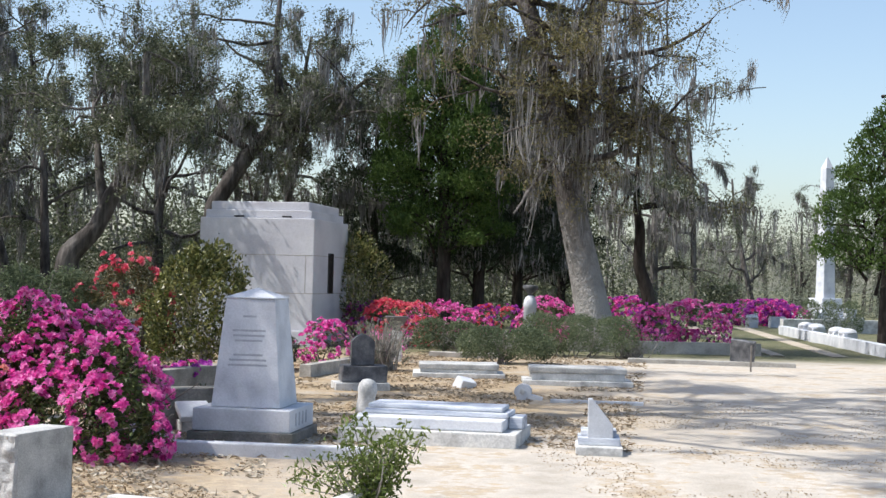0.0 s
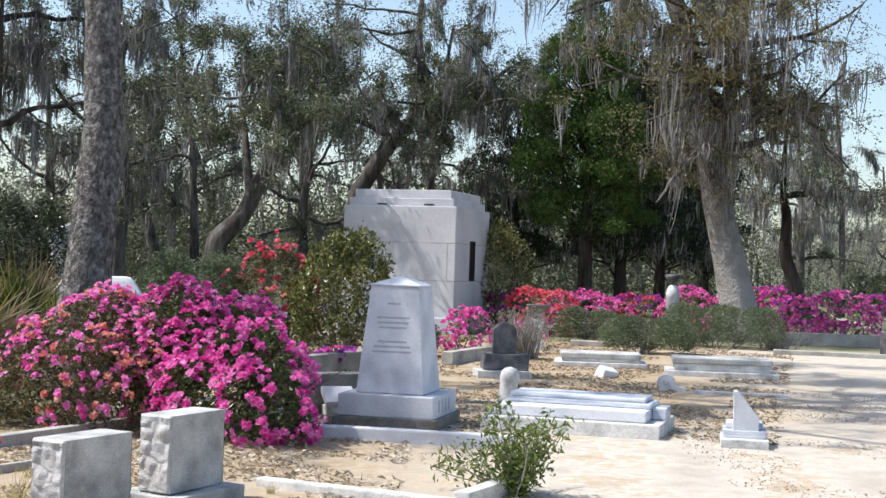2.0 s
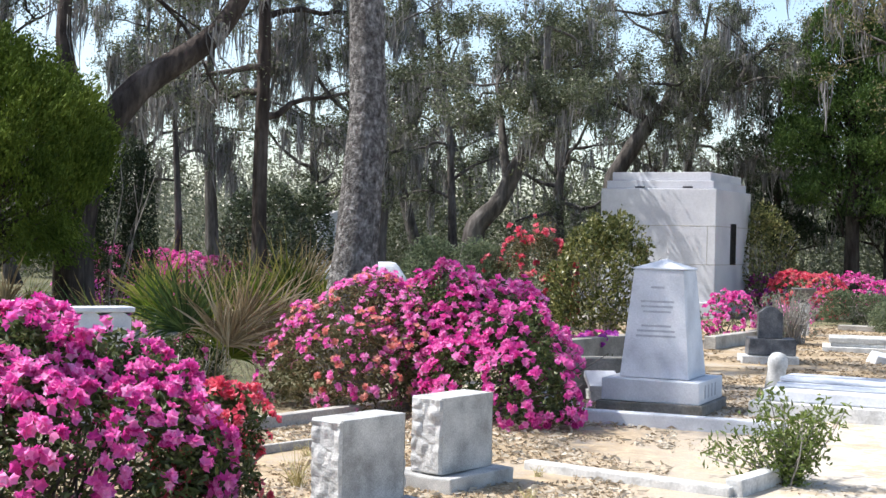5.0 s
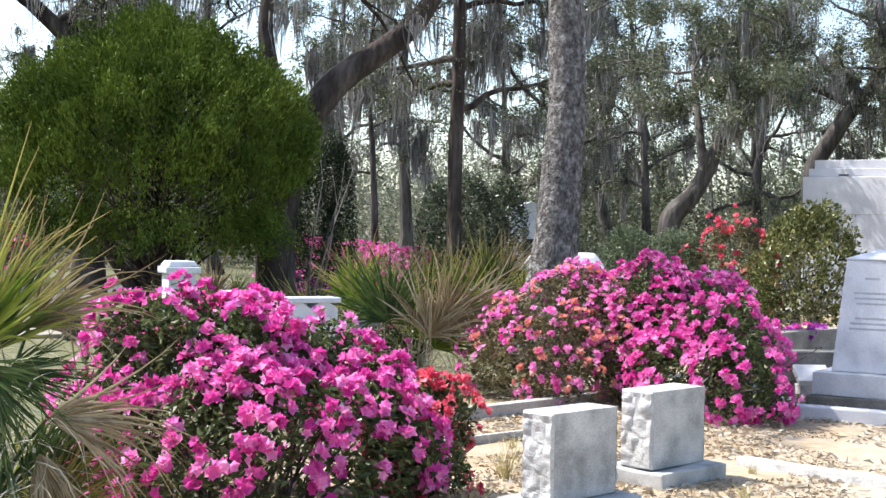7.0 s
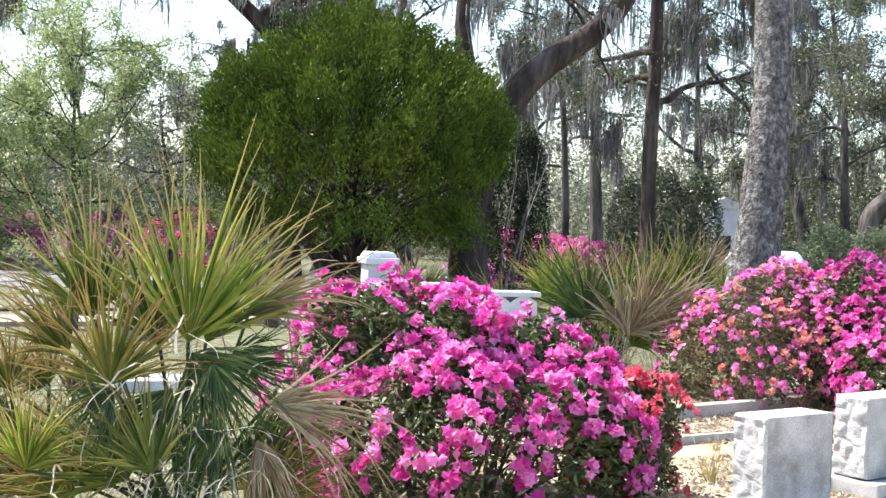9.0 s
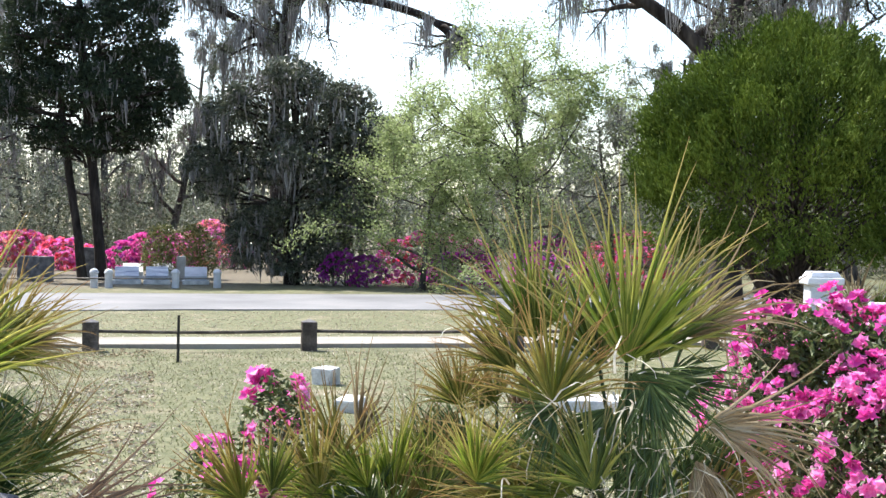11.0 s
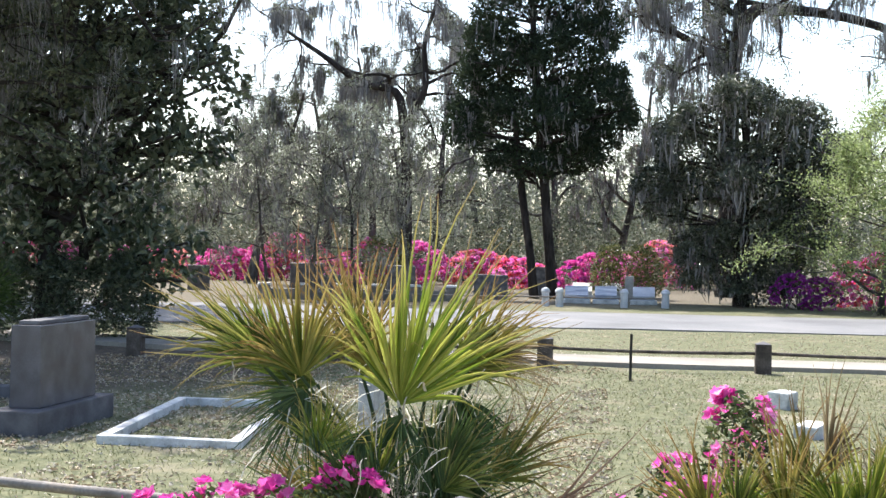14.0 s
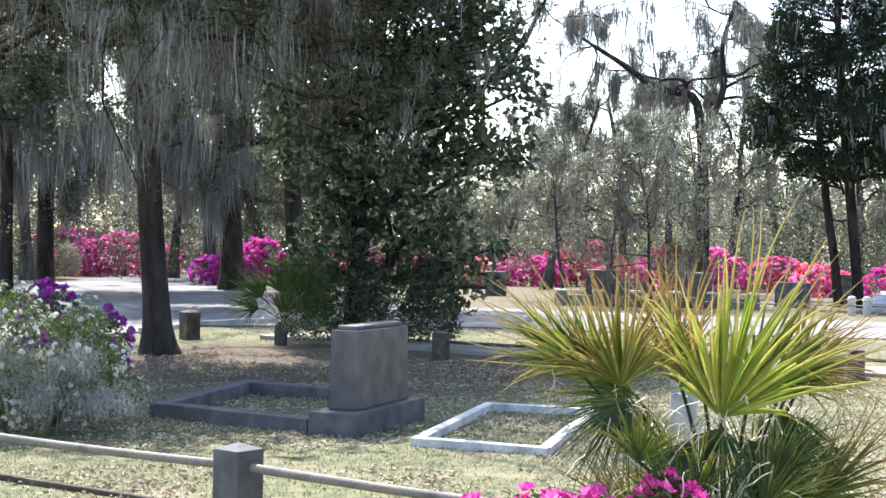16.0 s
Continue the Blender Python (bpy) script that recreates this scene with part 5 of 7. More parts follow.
def put(ob, bearing, dist, turn=0.0, scale=1.0, z=0.0):
    x, y = at(bearing, dist)
    ob.scale = (scale,) * 3
    ob.matrix_basis = pose(x, y, z, 0, 0, turn) @ Matrix.Diagonal((scale, scale, scale, 1))
    return ob


# the straight lichened trunk close by; its crown is out of sight above
put(oak("lichened_tree", 101, "straight tall tree trunk with pale lichened bark", 18, 0.275, 0.46, 16, 8.6, 0.16, (0.012, 0.0), LEAF_OAK, BARK_PALE, 26000, 0.20, 2200, (0.4, 1.2), category="tree"), 20.0, 16.0, 160)


def guided_oak(name, seed, label, bearing, dist, stems, first_z, limbs=9, reach=3.0, rise=0.3, leaf_mat=LEAF_OAK, bark=BARK_OAK, leaf=9000, leaf_size=0.12, moss=3600,
               moss_len=(0.4, 1.5), sub=4, twigs=4, category="oak tree", group="", moss_w=0.014, top=None):
    """A tree whose main stems follow given lines (across, height, radius), with branches, leaves and moss grown on them."""
    rng = np.random.default_rng(seed)
    x, y = at(bearing, dist)
    t = thing(name, label, category, x, y, 0, bearing, group)
    br = []
    for n, stem in enumerate(stems):
        pts = np.array([(a, 0.0, z) for a, z, _ in stem], float)
        rad = np.array([r for *_, r in stem], float)
        if n == 0 and pts[0][2] > 0.2:
            pts = np.concatenate([[(pts[0][0] * 1.0, 0, -0.1)], pts])
            rad = np.concatenate([[rad[0] * 1.35], rad])
        pts[:, 1] += rng.normal(size=len(pts)) * 0.12 * np.linspace(0, 1, len(pts)) + (rng.normal() * 0.5 * np.linspace(0, 1, len(pts)) if n else 0)
        u = np.linspace(0, len(pts) - 1, len(pts) * 3)
        P = np.stack([np.interp(u, range(len(pts)), pts[:, i]) for i in range(3)], 1)
        P[1:-1] = (P[:-2] + 2 * P[1:-1] + P[2:]) / 4
        R = np.interp(u, range(len(pts)), rad)
        br.append((P, R, 0))
        for k in range(limbs):
            i = int(rng.integers(1, len(P)))
            if P[i][2] < first_z:
                continue
            an = rng.uniform(0, 6.28)
            ln = reach * rng.uniform(0.5, 1.2)
            r = min(0.12, R[i] * 0.6)
            lp, lr = grow(rng, P[i], (math.cos(an), math.sin(an), rise * rng.uniform(-0.3, 2.0)), ln, r, 0.02, 8, 0.24, 0.1)
            br.append((lp, lr, 1))
            for _ in range(sub):
                q = int(rng.integers(2, 8))
                bl = ln * rng.uniform(0.3, 0.55)
                bp, bb = grow(rng, lp[q], lp[q] - lp[q - 1] + rng.normal(size=3) * ln * 0.15, bl, max(0.014, lr[q] * 0.6), 0.010, 6, 0.28)
                br.append((bp, bb, 2))
                for _ in range(twigs):
                    q2 = int(rng.integers(1, 6))
                    tp, tr = grow(rng, bp[q2], bp[q2] - bp[q2 - 1] + rng.normal(size=3) * bl * 0.2, bl * rng.uniform(0.3, 0.6), 0.010, 0.004, 4, 0.25)
                    br.append((tp, tr, 3))
    V, F = tubes(br)
    part("trunk", mesh_of("trunk", V, F, bark, True), bark, t)
    clothe(t, rng, br, leaf, leaf_size, leaf_mat, moss, moss_len, moss_w)
    if top:
        # broad upper crown added mostly above view to cast shade: (lowest, highest, radius, clumps)
        lo, hi, wide, clumps = top
        a, q = rng.uniform(0, 6.28, clumps), np.sqrt(rng.uniform(0, 1, clumps)) * wide
        C = np.c_[np.cos(a) * q, np.sin(a) * q, rng.uniform(lo, hi, clumps) - q * 0.25]
        C = np.repeat(C, 14, 0) + rng.normal(size=(clumps * 14, 3)) * (0.4, 0.4, 0.2)
        V, F = leaves(C, rng, 0.26, 0.5)
        tagged(part("upper_crown", mesh_of("upper_crown", V, F, leaf_mat), leaf_mat, t), kind="stuff")
    return t


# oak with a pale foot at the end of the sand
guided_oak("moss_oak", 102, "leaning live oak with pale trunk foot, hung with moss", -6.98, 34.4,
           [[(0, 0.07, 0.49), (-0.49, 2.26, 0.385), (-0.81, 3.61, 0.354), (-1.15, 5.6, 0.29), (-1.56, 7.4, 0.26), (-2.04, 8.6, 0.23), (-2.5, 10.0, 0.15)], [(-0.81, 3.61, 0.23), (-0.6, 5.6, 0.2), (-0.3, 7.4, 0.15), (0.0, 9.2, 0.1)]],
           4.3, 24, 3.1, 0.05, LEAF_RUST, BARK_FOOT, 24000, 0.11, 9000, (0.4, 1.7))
guided_oak("live_oak", 141, "leaning forked live oak with broad leafy crown", 14.93, 36,
           [[(0, 1.87, 0.296), (0.14, 2.17, 0.28), (0.7, 2.69, 0.222), (1.08, 3.61, 0.222), (1.46, 4.18, 0.163), (1.71, 5.04, 0.148), (1.86, 6.1, 0.104), (1.83, 7.3, 0.074)], [(0.9, 3.2, 0.148), (0.77, 4.0, 0.118), (0.69, 4.9, 0.089), (0.55, 5.9, 0.06)]],
           4.6, 18, 3.4, 0.35, LEAF_OAK, BARK_OAK, 27000, 0.12, 4200, (0.4, 1.4))
guided_oak("live_oak", 142, "wide live oak behind the mausoleum with mossy limbs", 9.32, 44,
           [[(0, 3.75, 0.271), (0.31, 4.15, 0.27), (0.99, 5.34, 0.253), (1.79, 6.16, 0.217), (2.08, 7.6, 0.145), (1.87, 9.0, 0.108), (2.0, 10.5, 0.07)], [(1.79, 6.16, 0.163), (2.6, 6.38, 0.127), (3.75, 6.44, 0.108), (4.3, 7.6, 0.09), (4.9, 8.1, 0.05)]],
           5.4, 17, 3.2, 0.25, LEAF_OAK, BARK_OAK, 20000, 0.12, 6500, (0.3, 1.3))
guided_oak("live_oak", 143, "old live oak with one huge sweeping limb", 31.07, 24,
           [[(0, 0.59, 0.355), (-0.02, 1.62, 0.335), (0.16, 2.6, 0.325), (0.39, 3.34, 0.276), (1.01, 4.19, 0.247), (1.98, 4.85, 0.207), (2.46, 5.31, 0.177), (2.94, 6.2, 0.148), (3.2, 7.2, 0.1)], [(0.16, 2.6, 0.197), (-0.06, 3.87, 0.168), (-0.27, 4.93, 0.138), (-0.2, 6.1, 0.1), (-0.02, 7.1, 0.06)]],
           5.2, 11, 3.2, 0.3, LEAF_OAK, BARK_BROWN, 4000, 0.10, 2400, (0.3, 1.2))
guided_oak("slender_oak", 144, "straight dark slender trunk in the mossy wood", 23.72, 28,
           [[(0, 1.41, 0.15), (-0.02, 2.84, 0.15), (0.02, 4.56, 0.138), (0.02, 6.28, 0.127), (0, 7.7, 0.09), (0.1, 9.5, 0.05)]], 3.6, 15, 2.6, 0.2, LEAF_OAK, BARK_BROWN, 7500, 0.10, 6000, (0.4, 1.5))
guided_oak("slender_oak", 145, "thin crooked trunk in the mossy wood", 27.02, 34, [[(0, 1.26, 0.098), (-0.05, 2.65, 0.084), (-0.12, 3.76, 0.07), (-0.21, 5.15, 0.056), (-0.1, 7.5, 0.03)]], 2.8, 12, 2.2, 0.2, LEAF_OAK, BARK_OAK, 3500, 0.10, 4000, (0.4, 1.4))
guided_oak("slender_oak", 146, "small leaning tree behind the mossy oak", -8.85, 45, [[(0, 1.34, 0.222), (-0.37, 2.24, 0.2), (-0.31, 3.5, 0.166), (-0.5, 4.22, 0.11), (-0.4, 6.5, 0.06)]], 3.4, 13, 2.6, 0.2, LEAF_OAK, BARK_DARK, 5000, 0.12, 4500, (0.4, 1.5))
guided_oak("airy_tree", 147, "airy tree with thin mossed twigs against sky", -10.57, 58, [[(0, 1.54, 0.13), (-0.06, 4.76, 0.107), (-0.3, 7.76, 0.083), (-0.44, 9.4, 0.04)]], 3.2, 18, 2.9, 0.35, LEAF_GREY, BARK_OAK, 2600, 0.13, 6000, (0.3, 1.0), category="tree")
guided_oak("dark_trunk_tree", 131, "dark straight trunk hung with long moss", 92.6, 19.8,
           [[(0, -0.05, 0.34), (-0.02, 0.12, 0.27), (-0.04, 0.4, 0.21), (-0.07, 0.85, 0.187), (-0.14, 1.64, 0.179), (-0.24, 3.39, 0.163), (-0.38, 4.18, 0.122), (-0.55, 4.96, 0.11), (-0.64, 6.2, 0.10), (-0.9, 7.8, 0.09), (-0.7, 9.4, 0.05)], [(-0.34, 4.0, 0.1), (-0.15, 4.5, 0.08), (-0.05, 5.15, 0.08), (0.02, 6.2, 0.07), (0.6, 7.6, 0.06), (0.9, 8.8, 0.04)]],
           4.3, 44, 5.2, 0.02, LEAF_SUNNY, BARK_DARK, 34000, 0.11, 34000, (0.2, 1.35), moss_w=0.0042, top=(6.6, 9.0, 3.2, 650))
guided_oak("avenue_oak", 151, "thick dark oak trunk beside the avenue", 89.48, 46, [[(0, 0.91, 0.378), (-0.06, 2.49, 0.359), (-0.27, 3.98, 0.34), (-0.63, 5.46, 0.283), (-0.79, 7.3, 0.208), (-0.74, 9.5, 0.13)], [(-0.1, 2.6, 0.16), (-0.9, 3.2, 0.14), (-2.0, 3.9, 0.12), (-2.8, 5.2, 0.09)]], 4.0, 22, 3.8, 0.1, LEAF_OAK, BARK_DARK, 16000, 0.13, 22000, (0.4, 2.1), moss_w=0.011, top=(8.6, 11.5, 4.5, 800))
guided_oak("avenue_oak", 152, "straight grey oak trunk hung with moss", 86.94, 36, [[(0, 1.0, 0.251), (-0.08, 2.33, 0.222), (-0.18, 3.8, 0.207), (-0.24, 4.97, 0.177), (-0.35, 6.73, 0.118), (-0.45, 8.5, 0.07)]], 3.8, 24, 3.6, 0.1, LEAF_OAK, BARK_DARK, 16000, 0.13, 22000, (0.4, 2.1), moss_w=0.011, top=(8.6, 11.5, 4.5, 800))
guided_oak("avenue_oak", 153, "dark oak trunk hung with moss", 96.88, 45, [[(0, 1.37, 0.259), (0, 3.23, 0.259), (0.03, 5.54, 0.222), (0.12, 7.67, 0.166), (0.17, 9.6, 0.09)]], 4.0, 24, 3.8, 0.1, LEAF_OAK, BARK_DARK, 16000, 0.13, 22000, (0.4, 2.1), moss_w=0.011, top=(8.6, 11.5, 4.5, 800))
guided_oak("avenue_oak", 154, "slim dark oak trunk hung with moss", 98.38, 38, [[(0, 1.31, 0.156), (-0.01, 3.39, 0.156), (-0.09, 4.88, 0.141), (-0.26, 6.65, 0.11), (-0.3, 8.5, 0.06)]], 4.0, 22, 3.6, 0.1, LEAF_OAK, BARK_DARK, 16000, 0.13, 22000, (0.4, 2.1), moss_w=0.011, top=(8.6, 11.5, 4.5, 800))
guided_oak("live_oak", 155, "tall live oak with long level limb over the road", 56.91, 47,
           [[(0, 4.16, 0.316), (-0.02, 6.13, 0.296), (-0.03, 7.7, 0.276), (0.3, 8.88, 0.256), (0.68, 9.57, 0.217), (1.76, 9.57, 0.177), (3.33, 9.36, 0.158), (5.08, 8.86, 0.138), (5.86, 8.16, 0.09), (6.44, 7.1, 0.05)], [(0.3, 8.88, 0.197), (0.3, 10.07, 0.177), (0.4, 11.6, 0.138), (0.6, 13, 0.08)], [(0, 7.5, 0.15), (-1.4, 8.6, 0.12), (-2.6, 9.2, 0.09), (-3.6, 10.5, 0.06)]],
           7.6, 18, 2.9, -0.1, LEAF_OAK, BARK_DARK, 9000, 0.12, 11000, (0.5, 1.9))
guided_oak("live_oak", 156, "crooked mossy oak against bright sky", 70.13, 50,
           [[(0, 4.1, 0.2), (-0.11, 5.73, 0.18), (-0.32, 7.14, 0.15), (-1.69, 7.3, 0.12), (-2.95, 8.24, 0.10), (-4.3, 9.1, 0.06), (-5.4, 9.9, 0.02)], [(-0.11, 5.73, 0.14), (0.7, 7.2, 0.12), (0.5, 8.8, 0.09), (1.0, 10.4, 0.06)]],
           5.2, 16, 2.6, 0.1, LEAF_GREY, BARK_DARK, 5000, 0.12, 12000, (0.5, 1.8))


guided_oak("live_oak", 157, "mossy live oak with a long level limb behind the dome cedar", 38.6, 32,
           [[(0, 1.0, 0.34), (0.1, 3.0, 0.3), (0.3, 5.0, 0.26), (0.2, 7.0, 0.2), (0.4, 9.0, 0.12)], [(0.2, 5.0, 0.2), (-1.5, 6.7, 0.17), (-3.5, 7.8, 0.14), (-5.8, 8.2, 0.11), (-8.0, 7.9, 0.08), (-9.5, 7.4, 0.04)], [(0.3, 5.5, 0.16), (1.2, 7.0, 0.12), (2.4, 8.0, 0.09)]],
           6.0, 15, 2.0, 0.2, LEAF_OAK, BARK_DARK, 6500, 0.11, 11000, (0.4, 1.6), moss_w=0.009)


def dome_cedar():
    """A broad dome of brush-like sprays, each a tuft of small flat scales that points outwards and up."""
    rng = np.random.default_rng(111)
    t = thing("dome_cedar", "broad dome-shaped cedar with dense green sprays", "cedar tree")
    height, half, foot = 4.50, 2.40, 1.58
    prof = ((0.0, 0.82), (0.08, 0.94), (0.22, 1.0), (0.5, 0.955), (0.65, 0.81), (0.76, 0.635), (0.88, 0.40), (0.95, 0.23), (1.0, 0.05))
    fs, rs = [p[0] for p in prof], [p[1] for p in prof]

    def skin(f, a):
        r = half * float(np.interp(f, fs, rs))
        return np.array([math.cos(a) * r, math.sin(a) * r, foot + (height - foot) * f])

    trunks = [[(0.0, 0, -0.1), (0.05, 0, 0.6), (0.15, 0, 1.6), (0.1, 0, 3.4)], [(-0.22, 0.1, -0.1), (-0.3, 0.1, 0.7), (-0.55, 0.1, 1.7), (-0.6, 0, 2.6)], [(0.25, -0.05, -0.1), (0.36, -0.05, 0.8), (0.7, -0.1, 1.8), (0.8, 0, 2.6)], [(-0.1, -0.15, 0.3), (-0.6, -0.3, 1.1), (-1.1, -0.3, 1.7)]]
    for pts in trunks:
        V, F = tubes([(pts, [0.13, 0.11, 0.08, 0.03][:len(pts)], 0)])
        part("trunk", mesh_of("trunk", V, F, BARK_BROWN, True), BARK_BROWN, t)
    C, A, br = [], [], []
    count = 880
    for k in range(count):
        f = 0.01 + 0.985 * ((k + rng.uniform()) / count) ** 0.92
        if rng.uniform() > np.interp(f, fs, rs) + 0.25:
            continue
        a = k * 2.39996 + rng.normal() * 0.1
        hang = f < 0.15 + 0.05 * math.sin(3 * a)
        p = skin(f, a)
        out = unit(np.array([math.cos(a), math.sin(a), 0.0]))
        up = unit(out * (0.55 if f < 0.7 else 0.35) + np.array([0, 0, -0.5 if hang else 0.85]) + rng.normal(size=3) * 0.10)
        base = p * (1 + 0.035 * noise.noise(Vector(p) * 1.6)) - out * rng.uniform(0.06, 0.46)
        if hang:
            base = np.array([base[0], base[1], 0.0]) * rng.uniform(0.45, 1.0) + np.array([0, 0, base[2] - rng.uniform(-0.1, 0.25)])
        m = 170
        ln = rng.uniform(0.34, 0.66)
        u = rng.uniform(0.05, 1.0, (m, 1))
        girth = 0.20 * np.sin(np.pi * np.clip(u * 0.86 + 0.10, 0, 1)) + 0.02
        C.append(base + up * ln * u + rng.normal(size=(m, 3)) * girth * 0.55)
        A.append(np.tile(up, (m, 1)) + rng.normal(size=(m, 3)) * 0.22)
        if k % 5 == 0:
            s0 = np.array([0.0, 0.0, max(0.5, p[2] - 1.2)])
            br.append(grow(rng, s0, base - s0, float(np.linalg.norm(base - s0)), 0.03, 0.008, 6, 0.06) + (2,))
    V, F = tubes(br)
    tagged(part("branchwork", mesh_of("branchwork", V, F, BARK_BROWN), BARK_BROWN, t), kind="stuff")
    core = [skin(f, a) * (0.84, 0.84, 0.94) for f, a in zip(rng.uniform(0.06, 0.97, 9000), rng.uniform(0, 6.28, 9000))]
    C.append(np.array(core))
    A.append(rng.normal(size=(9000, 3)) + (0, 0, 0.5))
    V, F = leaves(np.concatenate(C), rng, 0.072, 0.42, axis=np.concatenate(A) * 1.2)
    tagged(part("crown", mesh_of("crown", V, F, LEAF_DOME), LEAF_DOME, t), kind="stuff")
    return t


put(dome_cedar(), 35.9, 22.0)


def lobed_tree(name, seed, label, lobes, mat, count, size, stems, bark=BARK_DARK, category="cedar tree", rise=0.8, moss=0, aspect=0.40):
    """An evergreen massed in uneven lobes (across, height, depth, radius, half height) round bare stems."""
    rng = np.random.default_rng(seed)
    t = thing(name, label, category)
    L = []
    for x, z, y, r, h in lobes:
        L.append((x, y, z, r, r * 0.9, h))
        for _ in range(7):
            u = unit(rng.normal(size=3))
            q = rng.uniform(0.75, 1.12)
            L.append((x + u[0] * r * q, y + u[1] * r * q, z + u[2] * h * q, r * rng.uniform(0.18, 0.42), r * 0.3, h * rng.uniform(0.22, 0.42)))
    br = [(np.array([(a, 0, z) for a, z, _ in s], float), np.array([r for *_, r in s]), 0) for s in stems]
    for x, y, z, r, *_ in L:
        p0 = np.array([x * 0.2, y * 0.2, max(0.5, z - r)])
        br.append(grow(rng, p0, np.array([x, y, z]) - p0, np.linalg.norm(np.array([x, y, z]) - p0), 0.05, 0.02, 5, 0.08) + (2,))
    for b in br[:len(stems)]:
        V, F = tubes([b])
        part("trunk", mesh_of("trunk", V, F, bark, True), bark, t)
    V, F = tubes(br[len(stems):])
    tagged(part("branchwork", mesh_of("branchwork", V, F, bark), bark, t), kind="stuff")
    A, N = bush_surface(rng, L, count, 0.30, 0.25)
    C, M = bush_surface(rng, L, count // 2, 0.9)
    C, M = np.concatenate([A, C]), np.concatenate([N, M])
    C = C + rng.normal(size=C.shape) * size * 0.5
    V, F = leaves(C, rng, size, aspect, axis=M * 0.6 + rng.normal(size=M.shape) * 0.6 + (0, 0, rise))
    tagged(part("crown", mesh_of("crown", V, F, mat), mat, t), kind="stuff")
    if moss:
        P = C[rng.integers(0, len(C), moss)]
        V, F = moss_beards(P[:len(P) // 3], rng, (0.2, 1.0), 0.022, 5)
        tagged(part("moss", mesh_of("moss", V, F, MOSS), MOSS, t, "grey hanging moss"), kind="stuff")
    return t


put(lobed_tree("tall_cedar", 112, "tall green cedar with ragged lobed outline", [(0.1, 9.6, 0, 0.6, 0.8), (-0.5, 8.2, 0, 1.0, 1.0), (0.6, 8.0, 0.2, 1.0, 1.1), (-0.8, 6.6, 0.1, 1.2, 1.1), (0.7, 6.3, -0.2, 1.3, 1.2), (-0.9, 4.9, 0, 1.4, 1.1), (0.8, 4.5, 0.2, 1.5, 1.2), (-0.3, 3.6, 0, 1.5, 0.8), (0.5, 3.3, 0.2, 1.5, 0.7)],
                              LEAF_CEDAR, 65000, 0.11, [[(0.2, -0.1, 0.26), (0.2, 3, 0.2), (0, 9, 0.05)]]), -0.1, 44.0)
cedar_b = put(lobed_tree("dark_cedar", 114, "dark cedar with deep shaded boughs hung with moss", [(0, 9.8, 0, 0.7, 0.9), (-0.5, 8.2, 0, 1.1, 1.0), (0.7, 7.6, 0, 1.2, 1.1), (-0.9, 6.2, 0, 1.4, 1.1), (0.8, 5.6, 0, 1.5, 1.1), (-0.5, 4.2, 0, 1.6, 0.9), (0.6, 3.0, 0, 1.6, 0.9), (-0.9, 2.6, 0, 1.2, 0.7)],
                              LEAF_CEDAR_DARK, 24000, 0.14, [[(0, -0.1, 0.22), (0.0, 3, 0.18), (0, 9, 0.05)]], moss=1500), -1.8, 45.5, 30)
for b, d, s, turn in ((2.6, 49, 0.85, 200), (-3.4, 48, 0.95, 140), (-5.2, 52, 0.8, 250)):
    put(copy_thing(cedar_b, Matrix()), b, d, turn, s)
put(lobed_tree("broad_cedar", 115, "broad green cedar at the lane", [(0.7, 6.6, 0, 0.6, 0.7), (0.4, 5.8, 0, 0.8, 0.7), (1.3, 5.4, 0, 0.9, 0.8), (-0.1, 4.8, 0, 0.9, 0.7), (1.2, 4.3, 0, 1.2, 0.8), (-0.6, 3.8, 0, 1.0, 0.7), (0.6, 3.4, 0.2, 1.2, 0.8), (1.8, 3.2, 0, 1.2, 0.9), (-0.8, 2.8, 0, 0.9, 0.5), (0.3, 2.5, 0, 1.0, 0.5), (1.4, 2.4, 0, 1.0, 0.5)],
               LEAF_CEDAR, 40000, 0.10, [[(0.3, -0.1, 0.2), (0.4, 4.5, 0.08), (0.6, 6.2, 0.03)]]), -17.7, 40.0, -17)
put(lobed_tree("dark_cedar", 113, "large dark cedar with bare double trunk", [(-2.6, 5.7, 0, 0.65, 1.0), (-2.2, 7.4, 0.2, 0.7, 0.7), (-1.2, 4.6, 0, 0.75, 0.5), (-0.3, 4.4, -0.3, 0.8, 0.5), (0.5, 4.5, 0.3, 0.9, 0.6), (1.5, 4.9, 0, 0.9, 0.6), (2.7, 6.1, 0, 0.6, 0.6), (2.1, 5.5, 0.3, 0.7, 0.6), (2.0, 7.0, -0.2, 0.8, 0.8), (-1.2, 6.2, 0.3, 1.1, 0.9), (0.2, 6.0, -0.4, 1.2, 1.0), (1.1, 6.6, 0.4, 1.0, 0.9), (-1.7, 8.6, 0, 0.9, 0.9),
                (-0.4, 7.8, 0.3, 1.2, 1.0), (0.8, 8.3, -0.3, 1.1, 1.0), (1.9, 8.8, 0.2, 0.8, 0.9), (-1.2, 10, 0, 1.1, 0.9), (0.3, 10.2, 0.2, 1.2, 1.0), (1.4, 10, -0.2, 0.9, 0.8), (0, 11.3, 0, 1.0, 0.8)],
               LEAF_CEDAR_DARK, 46000, 0.17, [[(0.45, -0.1, 0.2), (0.35, 1.3, 0.17), (0.1, 4.0, 0.16), (-0.2, 7.0, 0.15), (-0.4, 10.0, 0.08)], [(-0.15, -0.1, 0.17), (-0.3, 1.4, 0.14), (-0.6, 3.4, 0.13), (-0.9, 6.0, 0.1)]], rise=0.2, moss=1500), 64.6, 42.0, 64.6, 0.915)

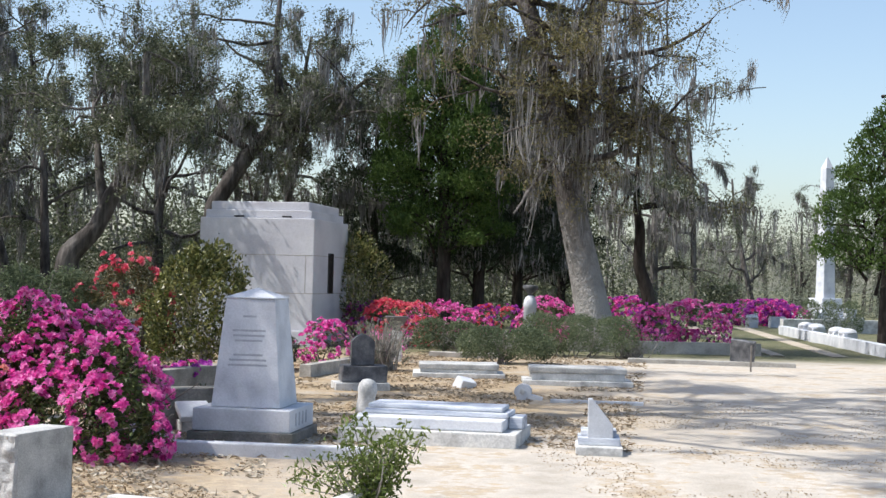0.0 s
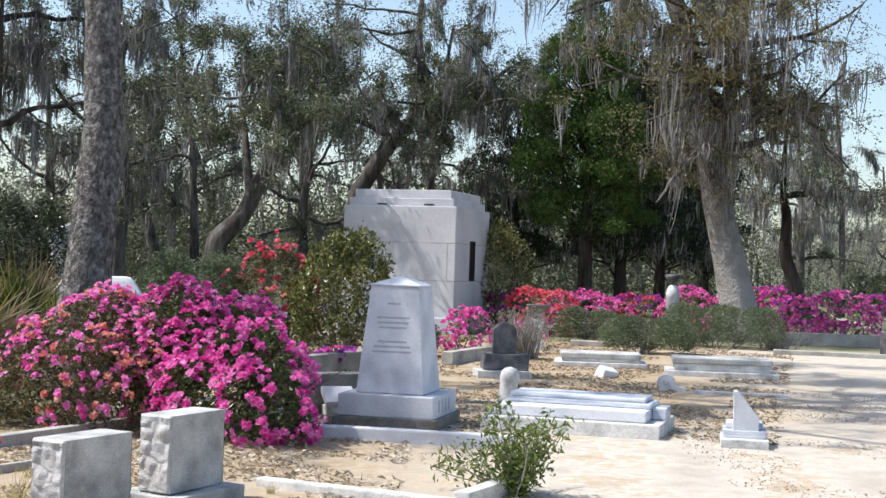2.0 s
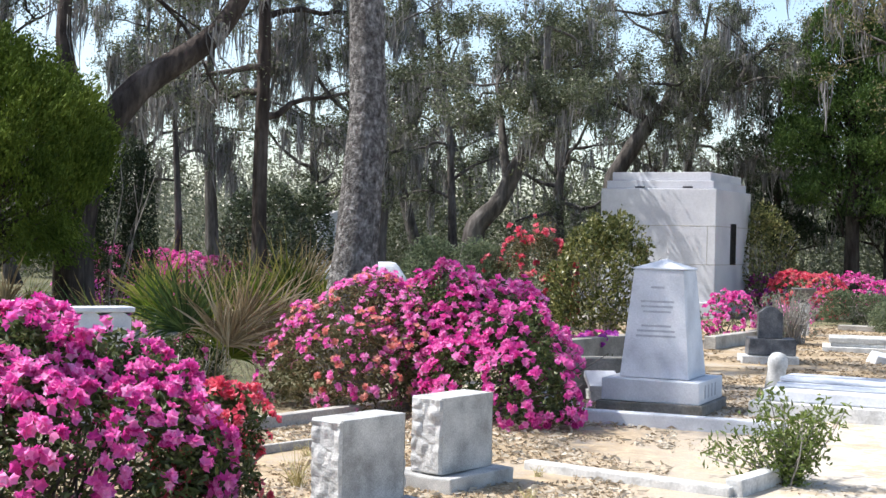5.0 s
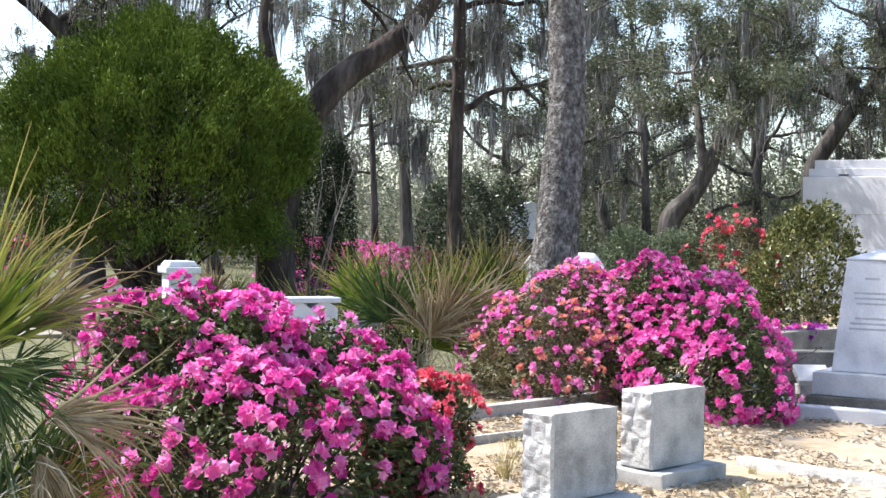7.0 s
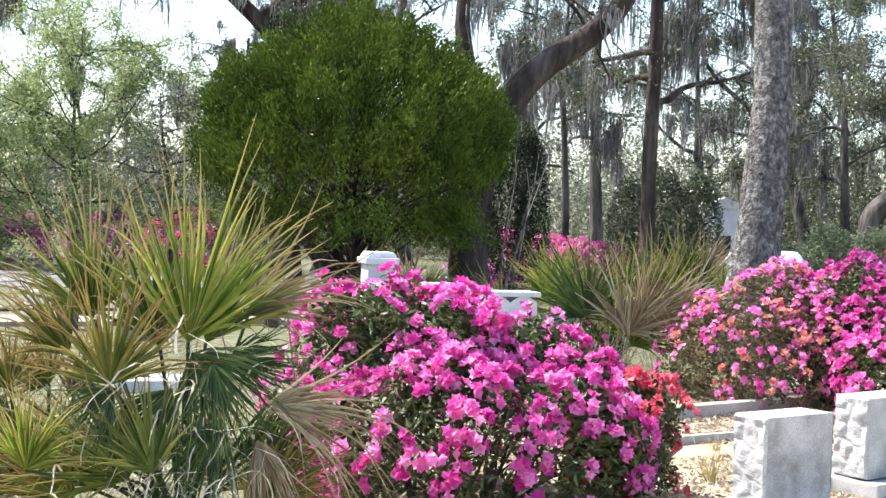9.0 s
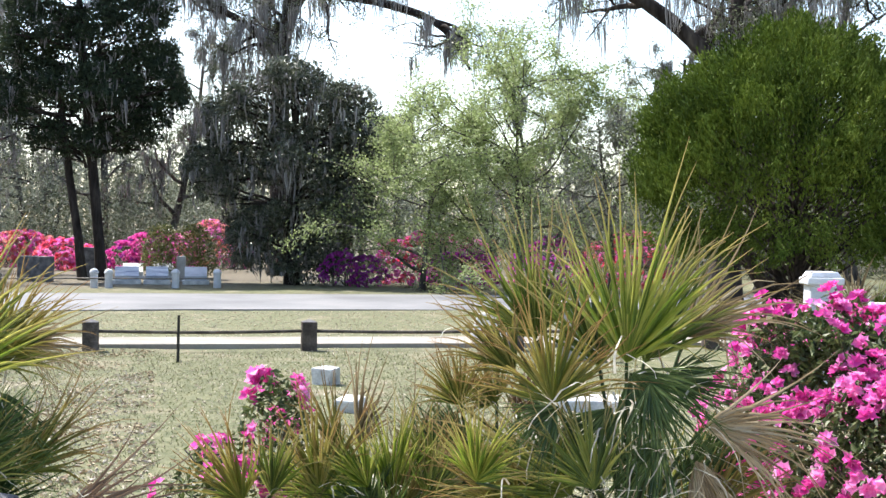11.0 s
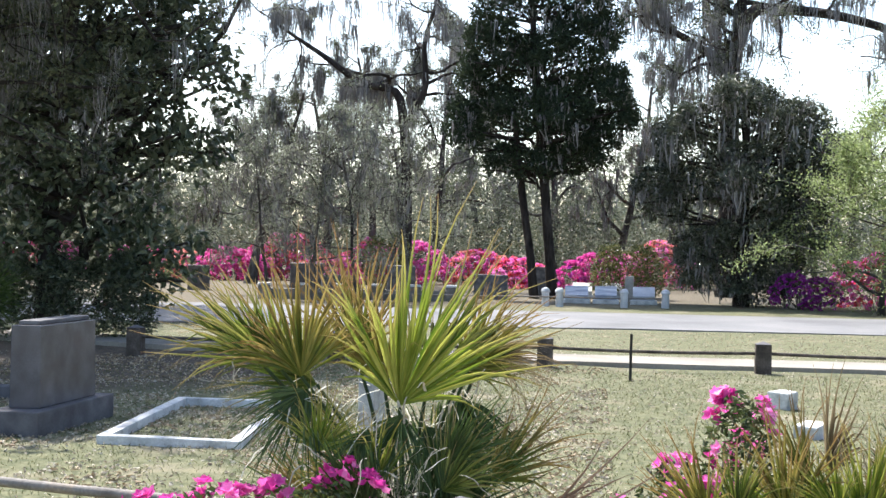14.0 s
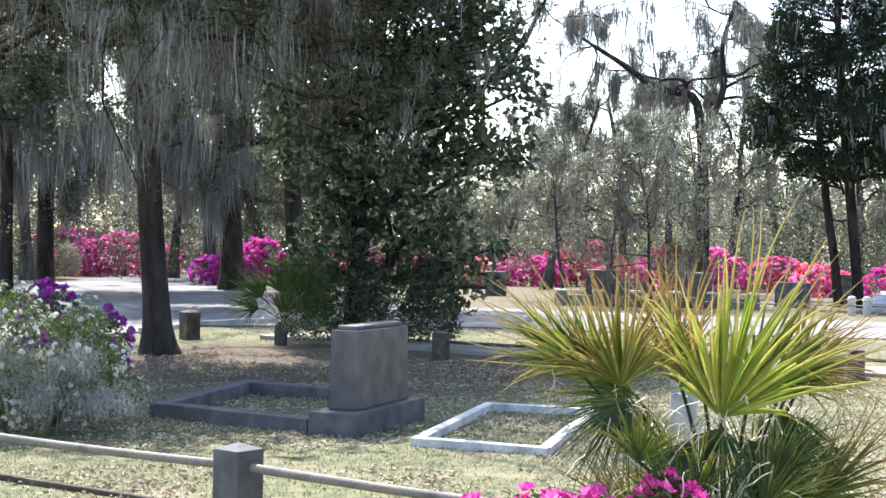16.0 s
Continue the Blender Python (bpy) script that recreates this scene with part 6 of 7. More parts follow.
# live oaks, built once and repeated through the wood behind
oak_a = put(oak("live_oak", 121, "spreading live oak heavy with grey moss", 10, 0.30, 0.28, 10, 4.6, 0.35, (0.1, 0.05), leaf=8500, leaf_size=0.145, moss=3400, sub=4, twigs=3, moss_w=0.018), 19.0, 44.0, 20)
oak_b = put(oak("live_oak", 122, "tall live oak draped with grey moss", 12, 0.24, 0.3, 12, 3.4, 0.45, (0.03, 0.0), leaf=7500, leaf_size=0.145, moss=4200, moss_len=(0.5, 1.8), twigs=3, moss_w=0.018), 25.6, 42.0, 0)
oak_c = put(oak("live_oak", 123, "crooked live oak with long moss curtains", 11, 0.28, 0.22, 10, 4.2, 0.3, (-0.15, 0.1), leaf=6000, leaf_size=0.14, moss=5400, moss_len=(0.5, 1.9), twigs=3, moss_w=0.018), 17.0, 50.0, 50)
spots = [(11.2, 47, 0, 0.85), (15.8, 45, 1, 0.85), (7.3, 47, 2, 0.8), (6.2, 52, 1, 0.9), (11.5, 56, 1, 0.85), (21.8, 54, 0, 0.9), (29.0, 48, 1, 0.85), (33.5, 46, 2, 0.8), (37.5, 56, 2, 0.8), (-9.0, 56, 0, 0.75), (-13.0, 74, 2, 0.75), (-16.5, 90, 0, 0.85), (-20, 84, 2, 0.9),
         (41.0, 62, 0, 0.8), (14.5, 66, 2, 1.0), (2.5, 62, 2, 0.9), (-4.8, 64, 1, 0.85),
         (73.5, 58, 0, 0.8), (61.5, 60, 2, 0.8), (52.0, 62, 0, 0.7), (46.5, 64, 2, 0.75), (78.5, 62, 2, 0.55), (82.5, 58, 1, 0.68), (91.8, 60, 1, 0.9), (93.5, 74, 0, 0.9), (98.5, 62, 0, 1.0), (86.0, 70, 2, 0.9), (66.8, 66, 2, 0.8), (59.0, 58, 1, 0.75), (71.5, 54, 1, 0.75), (76.5, 52, 2, 0.7), (37.0, 38, 2, 0.9), (41.3, 52, 2, 0.75), (64.0, 62, 0, 0.8), (69.0, 60, 1, 0.85), (75.5, 66, 0, 0.85), (80.5, 68, 2, 0.55), (84.5, 62, 0, 0.8), (56.0, 66, 0, 0.8), (89.0, 66, 2, 0.9), (96.0, 70, 1, 0.9), (97.5, 55, 1, 1.0), (100.5, 58, 0, 1.0), (91.0, 88, 0, 1.0), (85.5, 57, 1, 0.9), (99.6, 46, 2, 1.05), (90.3, 56, 0, 1.0), (102.0, 38, 1, 1.0), (88.0, 60, 2, 1.0)]
rnd = random.Random(7)
for b, d, k, s in spots:
    put(copy_thing((oak_a, oak_b, oak_c)[k], Matrix()), b, d, rnd.uniform(0, 360), s * rnd.uniform(0.95, 1.05))
put(lobed_tree("magnolia_tree", 132, "glossy dark-leaved magnolia with low branches", [(0, 5.8, 0, 1.2, 0.9), (-1.2, 4.8, 0, 1.0, 0.9), (1.1, 5.5, 0.2, 0.9, 0.8), (1.7, 4.3, 0, 0.8, 0.7), (0.4, 4.0, -0.2, 1.2, 0.9), (-1.3, 3.2, 0, 0.9, 0.8), (1.4, 3.0, 0, 0.8, 0.6), (0.2, 2.4, 0, 1.1, 0.7), (-0.8, 1.5, 0, 0.9, 0.7), (0.9, 1.3, 0, 1.0, 0.7), (2.2, 6.5, 0, 0.7, 0.4), (1.0, 7.3, 0, 1.3, 0.8), (-0.6, 7.4, 0, 1.2, 0.8), (0.4, 8.8, 0, 1.8, 0.9), (-0.4, 10, 0, 1.3, 0.8),
                # rear and high lobes, hidden or above view, added to shade the lawn
                (0, 4.5, 1.5, 1.3, 0.8), (0.5, 6, 1.8, 1.4, 0.9), (-0.6, 7.5, 2.4, 1.5, 0.9), (0.0, 8.8, 3.0, 1.2, 0.7), (-0.8, 10.2, 3.4, 1.9, 0.9), (1.0, 11.2, 2.0, 1.6, 0.6), (0.4, 11.4, 4.6, 2.0, 0.8), (-2.2, 10.8, 1.5, 1.8, 0.8), (2.2, 11.2, 3.6, 1.4, 0.6)],
               LEAF_DARK, 27000, 0.18, [[(-0.6, -0.1, 0.16), (-0.5, 2, 0.13), (-0.2, 5, 0.09), (0, 7.5, 0.04)], [(-0.5, 1.5, 0.08), (0.8, 3.4, 0.06), (2.2, 5.0, 0.04), (2.9, 6.5, 0.02)]], category="magnolia", rise=0.0, aspect=0.55), 83.3, 23.0, 83)
put(lobed_tree("evergreen_oak", 133, "dense dark evergreen tree with drooping mossy boughs", [(0, 5.5, 0, 1.2, 0.9), (-1.4, 4.7, 0, 1.1, 0.9), (1.3, 4.9, 0, 1.2, 0.9), (-2.1, 3.2, 0, 0.9, 0.9), (2.3, 3.7, 0, 1.1, 1.0), (0, 3.5, 0, 1.5, 1.0), (1.1, 2.2, 0, 1.4, 0.9), (-0.6, 1.2, 0, 1.2, 1.0), (0.4, 0.9, 0, 1.3, 0.9)],
               LEAF_GREYDARK, 34000, 0.13, [[(0, -0.1, 0.25), (0, 3, 0.18), (0.1, 5.5, 0.06)]], category="tree", rise=-0.3, moss=2100, aspect=0.5), 56.4, 39.5, 56)
put(oak("spring_tree", 134, "young tree with fresh light-green leaves", 5.7, 0.10, 0.12, 22, 4.4, 0.4, (0, 0), LEAF_SPRING, BARK_OAK, 26000, 0.12, 0, category="tree"), 47.0, 37.0)
put(oak("grey_sapling", 140, "grey-green young tree with thin mossy twigs", 5.0, 0.08, 0.12, 16, 3.2, 0.4, (0, 0), LEAF_GREY, BARK_OAK, 12000, 0.11, 1200, (0.3, 0.9), category="tree"), 43.2, 38.5)
put(oak("spring_tree", 135, "young tree with fresh light-green leaves", 4.2, 0.09, 0.12, 17, 3.4, 0.3, (0, 0), LEAF_SPRING, BARK_OAK, 15000, 0.12, 0, category="tree"), 51.0, 36.5)
for b, d, s in ((73.9, 38, 136), (72.2, 38, 137), (69.9, 40, 138), (75.8, 42, 139)):
    put(oak("grey_sapling", s, "thin grey-green sapling with sparse mossy twigs", 5.2, 0.06, 0.2, 12, 1.9, 0.5, (0, 0), LEAF_GREY, BARK_OAK, 4000, 0.10, 1500, (0.3, 0.9), category="tree"), b, d)


# woods beyond
def woods(name, b0, b1, d0, d1, count, seed, label, top=(5, 10), mat=LEAF_OAK, k=230, size=0.36):
    rng = np.random.default_rng(seed)
    P, M, T = [], [], []
    for _ in range(count):
        b, d = rng.uniform(b0, b1), rng.uniform(d0, d1)
        x, y = at(b, d)
        h = rng.uniform(*top)
        c = np.array([x, y, 0.0])
        pts, rad = grow(rng, c, (rng.normal() * 0.1, rng.normal() * 0.1, 1), h * 0.8, 0.16, 0.05, 5, 0.08)
        T.append((pts, rad, 2))
        u = unit(rng.normal(size=(k, 3))) * rng.uniform(0.3, 1, (k, 1)) * (3.0, 3.0, h * 0.5)
        P.append(c + (0, 0, h * 0.5) + u)
        m = 70
        u = unit(rng.normal(size=(m, 3))) * rng.uniform(0.4, 1, (m, 1)) * (2.6, 2.6, h * 0.34)
        M.append(c + (0, 0, h * 0.62) + u)
    t = thing(name, label, "woods", kind="stuff")
    V, F = tubes(T)
    part("trunks", mesh_of("trunks", V, F, BARK_OAK), BARK_OAK, t)
    V, F = leaves(np.concatenate(P), rng, size, 0.5)
    part("foliage", mesh_of("foliage", V, F, mat), mat, t)
    V, F = moss_beards(np.concatenate(M)[::8], rng, (0.4, 1.8), 0.03, 5)
    part("moss", mesh_of("moss", V, F, MOSS), MOSS, t)


woods("far_woods", -26, -8, 85, 120, 70, 7, "distant pale grey woods beyond the lane", (5, 8.5), LEAF_GREY, 700, 0.19)
woods("far_woods", -8, 44, 75, 120, 160, 5, "distant mossy oak woods")
woods("far_woods", 44, 112, 75, 125, 210, 6, "distant mossy oak woods")


# undergrowth that closes the view at eye height
def undergrowth(b0, b1, d, count, seed, mat, label, h=(0.8, 1.8), leaf_size=0.16):
    rng = np.random.default_rng(seed)
    P = []
    for _ in range(count):
        x, y = at(rng.uniform(b0, b1), d + rng.uniform(-3, 4))
        hh = rng.uniform(*h)
        k = 260
        u = unit(rng.normal(size=(k, 3))) * rng.uniform(0.5, 1, (k, 1)) ** 0.5 * (rng.uniform(0.9, 1.7), 1.0, hh * 0.5)
        P.append(np.array([x, y, hh * 0.48]) + u)
    C = np.concatenate(P)
    C = C[C[:, 2] > 0.02]
    V, F = leaves(C, rng, leaf_size * 0.75, 0.45)
    t = thing("undergrowth", label, "shrubs", kind="stuff")
    part("leaves", mesh_of("leaves", V, F, mat), mat, t)


undergrowth(-12, 34, 52, 120, 51, LEAF_OAK, "dim undergrowth below the oaks", (1.0, 3.4))
undergrowth(-22, -9, 78, 40, 52, LEAF_GREY, "pale scrub by the far lane", (1.0, 2.4))
undergrowth(32, 60, 52, 90, 53, LEAF_OAK, "scrub across the road", (1.2, 3.6))
undergrowth(58, 104, 60, 150, 54, LEAF_OAK, "scrub across the road", (1.2, 4.2))
undergrowth(-6, 19, 63, 150, 55, LEAF_OAK, "dim scrub far under the oaks", (3.5, 7.5), 0.26)
undergrowth(18, 42, 63, 150, 60, LEAF_GREY, "grey scrub far under the oaks", (3.5, 7.5), 0.26)
undergrowth(40, 72, 62, 120, 56, LEAF_GREY, "grey scrub far across the road", (2.5, 5.5), 0.22)
undergrowth(84, 104, 58, 60, 59, LEAF_OAK, "dim scrub beyond the avenue", (3.0, 7.0), 0.20)
undergrowth(54, 104, 68, 190, 58, LEAF_GREY, "tall grey scrub far across the road", (4.5, 8.5), 0.30)
undergrowth(70, 104, 74, 120, 57, LEAF_GREY, "grey scrub far across the road", (2.5, 6.0), 0.24)


# ---- shrubs among the graves ----
LEAF_CAMELLIA = surface("camellia_leaves", [(0.035, 0.05, 0.012), (0.12, 0.135, 0.035), (0.33, 0.31, 0.12)], 2, 0.38, 0, 20, 0.1, island=0.8, thin=0.2)
LEAF_OLIVE = surface("olive_shrub_leaves", [(0.06, 0.085, 0.045), (0.13, 0.165, 0.09), (0.25, 0.29, 0.165)], 2, 0.6, 0, 20, 0.1, island=0.6, thin=0.35)
LEAF_YOUNG = surface("young_shrub_leaves", [(0.06, 0.09, 0.02), (0.14, 0.19, 0.045), (0.26, 0.31, 0.10)], 2, 0.4, 0, 20, 0.1, island=0.6, thin=0.35)
TWIG_GREY = surface("grey_twigs", [(0.14, 0.125, 0.115), (0.24, 0.22, 0.20), (0.34, 0.32, 0.30)], 4, 0.9, 0.2, 30, 0.2)


def shrub(b, d, w, h, mat, count, size, seed, label, lean=0.0, twig=0, name="shrub", category="shrub"):
    """A leafy or twiggy mound."""
    rng = np.random.default_rng(seed)
    x, y = at(b, d)
    t = thing(name, label, category, x, y, 0, b)
    k = max(2, round(w / 0.8))
    lobes = [((i + 0.5) * w / k - w / 2, rng.uniform(-0.2, 0.2), h * 0.42, w / k * 0.75, w * 0.35, h * rng.uniform(0.45, 0.6)) for i in range(k)]
    br = []
    for _ in range(10 + twig):
        a = rng.uniform(0, 6.28)
        br.append(grow(rng, (rng.normal() * w * 0.12, rng.normal() * w * 0.08, -0.05), (math.cos(a) * w * 0.4, math.sin(a) * w * 0.3, h), h * rng.uniform(0.7, 1.1), 0.012 + 0.004 * h, 0.004, 6, 0.16) + (2,))
    V, F = tubes(br)
    tagged(part("branchwork", mesh_of("branchwork", V, F, TWIG_GREY), TWIG_GREY, t), kind="stuff")
    if count:
        A, _ = bush_surface(rng, lobes, count, 0.25)
        C, _ = bush_surface(rng, lobes, count // 2, 0.8)
        V, F = leaves(np.concatenate([A, C]), rng, size)
        tagged(part("leaves", mesh_of("leaves", V, F, mat), mat, t), kind="stuff")
    return t


shrub(15.6, 25.0, 1.7, 1.9, LEAF_OLIVE, 7000, 0.07, 203, "soft grey-green shrub behind azaleas")
shrub(-0.7, 31.5, 1.3, 0.8, LEAF_OLIVE, 4500, 0.06, 204, "low olive-green shrub behind ledger tombs")
shrub(-3.2, 27.6, 1.6, 0.82, LEAF_OLIVE, 7500, 0.055, 205, "low dark olive shrub behind ledger tomb")
shrub(-6.1, 31.0, 2.4, 1.05, LEAF_OLIVE, 11000, 0.055, 206, "spreading olive shrub at the oak's foot")
shrub(1.95, 24.6, 0.95, 0.95, LEAF_GREY, 700, 0.05, 207, "grey twiggy shrub beside the ledger", twig=90)
shrub(-8.3, 31.0, 1.2, 0.6, LEAF_OLIVE, 300, 0.05, 208, "dry twiggy weeds by the kerb", twig=60)
shrub(6.6, 24.5, 0.9, 0.75, LEAF_DARK, 1800, 0.06, 209, "dark low shrub under the magenta azalea")
shrub(61.0, 43.0, 1.9, 1.75, LEAF_CAMELLIA, 3500, 0.10, 210, "yellow-green shrub beside the grave plot")
shrub(70.9, 46.0, 1.4, 2.0, LEAF_CAMELLIA, 2500, 0.10, 211, "yellowish camellia across the road", name="camellia", category="camellia")
shrub(96.8, 57.0, 2.4, 1.6, LEAF_GREY, 3500, 0.10, 212, "pale grey-green bush by the far road")
shrub(-11.6, 66.0, 1.7, 2.0, LEAF_DARK, 2500, 0.14, 213, "dark clipped round bush by the lane")
shrub(23.0, 33.0, 2.4, 3.0, LEAF_DARK, 7000, 0.12, 214, "large dark evergreen shrub below mossy oaks")
shrub(29.6, 24.6, 1.3, 3.4, LEAF_CEDAR_DARK, 15000, 0.06, 215, "narrow dark evergreen beside the dome cedar")
shrub(84.0, 22.6, 2.6, 1.35, LEAF_DARK, 8000, 0.09, 216, "dense dark shrub under the magnolia")
shrub(-16.0, 55.0, 2.2, 1.3, LEAF_OLIVE, 2500, 0.10, 217, "low green bush among white kerbs")


def camellia(b, d, w, h, count, seed, label):
    """A rounded evergreen shrub, leafy to the ground."""
    rng = np.random.default_rng(seed)
    x, y = at(b, d)
    t = thing("camellia", label, "camellia", x, y, 0, b)
    lobes = [(0, 0, h * 0.50, w * 0.46, w * 0.42, h * 0.50), (-w * 0.2, -0.1, h * 0.40, w * 0.33, w * 0.34, h * 0.44), (w * 0.22, -0.1, h * 0.38, w * 0.32, w * 0.34, h * 0.42), (w * 0.05, -w * 0.2, h * 0.32, w * 0.36, w * 0.3, h * 0.36)]
    br = []
    for _ in range(16):
        a = rng.uniform(0, 6.28)
        br.append(grow(rng, (rng.normal() * 0.1, rng.normal() * 0.1, -0.05), (math.cos(a) * w * 0.3, math.sin(a) * w * 0.3, h), h * rng.uniform(0.6, 0.9), 0.022, 0.006, 6, 0.14) + (2,))
    V, F = tubes(br)
    tagged(part("branchwork", mesh_of("branchwork", V, F, TWIG_GREY), TWIG_GREY, t), kind="stuff")
    A, N = bush_surface(rng, lobes, count, 0.22, 0.30)
    C, M = bush_surface(rng, lobes, count // 2, 0.7, 0.1)
    V, F = leaves(np.concatenate([A, C]), rng, 0.085, 0.5, axis=np.concatenate([N, M]) * 0.5 + (0, 0, 0.3) + rng.normal(size=(len(A) + len(C), 3)) * 0.5)
    tagged(part("leaves", mesh_of("leaves", V, F, LEAF_CAMELLIA), LEAF_CAMELLIA, t), kind="stuff")


camellia(9.35, 24.0, 1.85, 2.12, 17000, 201, "rounded camellia shrub with yellowish glossy leaves")
camellia(2.95, 35.4, 1.5, 2.7, 9000, 202, "dark camellia shrub beside the mausoleum")


def young_shrub():
    rng = np.random.default_rng(230)
    x, y = at(1.4, 9.85)
    t = thing("young_shrub", "young shrub with pale stems and fresh green leaves in sand", "shrub", x, y, 0, 0)
    br, tips = [], []
    for k in range(34):
        a = rng.uniform(0, 6.28)
        sp = rng.uniform(0.15, 0.85) if k > 5 else 1.6
        if k <= 5:
            a = math.pi + rng.normal() * 0.35
        p, r = grow(rng, (rng.normal() * 0.04, rng.normal() * 0.04, -0.04), (math.cos(a) * sp, math.sin(a) * sp, 1.0), rng.uniform(0.35, 0.72), 0.007, 0.003, 7, 0.10, 0.3)
        br.append((p, r, 2))
        for q in (1, 2, 3, 4, 5, 6):
            tips.append(p[q] + rng.normal(size=(9 if q < 6 else 12, 3)) * (0.05 if q < 5 else 0.04))
    V, F = tubes(br)
    tagged(part("branchwork", mesh_of("branchwork", V, F, TWIG_GREY), TWIG_GREY, t), kind="stuff")
    V, F = leaves(np.concatenate(tips), rng, 0.062, 0.34, 0.5)
    tagged(part("leaves", mesh_of("leaves", V, F, LEAF_YOUNG), LEAF_YOUNG, t), kind="stuff")


young_shrub()

# white-flowered bush and purple azalea near the rail
azalea(*at(97.8, 12.3), [(-0.4, 0, 0.5, 0.7, 0.7, 0.75), (0.35, 0.1, 0.42, 0.55, 0.6, 0.62), (-0.9, 0, 0.6, 0.6, 0.6, 0.8)], [(WHITE_BLOOM, 1.0)], 241, "arching bush with small white flowers beside the rail", 4200, 0.032, 9000, 0.05, 97.8, name="white_flowered_bush", leaf_mat=LEAF_YOUNG, cover=0.6, category="bush", petals=5)
azalea(*at(96.2, 14.6), [(-0.2, 0, 0.5, 0.42, 0.4, 0.55), (0.25, 0, 0.48, 0.36, 0.35, 0.40)], [(PURPLE, 1.0)], 242, "dark purple azalea behind the white-flowered bush", 1100, 0.075, 2200, 0.05, 95.2)


# lighter copy of the hanging moss, with sunlight put into its colour
MOSS_PALE = surface("pale_sunlit_moss", [(0.30, 0.30, 0.28), (0.44, 0.44, 0.42), (0.58, 0.58, 0.56)], 3, 0.95, 0, 20, 0.1, island=0.6, thin=0.3, spec=0.1)


def moss_heap(b, d, w, h, seed, label):
    rng = np.random.default_rng(seed)
    x, y = at(b, d)
    t = thing("mossy_bush", label, "bush", x, y, 0, b)
    br = []
    for _ in range(30):
        br.append(grow(rng, (rng.normal() * 0.15, rng.normal() * 0.15, -0.03), (rng.normal() * w, rng.normal() * 0.5, h * 1.2), h * rng.uniform(0.8, 1.3), 0.005, 0.002, 8, 0.2, -1.4) + (2,))
    V, F = tubes(br)
    tagged(part("branchwork", mesh_of("branchwork", V, F, TWIG_GREY), TWIG_GREY, t), kind="stuff")
    P = points_on(rng, br, (2,), 110)
    P = P[P[:, 2] > h * 0.35]
    V, F = moss_beards(P + rng.normal(size=P.shape) * 0.05, rng, (0.05, 0.24), 0.0028, 7)
    tagged(part("moss", mesh_of("moss", V, F, MOSS_PALE), MOSS_PALE, t, "pale grey hanging moss"), kind="stuff")
    V, F = leaves(P + rng.normal(size=P.shape) * 0.10, rng, 0.035)
    tagged(part("leaves", mesh_of("leaves", V, F, LEAF_GREY), LEAF_GREY, t), kind="stuff")


moss_heap(97.3, 12.2, 0.28, 0.80, 243, "low bush smothered in grey moss beside the rail")

# ---- stones behind the azaleas ----


def twin_arch_stone(b, d, w, h, turn, label):
    x, y = at(b, d)
    t = thing("arched_headstone", label, "gravestone", x, y, 0, turn, "white headstones")
    part("base", block(w + 0.16, 0.34, 0.22, -0.03, 0, 0, 0.015), MARBLE_OLD, t)
    bm = bmesh.new()
    n = 18
    prof = [(-w / 2, 0.19)] + [(-w / 2 + w * k / n, h - 0.07 + 0.06 * abs(math.sin(2 * math.pi * k / n))) for k in range(n + 1)] + [(w / 2, 0.19)]
    fr = [bm.verts.new((px, -0.10, pz)) for px, pz in prof]
    bk = [bm.verts.new((px, 0.10, pz)) for px, pz in prof]
    bm.faces.new(fr)
    bm.faces.new(bk[::-1])
    for k in range(len(prof)):
        j = (k + 1) % len(prof)
        bm.faces.new((fr[j], fr[k], bk[k], bk[j]))
    bmesh.ops.recalc_face_normals(bm, faces=list(bm.faces))
    part("tablet", bm, MARBLE, t)
    part("top_moulding", block(w + 0.05, 0.25, 0.045, h - 0.02, 0, 0, 0.012), MARBLE, t)
    for s in (-1, 1):
        part("panel", block(w * 0.36, 0.02, h * 0.45, h * 0.40, s * w * 0.24, -0.105, 0.008), MARBLE_OLD, t, "raised carved panel")


twin_arch_stone(29.75, 12.0, 0.50, 0.97, 52, "white marble headstone with twin arched top behind azalea")
twin_arch_stone(32.2, 12.6, 0.34, 0.99, 50, "smaller white marble headstone behind azalea")
pillar = thing("capped_pillar", "square white marble pillar with moulded cap", "gravestone", *at(34.95, 15.0), 0, 50)
part("shaft", block(0.30, 0.30, 1.12, -0.04, 0, 0, 0.012), MARBLE, pillar)
part("cap", block(0.38, 0.38, 0.07, 1.083, 0, 0, 0.015), MARBLE, pillar)
part("cap_top", block(0.34, 0.34, 0.06, 1.156, 0, 0, 0.015, 0.8), MARBLE, pillar)
chest = thing("chest_tomb", "grey marble chest tomb with rounded lid behind trunk", "tomb", *at(19.2, 17.6), 0, 20)
part("body", block(0.88, 0.6, 1.14, -0.04, 0, 0, 0.02), MARBLE_OLD, chest)
part("lid", block(1.12, 0.76, 0.24, 1.103, 0, 0, 0.06, 0.72), MARBLE, chest)
shed = thing("white_vault", "small white gabled vault among far trees", "building", *at(20.7, 38.0), 0, 30)
part("wall", block(1.7, 2.2, 2.5, -0.05, 0, 0, 0.02), MARBLE, shed)
rf = bmesh.new()
vs = [rf.verts.new(v) for v in ((-1.0, -1.25, 2.453), (1.0, -1.25, 2.453), (0, -1.25, 2.75), (-1.0, 1.25, 2.453), (1.0, 1.25, 2.453), (0, 1.25, 2.75))]
for f in ((0, 1, 2), (3, 5, 4), (0, 2, 5, 3), (1, 4, 5, 2), (0, 3, 4, 1)):
    rf.faces.new([vs[k] for k in f])
part("roof", rf, MARBLE_OLD, shed)
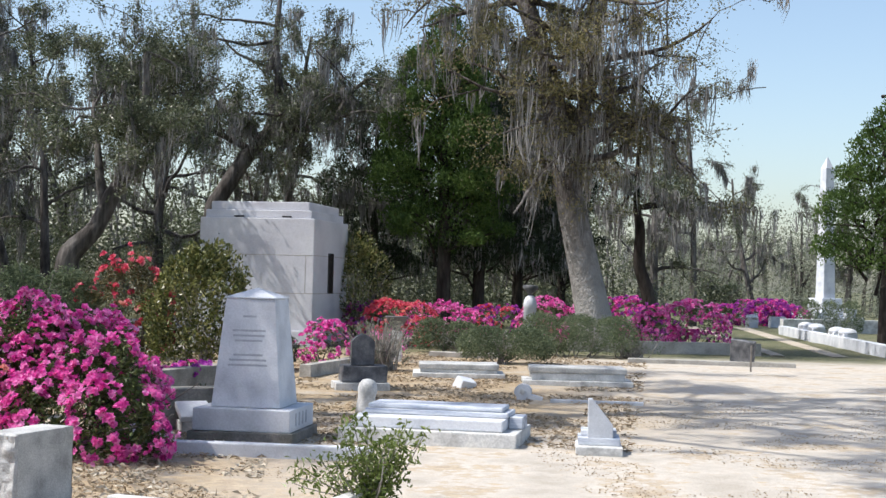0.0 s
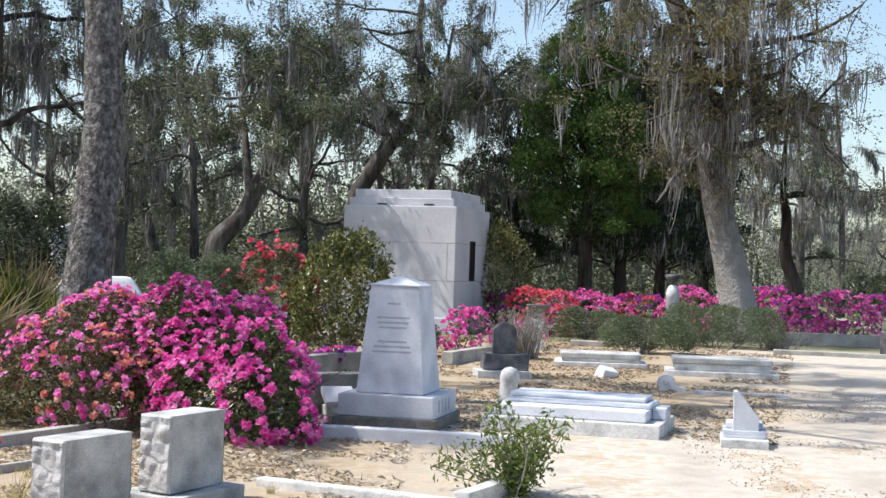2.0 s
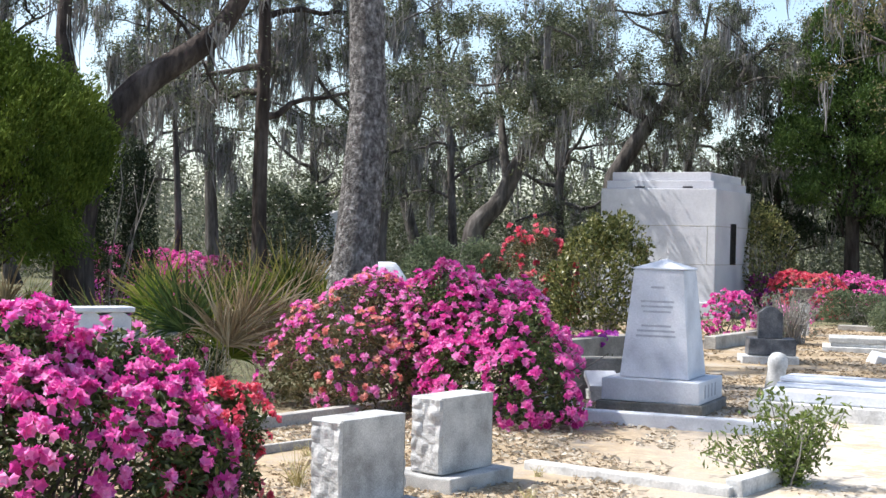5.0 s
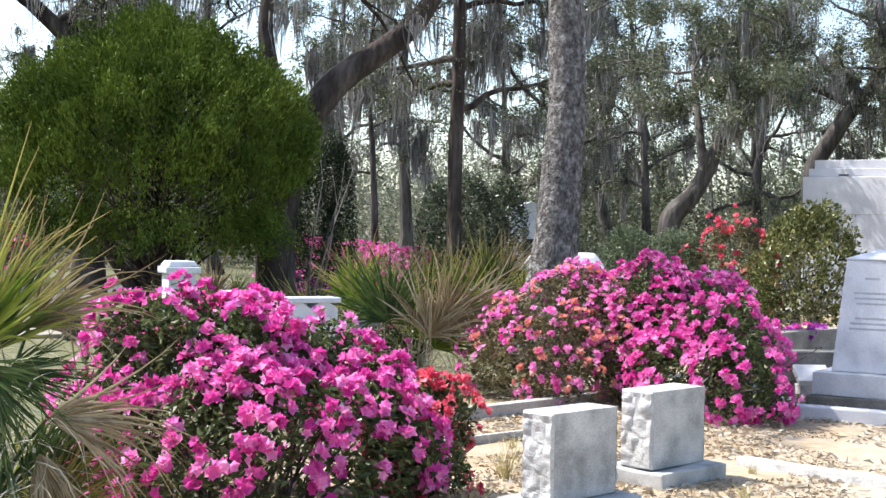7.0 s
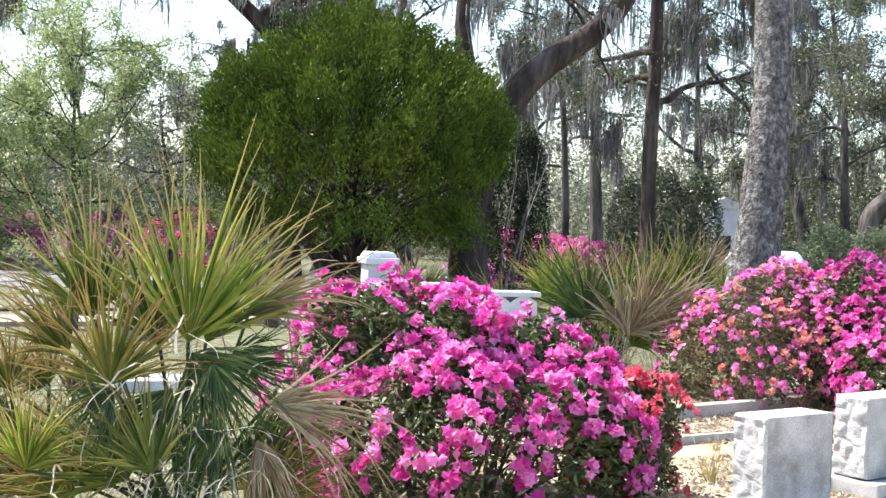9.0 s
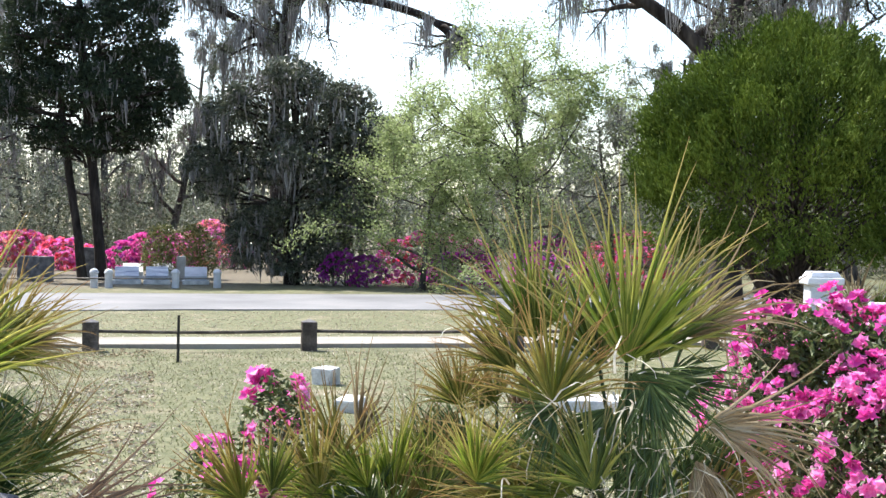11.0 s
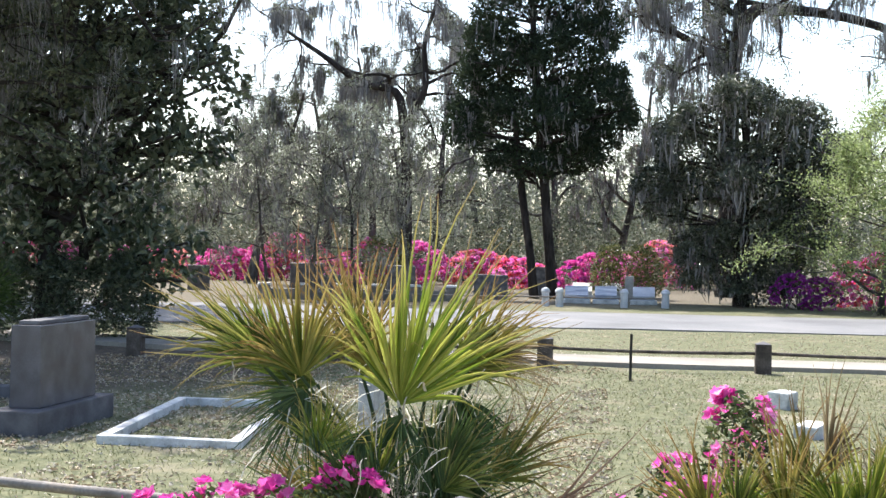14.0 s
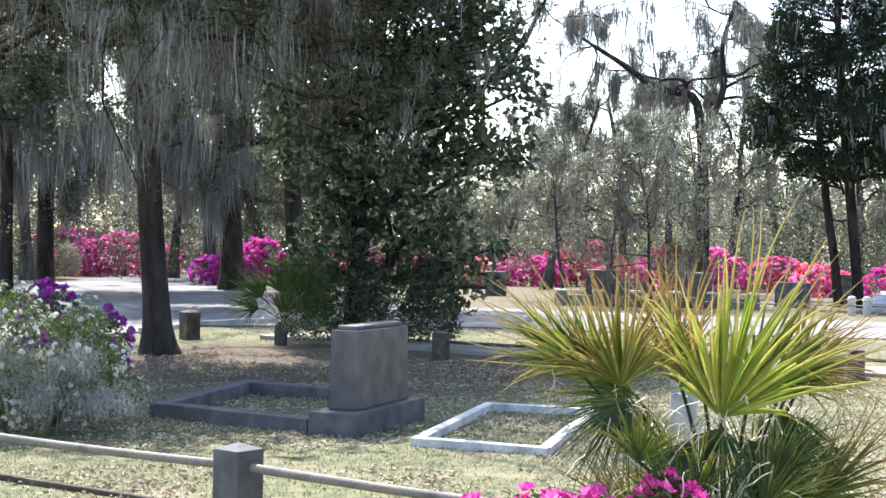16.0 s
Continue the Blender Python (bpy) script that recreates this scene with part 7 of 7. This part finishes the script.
part("door", block(0.6, 0.04, 1.5, 0.1, 0, -1.11, 0.01), BRONZE, shed, "dark bronze door")
shed.scale = (0.62, 0.5, 0.88)

# kerbs behind the ledgers
coping("plot_kerb", -0.4, 34.4, 3.0, 34.0, 0.22, 0.30, CONCRETE, "grey concrete plot kerb before azaleas")
coping("plot_kerb", 3.3, 33.4, 8.0, 33.5, 0.22, 0.28, CONCRETE, "grey concrete plot kerb before azaleas")
coping("plot_kerb", 0.0, 29.6, 1.6, 29.4, 0.20, 0.10, CONCRETE, "low concrete kerb behind ledger")
coping("plot_kerb", 4.2, 29.2, 7.6, 28.6, 0.20, 0.08, CONCRETE, "low concrete kerb in straw")
chunk(6.55, 28.9, 0.50, 0.14, 0.72, -25, 12, DARK_STONE, "dark leaning headstone slab at the lane", "leaning_headstone", "gravestone")
coping("thin_stake", 6.3, 27.0, 6.33, 27.0, 0.03, 0.5, PIPE, "thin grey metal stake", "stake", bevel=0.003)
coping("plot_kerb", -2.9, 14.3, -1.9, 14.9, 0.3, 0.42, CONCRETE_DARK, "weathered pier end beside the monument", "plot wall")

# ---- the lane and its plots ----
SAND_TRACK = surface("pale_wheel_track", [(0.36, 0.31, 0.24), (0.44, 0.38, 0.30), (0.50, 0.44, 0.35)], 1.0, 0.95, 0.4, 30, 0.2)
strip("lane_track", SAND_TRACK, ([(9.75, 33.5), (11.0, 45), (12.3, 57)], [(10.15, 33.5), (11.5, 45), (12.9, 57)]), 0.006, "pale sandy wheel track in grass lane", "track")
strip("lane_track", SAND_TRACK, ([(8.3, 33.5), (9.3, 45), (10.5, 60)], [(8.6, 33.5), (9.7, 45), (11.0, 60)]), 0.006, "pale sandy wheel track in grass lane", "track")
coping("white_kerb", 12.6, 50.0, 11.2, 33.5, 0.25, 0.30, MARBLE, "long white marble plot kerb along the lane")
coping("white_kerb", 14.6, 70.0, 20.5, 76.0, 0.3, 0.34, MARBLE, "far white marble plot kerb")
coping("white_kerb", 13.6, 61.0, 17.5, 62.5, 0.3, 0.28, MARBLE, "far white marble plot kerb")
coping("white_kerb", 13.2, 52.5, 19.0, 53.5, 0.3, 0.5, MARBLE_OLD, "pale plot wall across the lane")


def kerb_pier(x, y, w, h, label="white marble kerb pier with domed cap"):
    t = thing("kerb_pier", label, "pier", x, y, 0, 8, "kerb piers")
    part("shaft", block(w, w, h, -0.04, 0, 0, 0.015), MARBLE, t)
    part("cap", lathe([(w * 0.62, 0), (w * 0.64, 0.05), (w * 0.5, 0.12), (w * 0.2, 0.16)], 14), MARBLE, t, pos=(0, 0, h - 0.037))


for x, y in ((12.42, 46.0), (12.3, 44.3), (12.0, 40.9), (11.86, 39.4), (17.6, 66.5), (16.8, 66.0), (13.2, 57.5)):
    kerb_pier(x, y, 0.42, 0.42)
ob = thing("tall_obelisk", "tall white marble obelisk on stepped base", "monument", 18.6, 66.0, 0, 20)
part("step", block(2.6, 2.6, 0.4, -0.05, 0, 0, 0.03), MARBLE, ob)
part("plinth", block(1.25, 1.25, 0.9, 0.353, 0, 0, 0.03, 0.9), MARBLE, ob)
part("shaft", block(0.66, 0.66, 6.2, 1.256, 0, 0, 0.02, 0.68), MARBLE, ob)
part("tip", block(0.447, 0.447, 0.55, 7.459, 0, 0, 0.01, 0.12), MARBLE, ob)
for x, y, w, h in ((14.5, 58.5, 0.7, 0.6), (16.5, 59.5, 0.5, 0.9), (12.8, 66.5, 1.2, 1.0), (21.0, 70.0, 0.6, 1.0), (15.5, 47.5, 0.35, 0.8)):
    chunk(x, y, w, 0.25, h, 10, 1, MARBLE, "pale upright headstone far along the lane", "far_headstone", "gravestone")

# ---- graves across the road ----


def white_post(x, y):
    t = thing("white_post", "short white round-topped marble post", "post", x, y, 0, 60, "white posts by the road")
    part("shaft", lathe([(0.10, -0.05), (0.10, 0.36), (0.12, 0.37), (0.12, 0.40), (0.09, 0.46), (0.03, 0.49)], 14), MARBLE, t)


for x, y in ((-32.75, 16.14), (-32.14, 17.73), (-31.75, 18.75), (-33.1, 15.9)):
    white_post(x, y)
pipe_rail(-32.75, 16.14, -31.75, 18.75, 0.25, 0.02, "thin iron rail between white posts")
pipe_rail(-35.6, 10.4, -32.75, 16.14, 0.25, 0.02, "thin iron rail beside the grave plot")


def sloped_grave_marker(b, d, w, label, mat=VEINED):
    x, y = at(b, d)
    t = thing("sloped_grave_marker", label, "gravestone", x, y, 0, b, "sloped grave markers")
    part("base", block(w + 0.12, 0.7, 0.12, -0.03, 0, 0, 0.012), MARBLE_OLD, t)
    ob_ = part("face", block(w, 0.62, 0.20, 0.0, 0, 0, 0.02), mat, t)
    ob_.matrix_basis = pose(0, 0.05, 0.16, 24, 0, 0)


sloped_grave_marker(63.05, 39.5, 0.66, "blue-grey sloping grave marker by the road")
sloped_grave_marker(61.85, 39.5, 0.62, "blue-grey sloping grave marker by the road")
sloped_grave_marker(60.3, 39.5, 0.62, "white sloping grave marker by the road", MARBLE)
sloped_grave_marker(62.8, 43.0, 0.6, "pale sloping marker behind the others", MARBLE_OLD)
sloped_grave_marker(61.6, 43.0, 0.6, "pale sloping marker behind the others", MARBLE_OLD)
for b, d, w, h, mat, lab in ((66.6, 41.0, 1.0, 0.72, DARK_STONE, "dark rounded granite tomb under azaleas"), (64.4, 43.5, 0.55, 0.95, DARK_STONE, "dark upright headstone under the cedar"), (60.9, 41.0, 0.25, 0.75, CONCRETE, "small brown headstone by the plot"),
                            (78.6, 45.0, 0.7, 0.8, GRANITE_MID, "grey headstone among azaleas"), (74.2, 46.0, 1.1, 0.9, GRANITE_MID, "grey stone tomb among azaleas"), (73.0, 44.0, 0.9, 0.55, DARK_STONE, "dark low tomb among azaleas"), (70.3, 44.0, 0.9, 0.9, DARK_STONE, "dark stone tomb among azaleas"),
                            (49.6, 37.4, 0.7, 0.35, MARBLE_OLD, "low pale headstone in shade")):
    x, y = at(b, d)
    chunk(x, y, w, 0.35, h * 1.3, b, 1, mat, lab, "headstone", "gravestone")
for k in range(6):
    b = 68.2 + 1.55 * k
    x, y = at(b, 38.5)
    t = thing("plot_pier", "dark plot pier with pale cap by the road", "pier", x, y, 0, b, "plot piers")
    part("shaft", block(0.34, 0.34, 0.42, -0.04, 0, 0, 0.015), CONCRETE_DARK, t)
    part("cap", block(0.38, 0.38, 0.06, 0.383, 0, 0, 0.02, 0.8), MARBLE_OLD, t)
coping("plot_wall", *at(67.9, 38.7), *at(76.2, 38.7), 0.2, 0.28, CONCRETE_DARK, "low dark plot wall along the road", "plot wall")
border([(-24.4, -1.35), (-26.5, -0.45), (-28.2, 1.6), (-27.6, 4.6)], 0.14, 0.09, MARBLE_OLD, "pale curved kerb at the lawn's corner", "road_kerb")
gravehead = thing("arched_headstone", "pale headstone half hidden by the palmetto", "gravestone", *at(71.9, 9.4), 0, 150)
part("tablet", block(0.42, 0.12, 0.98, -0.04, 0, 0, 0.02, 0.9), GRANITE, gravehead)
lowslab = thing("flat_slab", "flat pale stone slab under the palmetto", "tomb", *at(45.8, 9.4), 0, 30)
part("slab", block(0.8, 0.4, 0.10, -0.03, 0, 0, 0.02), CONCRETE, lowslab)
lowslab = thing("flat_slab", "flat white stone slab behind the palmetto", "tomb", *at(44.0, 12.6), 0, 50)
part("slab", block(0.7, 0.5, 0.13, -0.03, 0, 0, 0.02), MARBLE_OLD, lowslab)
tallst = thing("upright_headstone", "white upright headstone behind the palmetto", "gravestone", *at(44.6, 17.5), 0, 50)
part("tablet", block(0.45, 0.16, 0.75, -0.03, 0, 0, 0.02), CONCRETE, tallst)
lowslab = thing("sloped_marker", "sloping grey stone marker on lawn", "gravestone", *at(48.0, 19.8), 0, 20)
part("slab", block(0.7, 0.5, 0.45, -0.03, 0, 0, 0.03, 0.6), MARBLE_OLD, lowslab)


book = thing("book_marker", "small tilted marble book marker beside the monument", "gravestone", -2.30, 14.3, 0, 25)
part("foot", block(0.30, 0.26, 0.14, -0.03, 0, 0, 0.012), MARBLE_OLD, book)
page = part("page", block(0.34, 0.30, 0.07, 0, 0, 0, 0.015), MARBLE, book)
page.matrix_basis = pose(0, 0.0, 0.17, 28, 0, 0)


# ---- litter and grass ----
def scatter(name, mat, count, seed, size, where, label, category, flat=True, aspect=0.5):
    rng = np.random.default_rng(seed)
    C = where(rng, count)
    z = np.array([ground_height(x, y) for x, y in C])
    if flat:
        V, F = leaves(np.c_[C, z + 0.012], rng, size, aspect, bend=0.25, axis=np.c_[rng.normal(size=(len(C), 2)) * 1.5, np.zeros(len(C))])
    else:
        V, F = leaves(np.c_[C, z + size * 0.35], rng, size, aspect, axis=np.c_[rng.normal(size=(len(C), 2)) * 0.5, np.ones(len(C))])
    t = thing(name, label, category, kind="stuff")
    part("pieces", mesh_of(name, V, F, mat), mat, t)


def wedge(b0, b1, d0, d1, clump=0.0):
    def where(rng, n):
        b = np.radians(rng.uniform(b0, b1, n * 3))
        d = np.sqrt(rng.uniform(d0 ** 2, d1 ** 2, n * 3))
        C = np.c_[-d * np.sin(b), d * np.cos(b)]
        out = C @ np.array([ROAD_OUT.x, ROAD_OUT.y])
        C = C[~(((out > 18.4) & (out < 19.9)) | (out > 26.6))]
        if clump:
            k = np.array([noise.noise(Vector((x * 0.9, y * 0.9, 5))) for x, y in C])
            C = C[k > np.quantile(k, clump)]
        return C[:n]
    return where


scatter("dry_leaves", DRY_LEAF, 16000, 301, 0.022, wedge(-24, 26, 6, 20, 0.6), "dry leaves and bark bits in patches on sand", "leaf litter")
scatter("straw_litter", DRY_LEAF, 22000, 302, 0.07, wedge(-9, 14, 13.5, 31, 0.3), "brown straw litter among the graves", "leaf litter", aspect=0.10)
scatter("dry_leaves", DRY_LEAF, 20000, 303, 0.030, wedge(8, 40, 6, 15, 0.2), "dry leaves round the headstones", "leaf litter")
scatter("lawn_litter", PALE_LEAF, 22000, 304, 0.032, wedge(42, 104, 6, 28), "dry leaves scattered on the lawn", "leaf litter")
scatter("lawn_grass", DRY_GRASS, 45000, 305, 0.034, wedge(42, 104, 6.5, 18), "short dry lawn grass", "grass", False, 0.12)
scatter("straw_litter", PALE_LEAF, 9000, 306, 0.085, wedge(6, 40, 6.3, 15, 0.3), "pale dry straw round the headstones", "leaf litter", aspect=0.07)


def grass_tuft(x, y, h, n, seed):
    rng = np.random.default_rng(seed)
    t = thing("grass_tuft", "small tuft of dry yellow grass in sand", "grass", x, y, 0, 0, "grass tufts")
    br = [grow(rng, (rng.normal() * 0.02, rng.normal() * 0.02, -0.02), (rng.normal() * 0.3, rng.normal() * 0.3, 1), h * rng.uniform(0.5, 1.1), 0.004, 0.001, 6, 0.07, -0.8) + (3,) for _ in range(n)]
    V, F = tubes(br)
    tagged(part("straw", mesh_of("straw", V, F, STRAW), STRAW, t), kind="stuff")


STRAW = surface("yellow_straw", [(0.34, 0.30, 0.12), (0.52, 0.46, 0.22), (0.66, 0.60, 0.36)], 3, 0.7, 0, 20, 0.1, thin=0.3)
for k, (x, y, h, n) in enumerate(((-3.28, 8.39, 0.30, 40), (-3.05, 8.75, 0.16, 24), (-2.95, 7.05, 0.24, 30), (-1.75, 8.45, 0.12, 18), (-1.9, 9.45, 0.10, 16), (-3.7, 9.6, 0.14, 18))):
    grass_tuft(x, y, h, n, 400 + k)
scatter("lawn_litter", PALE_LEAF, 8000, 307, 0.042, wedge(62, 106, 7.5, 16, 0.25), "bleached dry leaves in the near lawn", "leaf litter")
scatter("lawn_litter", DRY_LEAF, 9000, 308, 0.05, wedge(62, 106, 7.5, 20, 0.5), "brown dry leaves in patches on the lawn", "leaf litter")
